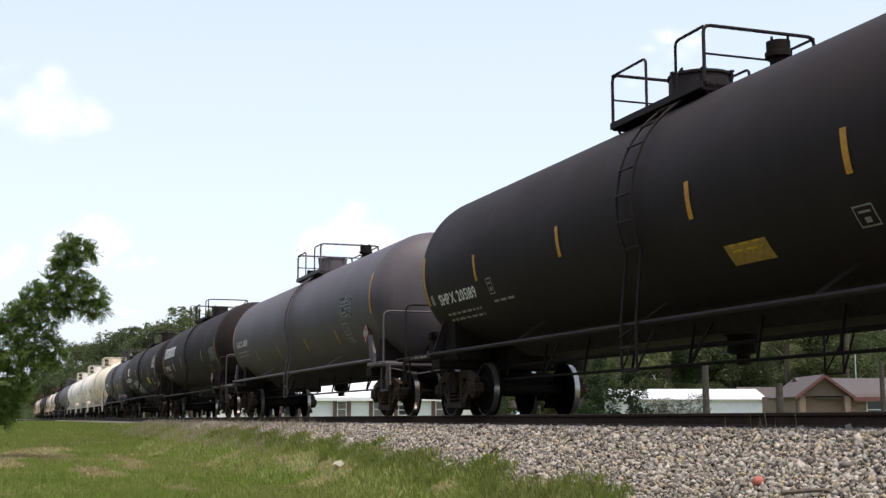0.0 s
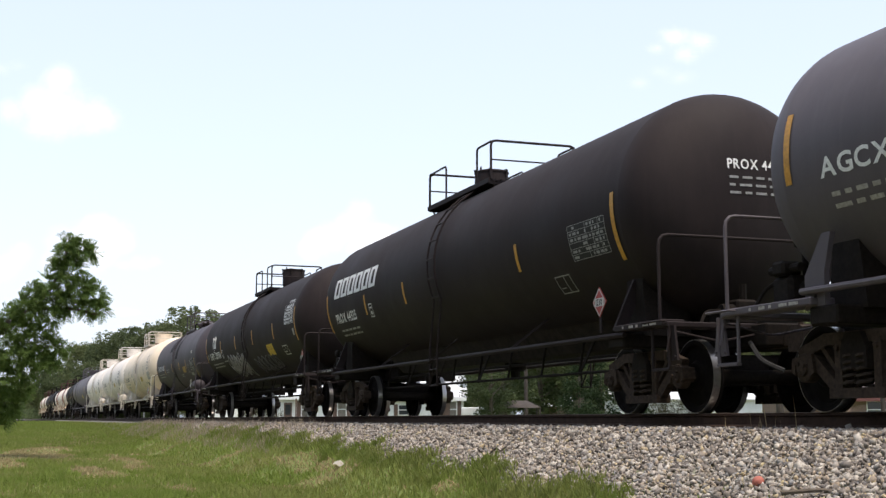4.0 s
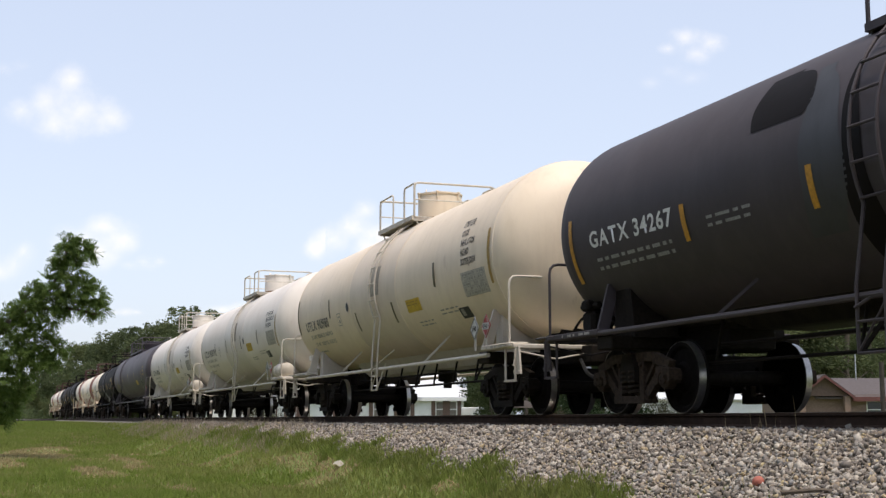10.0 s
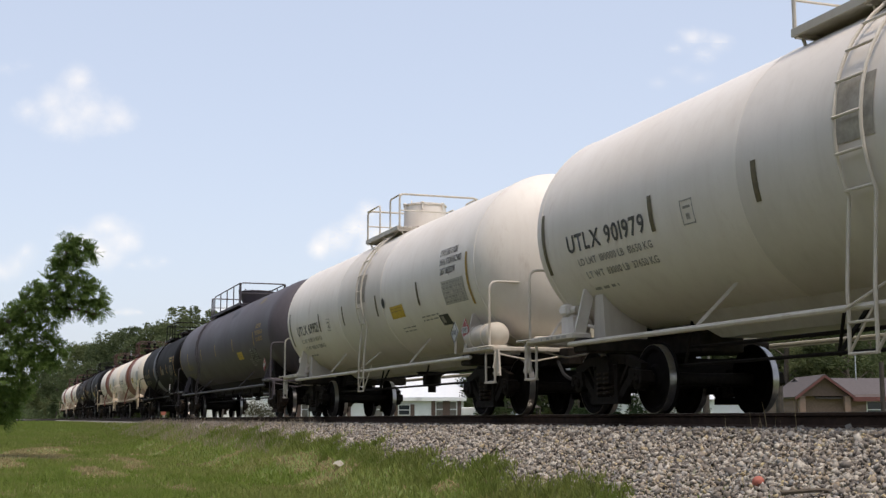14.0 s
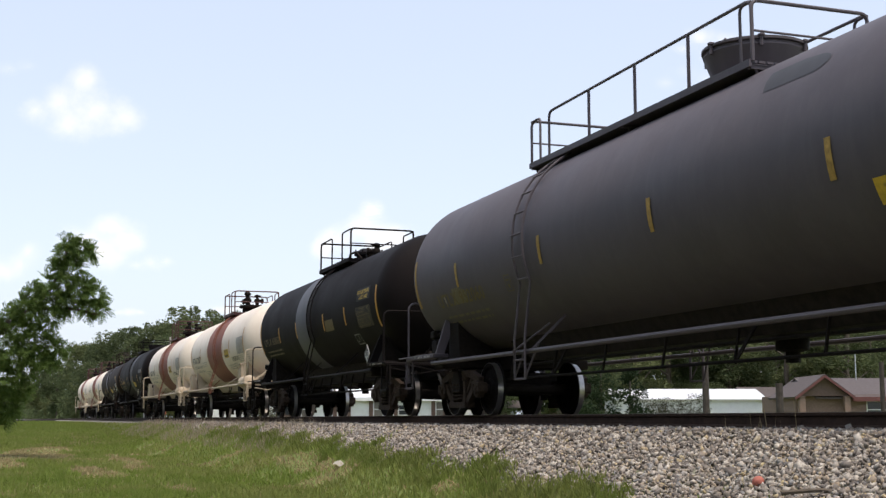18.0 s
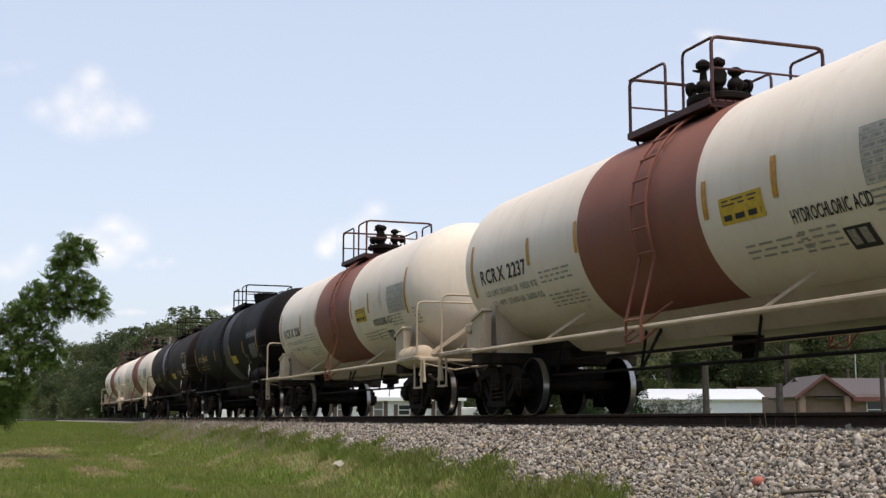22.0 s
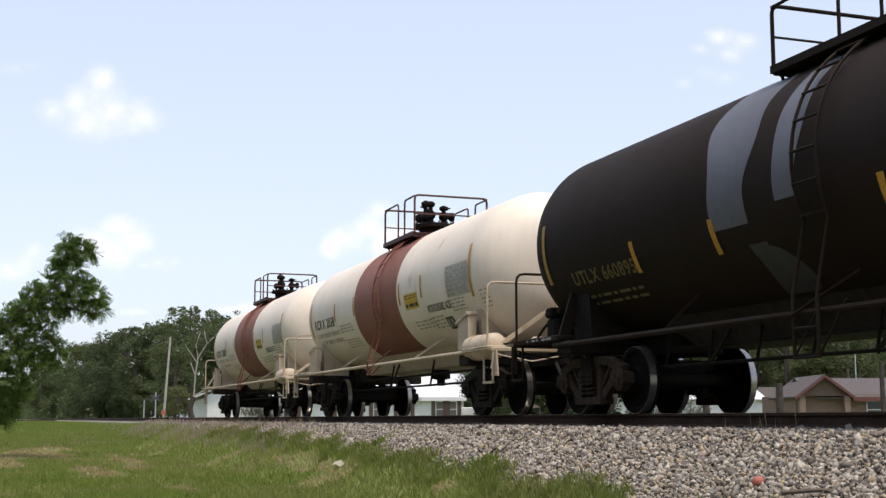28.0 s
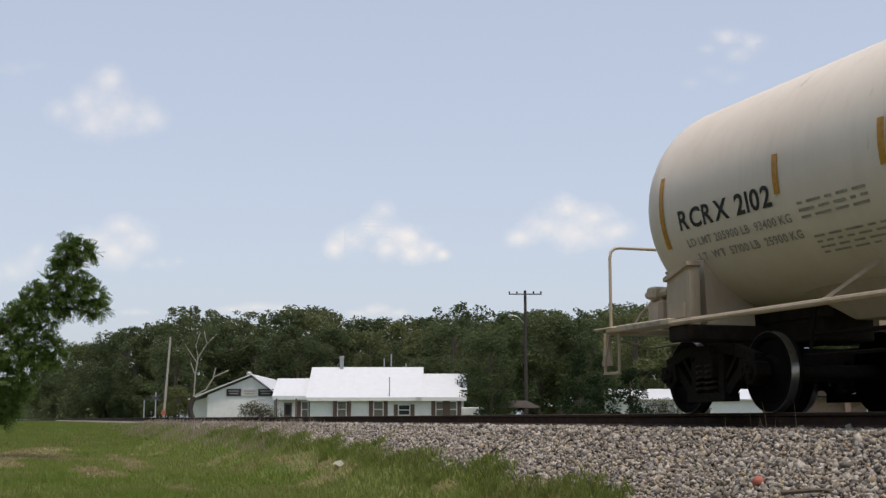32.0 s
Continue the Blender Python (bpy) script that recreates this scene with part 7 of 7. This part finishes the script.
def cloud_mat(seed, aspect, soft, dense, lobes):
    """Vapour in a few swelling lobes, torn at the edges by noise."""
    m = bpy.data.materials.new("cloud_vapour")
    m.use_nodes = True
    nt = m.node_tree
    nt.nodes.clear()
    out = nt.nodes.new("ShaderNodeOutputMaterial")
    em, tr, ms = node(nt, "ShaderNodeEmission", Strength=CLOUD_GLOW), nt.nodes.new("ShaderNodeBsdfTransparent"), nt.nodes.new("ShaderNodeMixShader")
    em.inputs[0].default_value = (0.96, 0.985, 1.0, 1)
    p = coords(nt, (1, 1, 1), shift=False)
    body = None
    for x, z, r in lobes:
        mp = nt.nodes.new("ShaderNodeMapping")
        mp.inputs["Location"].default_value = (-x / r, 0, -z / r)
        mp.inputs["Scale"].default_value = (1 / r, 1, 1 / r)
        nt.links.new(p, mp.inputs[0])
        ln = nt.nodes.new("ShaderNodeVectorMath")
        ln.operation = "LENGTH"
        nt.links.new(mp.outputs[0], ln.inputs[0])
        d = sums(nt, "SUBTRACT", 1.0, ln.outputs["Value"])
        body = d if body is None else sums(nt, "SMOOTH_MAX", body, d, 0.8)
    off = nt.nodes.new("ShaderNodeMapping")
    off.inputs["Location"].default_value = (seed * 3.7, seed * 1.3, seed)
    off.inputs["Scale"].default_value = (aspect, 1, 1)
    nt.links.new(p, off.inputs[0])
    billow = tex(nt, off.outputs[0], 1.5, 8, 0.62)
    k = sums(nt, "MULTIPLY_ADD", billow, 1.3, -0.58)
    al = ramp(nt, sums(nt, "ADD", body, k), 0.05, 0.05 + soft * 3.0)
    al.node.interpolation_type = "SMOOTHSTEP"
    al.node.inputs[4].default_value = dense * 0.78
    nt.links.new(al, ms.inputs[0])
    nt.links.new(tr.outputs[0], ms.inputs[1])
    nt.links.new(em.outputs[0], ms.inputs[2])
    nt.links.new(ms.outputs[0], out.inputs[0])
    return m


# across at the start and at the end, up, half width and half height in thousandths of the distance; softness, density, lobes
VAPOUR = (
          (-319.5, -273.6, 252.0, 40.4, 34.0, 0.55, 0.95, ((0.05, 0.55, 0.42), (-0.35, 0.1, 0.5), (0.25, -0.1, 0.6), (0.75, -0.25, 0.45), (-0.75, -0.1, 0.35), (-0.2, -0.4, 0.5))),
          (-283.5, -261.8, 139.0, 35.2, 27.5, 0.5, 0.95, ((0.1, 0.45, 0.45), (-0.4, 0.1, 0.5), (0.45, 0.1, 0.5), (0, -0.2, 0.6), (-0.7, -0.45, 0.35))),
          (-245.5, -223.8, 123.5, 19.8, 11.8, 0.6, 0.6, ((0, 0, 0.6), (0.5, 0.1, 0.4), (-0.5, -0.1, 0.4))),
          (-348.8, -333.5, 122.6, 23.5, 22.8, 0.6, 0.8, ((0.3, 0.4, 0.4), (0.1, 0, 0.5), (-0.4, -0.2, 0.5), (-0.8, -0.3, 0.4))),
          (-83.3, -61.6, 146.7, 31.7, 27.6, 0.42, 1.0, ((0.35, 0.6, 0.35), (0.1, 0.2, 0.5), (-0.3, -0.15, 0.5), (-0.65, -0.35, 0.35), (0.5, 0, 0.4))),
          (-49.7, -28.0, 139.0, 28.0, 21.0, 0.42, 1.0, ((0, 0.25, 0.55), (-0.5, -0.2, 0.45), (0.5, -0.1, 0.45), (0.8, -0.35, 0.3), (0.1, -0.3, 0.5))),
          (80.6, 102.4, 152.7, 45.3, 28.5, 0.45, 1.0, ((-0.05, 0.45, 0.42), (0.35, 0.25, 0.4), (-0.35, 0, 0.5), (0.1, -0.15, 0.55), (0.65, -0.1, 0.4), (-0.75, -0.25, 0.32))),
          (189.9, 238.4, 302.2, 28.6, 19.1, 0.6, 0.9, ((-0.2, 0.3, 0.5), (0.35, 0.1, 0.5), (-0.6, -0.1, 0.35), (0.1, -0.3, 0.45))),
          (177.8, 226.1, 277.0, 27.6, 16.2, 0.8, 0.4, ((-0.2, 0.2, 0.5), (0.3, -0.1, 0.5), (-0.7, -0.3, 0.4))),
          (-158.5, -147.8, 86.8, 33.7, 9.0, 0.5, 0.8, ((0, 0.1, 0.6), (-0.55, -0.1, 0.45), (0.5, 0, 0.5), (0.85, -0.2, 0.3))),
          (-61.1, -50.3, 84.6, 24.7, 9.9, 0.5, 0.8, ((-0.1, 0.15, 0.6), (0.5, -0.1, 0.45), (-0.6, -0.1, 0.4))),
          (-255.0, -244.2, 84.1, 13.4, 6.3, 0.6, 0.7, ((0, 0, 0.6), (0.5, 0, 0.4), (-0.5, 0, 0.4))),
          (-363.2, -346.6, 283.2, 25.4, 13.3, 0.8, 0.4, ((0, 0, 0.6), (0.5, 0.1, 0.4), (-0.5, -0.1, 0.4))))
CLOUDS = []
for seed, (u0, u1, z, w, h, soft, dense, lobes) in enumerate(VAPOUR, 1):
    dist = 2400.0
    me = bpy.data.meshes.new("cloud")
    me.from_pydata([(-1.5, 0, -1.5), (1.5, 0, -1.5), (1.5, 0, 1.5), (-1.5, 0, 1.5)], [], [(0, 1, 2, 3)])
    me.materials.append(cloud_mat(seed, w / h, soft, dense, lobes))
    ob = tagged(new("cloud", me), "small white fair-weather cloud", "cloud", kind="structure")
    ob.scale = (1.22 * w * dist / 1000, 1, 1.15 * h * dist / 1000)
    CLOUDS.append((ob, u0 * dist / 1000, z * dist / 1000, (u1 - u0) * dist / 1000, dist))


# ---------------------------------------------------------------- ballast, grass and weeds
def scatter(name, verts, faces, mat, label, category):
    me = bpy.data.meshes.new(name)
    n, k = faces.shape
    me.vertices.add(len(verts))
    me.vertices.foreach_set("co", verts.ravel())
    me.loops.add(n * k)
    me.loops.foreach_set("vertex_index", faces.ravel().astype(np.int32))
    me.polygons.add(n)
    me.polygons.foreach_set("loop_start", np.arange(0, n * k, k, dtype=np.int32))
    me.update(calc_edges=True)
    me.materials.append(MAT[mat])
    return tagged(new(name, me), label, category, kind="stuff")


def turf_edge(x):
    """Where the grass ends and the gravel begins, across the track."""
    return np.interp(x, [-110, -56, -38, -28.5, -23, -19, -16.6, -14, -11.8, -9, 0], [7.05, 7.0, 6.9, 6.68, 6.53, 6.35, 6.3, 6.1, 6.0, 5.7, 5.2]) + 0.10 * np.sin(x * 1.9) + 0.06 * np.sin(x * 5.3)


def stones():
    rng = np.random.default_rng(3)
    n = 105000
    x = -5.5 - 44 * rng.uniform(0, 1, n) ** 1.35
    y = rng.uniform(5.5, 8.2, n)
    keep = y > turf_edge(x) - 0.25 * rng.uniform(0, 1, n) ** 2
    x, y = x[keep], y[keep]
    n = len(x)
    base = np.array([(a, b, c) for c in (-1, 1) for b in (-1, 1) for a in (-1, 1)], float)
    size = rng.lognormal(math.log(0.016), 0.29, (n, 1, 1))
    v = base[None] * np.array([1.35, 0.95, 0.6]) * size * (1 + rng.uniform(-0.5, 0.3, (n, 8, 3)))
    q = rng.normal(size=(n, 4))
    q /= np.linalg.norm(q, axis=1)[:, None]
    w, a, b, c = q.T
    R = np.stack([1 - 2 * (b * b + c * c), 2 * (a * b - w * c), 2 * (a * c + w * b), 2 * (a * b + w * c), 1 - 2 * (a * a + c * c), 2 * (b * c - w * a),
                  2 * (a * c - w * b), 2 * (b * c + w * a), 1 - 2 * (a * a + b * b)], 1).reshape(n, 3, 3)
    v = np.einsum("nij,nkj->nki", R, v)
    z = lie(x, y) + rng.uniform(-0.012, 0.03, n)
    v += np.stack([x, y, z], 1)[:, None]
    f = np.array([(0, 2, 3, 1), (4, 5, 7, 6), (0, 1, 5, 4), (1, 3, 7, 5), (3, 2, 6, 7), (2, 0, 4, 6)])
    f = (f[None] + (np.arange(n) * 8)[:, None, None]).reshape(-1, 4)
    scatter("ballast_stones", v.reshape(-1, 3), f, "stone", "mixed grey and tan crushed ballast stones", "gravel")


def blades(name, x, y, tall, wide, mat, label, seed, lean=0.45):
    rng = np.random.default_rng(seed)
    n = len(x)
    z = lie(x, y)
    h = tall * rng.uniform(0.45, 1.25, n)
    a = rng.uniform(0, 6.283, n)
    dx, dy = np.cos(a), np.sin(a)
    k = rng.normal(0, lean, n) * h
    b = rng.uniform(0, 6.283, n)
    root = np.stack([x, y, z - 0.01], 1)
    side = np.stack([dx, dy, 0 * dx], 1) * (wide * rng.uniform(0.6, 1.3, n))[:, None]
    bend = np.stack([np.cos(b) * k, np.sin(b) * k, 0 * k], 1)
    up = np.stack([0 * h, 0 * h, h], 1)
    v = np.stack([root - side, root + side, root + side * 0.7 + up * 0.6 + bend * 0.4, root + up + bend, root - side * 0.7 + up * 0.6 + bend * 0.4], 1)
    f = (np.array([(0, 1, 2, 3, 4)])[None] + (np.arange(n) * 5)[:, None, None]).reshape(-1, 5)
    return scatter(name, v.reshape(-1, 3), f, mat, label, "grass")


def patchy(x, y, seed):
    return np.sin(x * 0.55 + seed) * np.sin(y * 1.1 + seed * 2.1) + 0.6 * np.sin(x * 1.7 - y * 1.3 + seed)


def grass():
    rng = np.random.default_rng(8)
    n = 250000
    d = 12 + 60 * rng.uniform(0, 1, n) ** 1.6
    phi = np.radians(rng.uniform(-2.5, 33, n))
    x, y = -d * np.cos(phi), d * np.sin(phi)
    ok = (y < turf_edge(x) + 0.05) & (y > -4)
    x, y = x[ok], y[ok]
    dry = (patchy(x, y, 1.0) > 1.1) | ((np.abs(y - 0.9 + 0.17 * (x + 46)) < 0.95) & (x < -37) & (x > -60))
    for cx, cy, rx, ry in ((-39.5, 3.7, 4.5, 0.45), (-33, 3.4, 1.8, 0.4), (-24.6, 5.8, 2.6, 0.3), (-22.3, 3.1, 1.4, 0.3), (-16.1, 5.7, 0.5, 0.14), (-62, 4.0, 7, 0.7), (-43.5, 1.8, 5, 0.7), (-47.5, 1.2, 4, 0.7), (-35.5, 0.4, 2.5, 0.5), (-30.8, 2.2, 2.2, 0.5), (-29.5, 2.6, 1.5, 0.3)):
        dry |= ((x - cx) / rx) ** 2 + ((y - cy) / ry) ** 2 + 0.4 * patchy(x * 3, y * 3, 3.0) < 1
    dry |= rng.uniform(0, 1, len(x)) < 0.12
    g, s = ~dry, dry
    far = np.hypot(x, y)
    blades("green_grass", x[g], y[g], 0.13, 0.004 + 0.00026 * far[g], "grass", "green unmown grass", 21)
    s = s & (rng.uniform(0, 1, len(x)) < 0.8)
    blades("dry_grass", x[s], y[s], 0.08, 0.005 + 0.0003 * far[s], "straw", "dry straw-coloured grass", 22, 0.9)
    # taller tufts along the gravel's edge
    n = 9000
    tx = -9 - 32 * rng.uniform(0, 1, n) ** 1.2
    tuft = np.round(tx * 1.3) / 1.3
    tx = tuft + rng.normal(0, 0.12, n)
    ty = turf_edge(tx) - 0.1 + rng.normal(0, 0.13, n) - 0.25 * np.abs(np.sin(tuft * 3.1))
    blades("tall_grass", tx, ty, 0.15, 0.010, "grass", "tall green grass tufts at the gravel edge", 23, 0.35)
    # pinkish weeds on the far shoulder
    n = 7000
    wx = rng.uniform(-66, -29, n)
    wy = rng.uniform(5.9, 7.35, n)
    k = patchy(wx * 2, wy, 2.0) > -0.5
    blades("seed_grass", wx[k], wy[k], 0.2, 0.006, "weed", "thin pinkish-brown seeding grass", 24, 0.3)
    # grass over the far shoulder of the bank
    n = 60000
    sx = -52 - 95 * rng.uniform(0, 1, n)
    sy = rng.uniform(-2.0, 7.0, n)
    blades("shoulder_grass", sx, sy, 0.13, 0.022, "grass", "rough grass over the shoulder of the bank", 26, 0.35)
    # dry stalks by the rail
    wx = np.array([-9.55, -9.62, -9.3, -9.75, -9.2, -10.3, -8.9, -9.45]) - 2.6
    wy = np.full(8, 8.02)
    blades("dry_stalks", wx, wy, 0.34, 0.006, "straw", "dry pale stalks beside the rail", 25, 0.2)


def litter():
    p = thing("orange_ball", "small faded orange plastic ball on the gravel", "ball", pose(-9.72, 6.36, float(lie(-9.72, 6.36)) + 0.035))
    part("ball", Shape().lathe([(0.055 * math.sin(-1.57 + 0.314 * k), max(0.001, 0.055 * math.cos(-1.57 + 0.314 * k))) for k in range(11)], 18, "z"), "orange", p)
    b = thing("broken_stick", "short weathered stick lying on the gravel", "stick", pose(-8.7, 6.25, float(lie(-8.7, 6.25)) + 0.05, 0, 0, 70))
    part("wood", Shape().pipe([(-0.3, 0, 0), (0, 0.02, 0.02), (0.35, -0.02, 0.0)], 0.018, 6), "bark", b)
    c = thing("branch_piece", "dark curled branch piece on the gravel", "branch", pose(-16.4, 6.55, float(lie(-16.4, 6.55)) + 0.04, 0, 0, 20))
    part("wood", Shape().pipe([(-0.12, 0, 0), (0, 0, 0.06), (0.08, 0, 0.02), (0.15, 0.05, 0.08)], 0.014, 6), "bark", c)
    k = thing("paper_scrap", "crumpled white paper scrap in the grass", "paper", pose(-22.15, 5.8, float(lie(-22.15, 5.8)) + 0.06, 20, 15, 40))
    s = Shape().add([(-0.09, -0.06, 0), (0.0, -0.07, 0.03), (0.09, -0.05, 0), (-0.08, 0.06, 0.02), (0.01, 0.07, 0.05), (0.1, 0.05, 0.01)], [(0, 1, 4, 3), (1, 2, 5, 4)])
    part("sheet", s, "plateshade", k)


stones()
grass()
litter()


# ---------------------------------------------------------------- what moves
def run(t):
    """Metres the train has gone since the start."""
    return 8.0 * t + 0.008 * t * t


def motions():
    walk(PICKUP, [(t, pose(-172, y, -0.06, 0, 0, -90)) for t, y in ((0, 20), (8, 20), (14.5, 19.8), (16.5, 17.5), (18.5, 11.6), (20, 6.5), (21.5, 1.4), (24, -7), (28, -21), (32, -36))])
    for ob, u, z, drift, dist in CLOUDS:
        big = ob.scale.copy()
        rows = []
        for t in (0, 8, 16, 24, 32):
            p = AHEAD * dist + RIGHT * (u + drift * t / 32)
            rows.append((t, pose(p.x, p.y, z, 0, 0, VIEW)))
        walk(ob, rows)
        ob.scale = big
    for car, x in TRAIN:
        walk(car, [(t, pose(x + run(t), TRACK_Y, 0)) for t in range(0, 33)])
    step = 1 / 15
    turns = [math.degrees(run(k * step) / 0.457) for k in range(481)]
    for axle, x in WHEELSETS:
        a0 = random.uniform(0, 360)
        walk(axle, [(k * step, pose(x, 0, 0.457, 0, a0 + a, 0)) for k, a in enumerate(turns)])


motions()
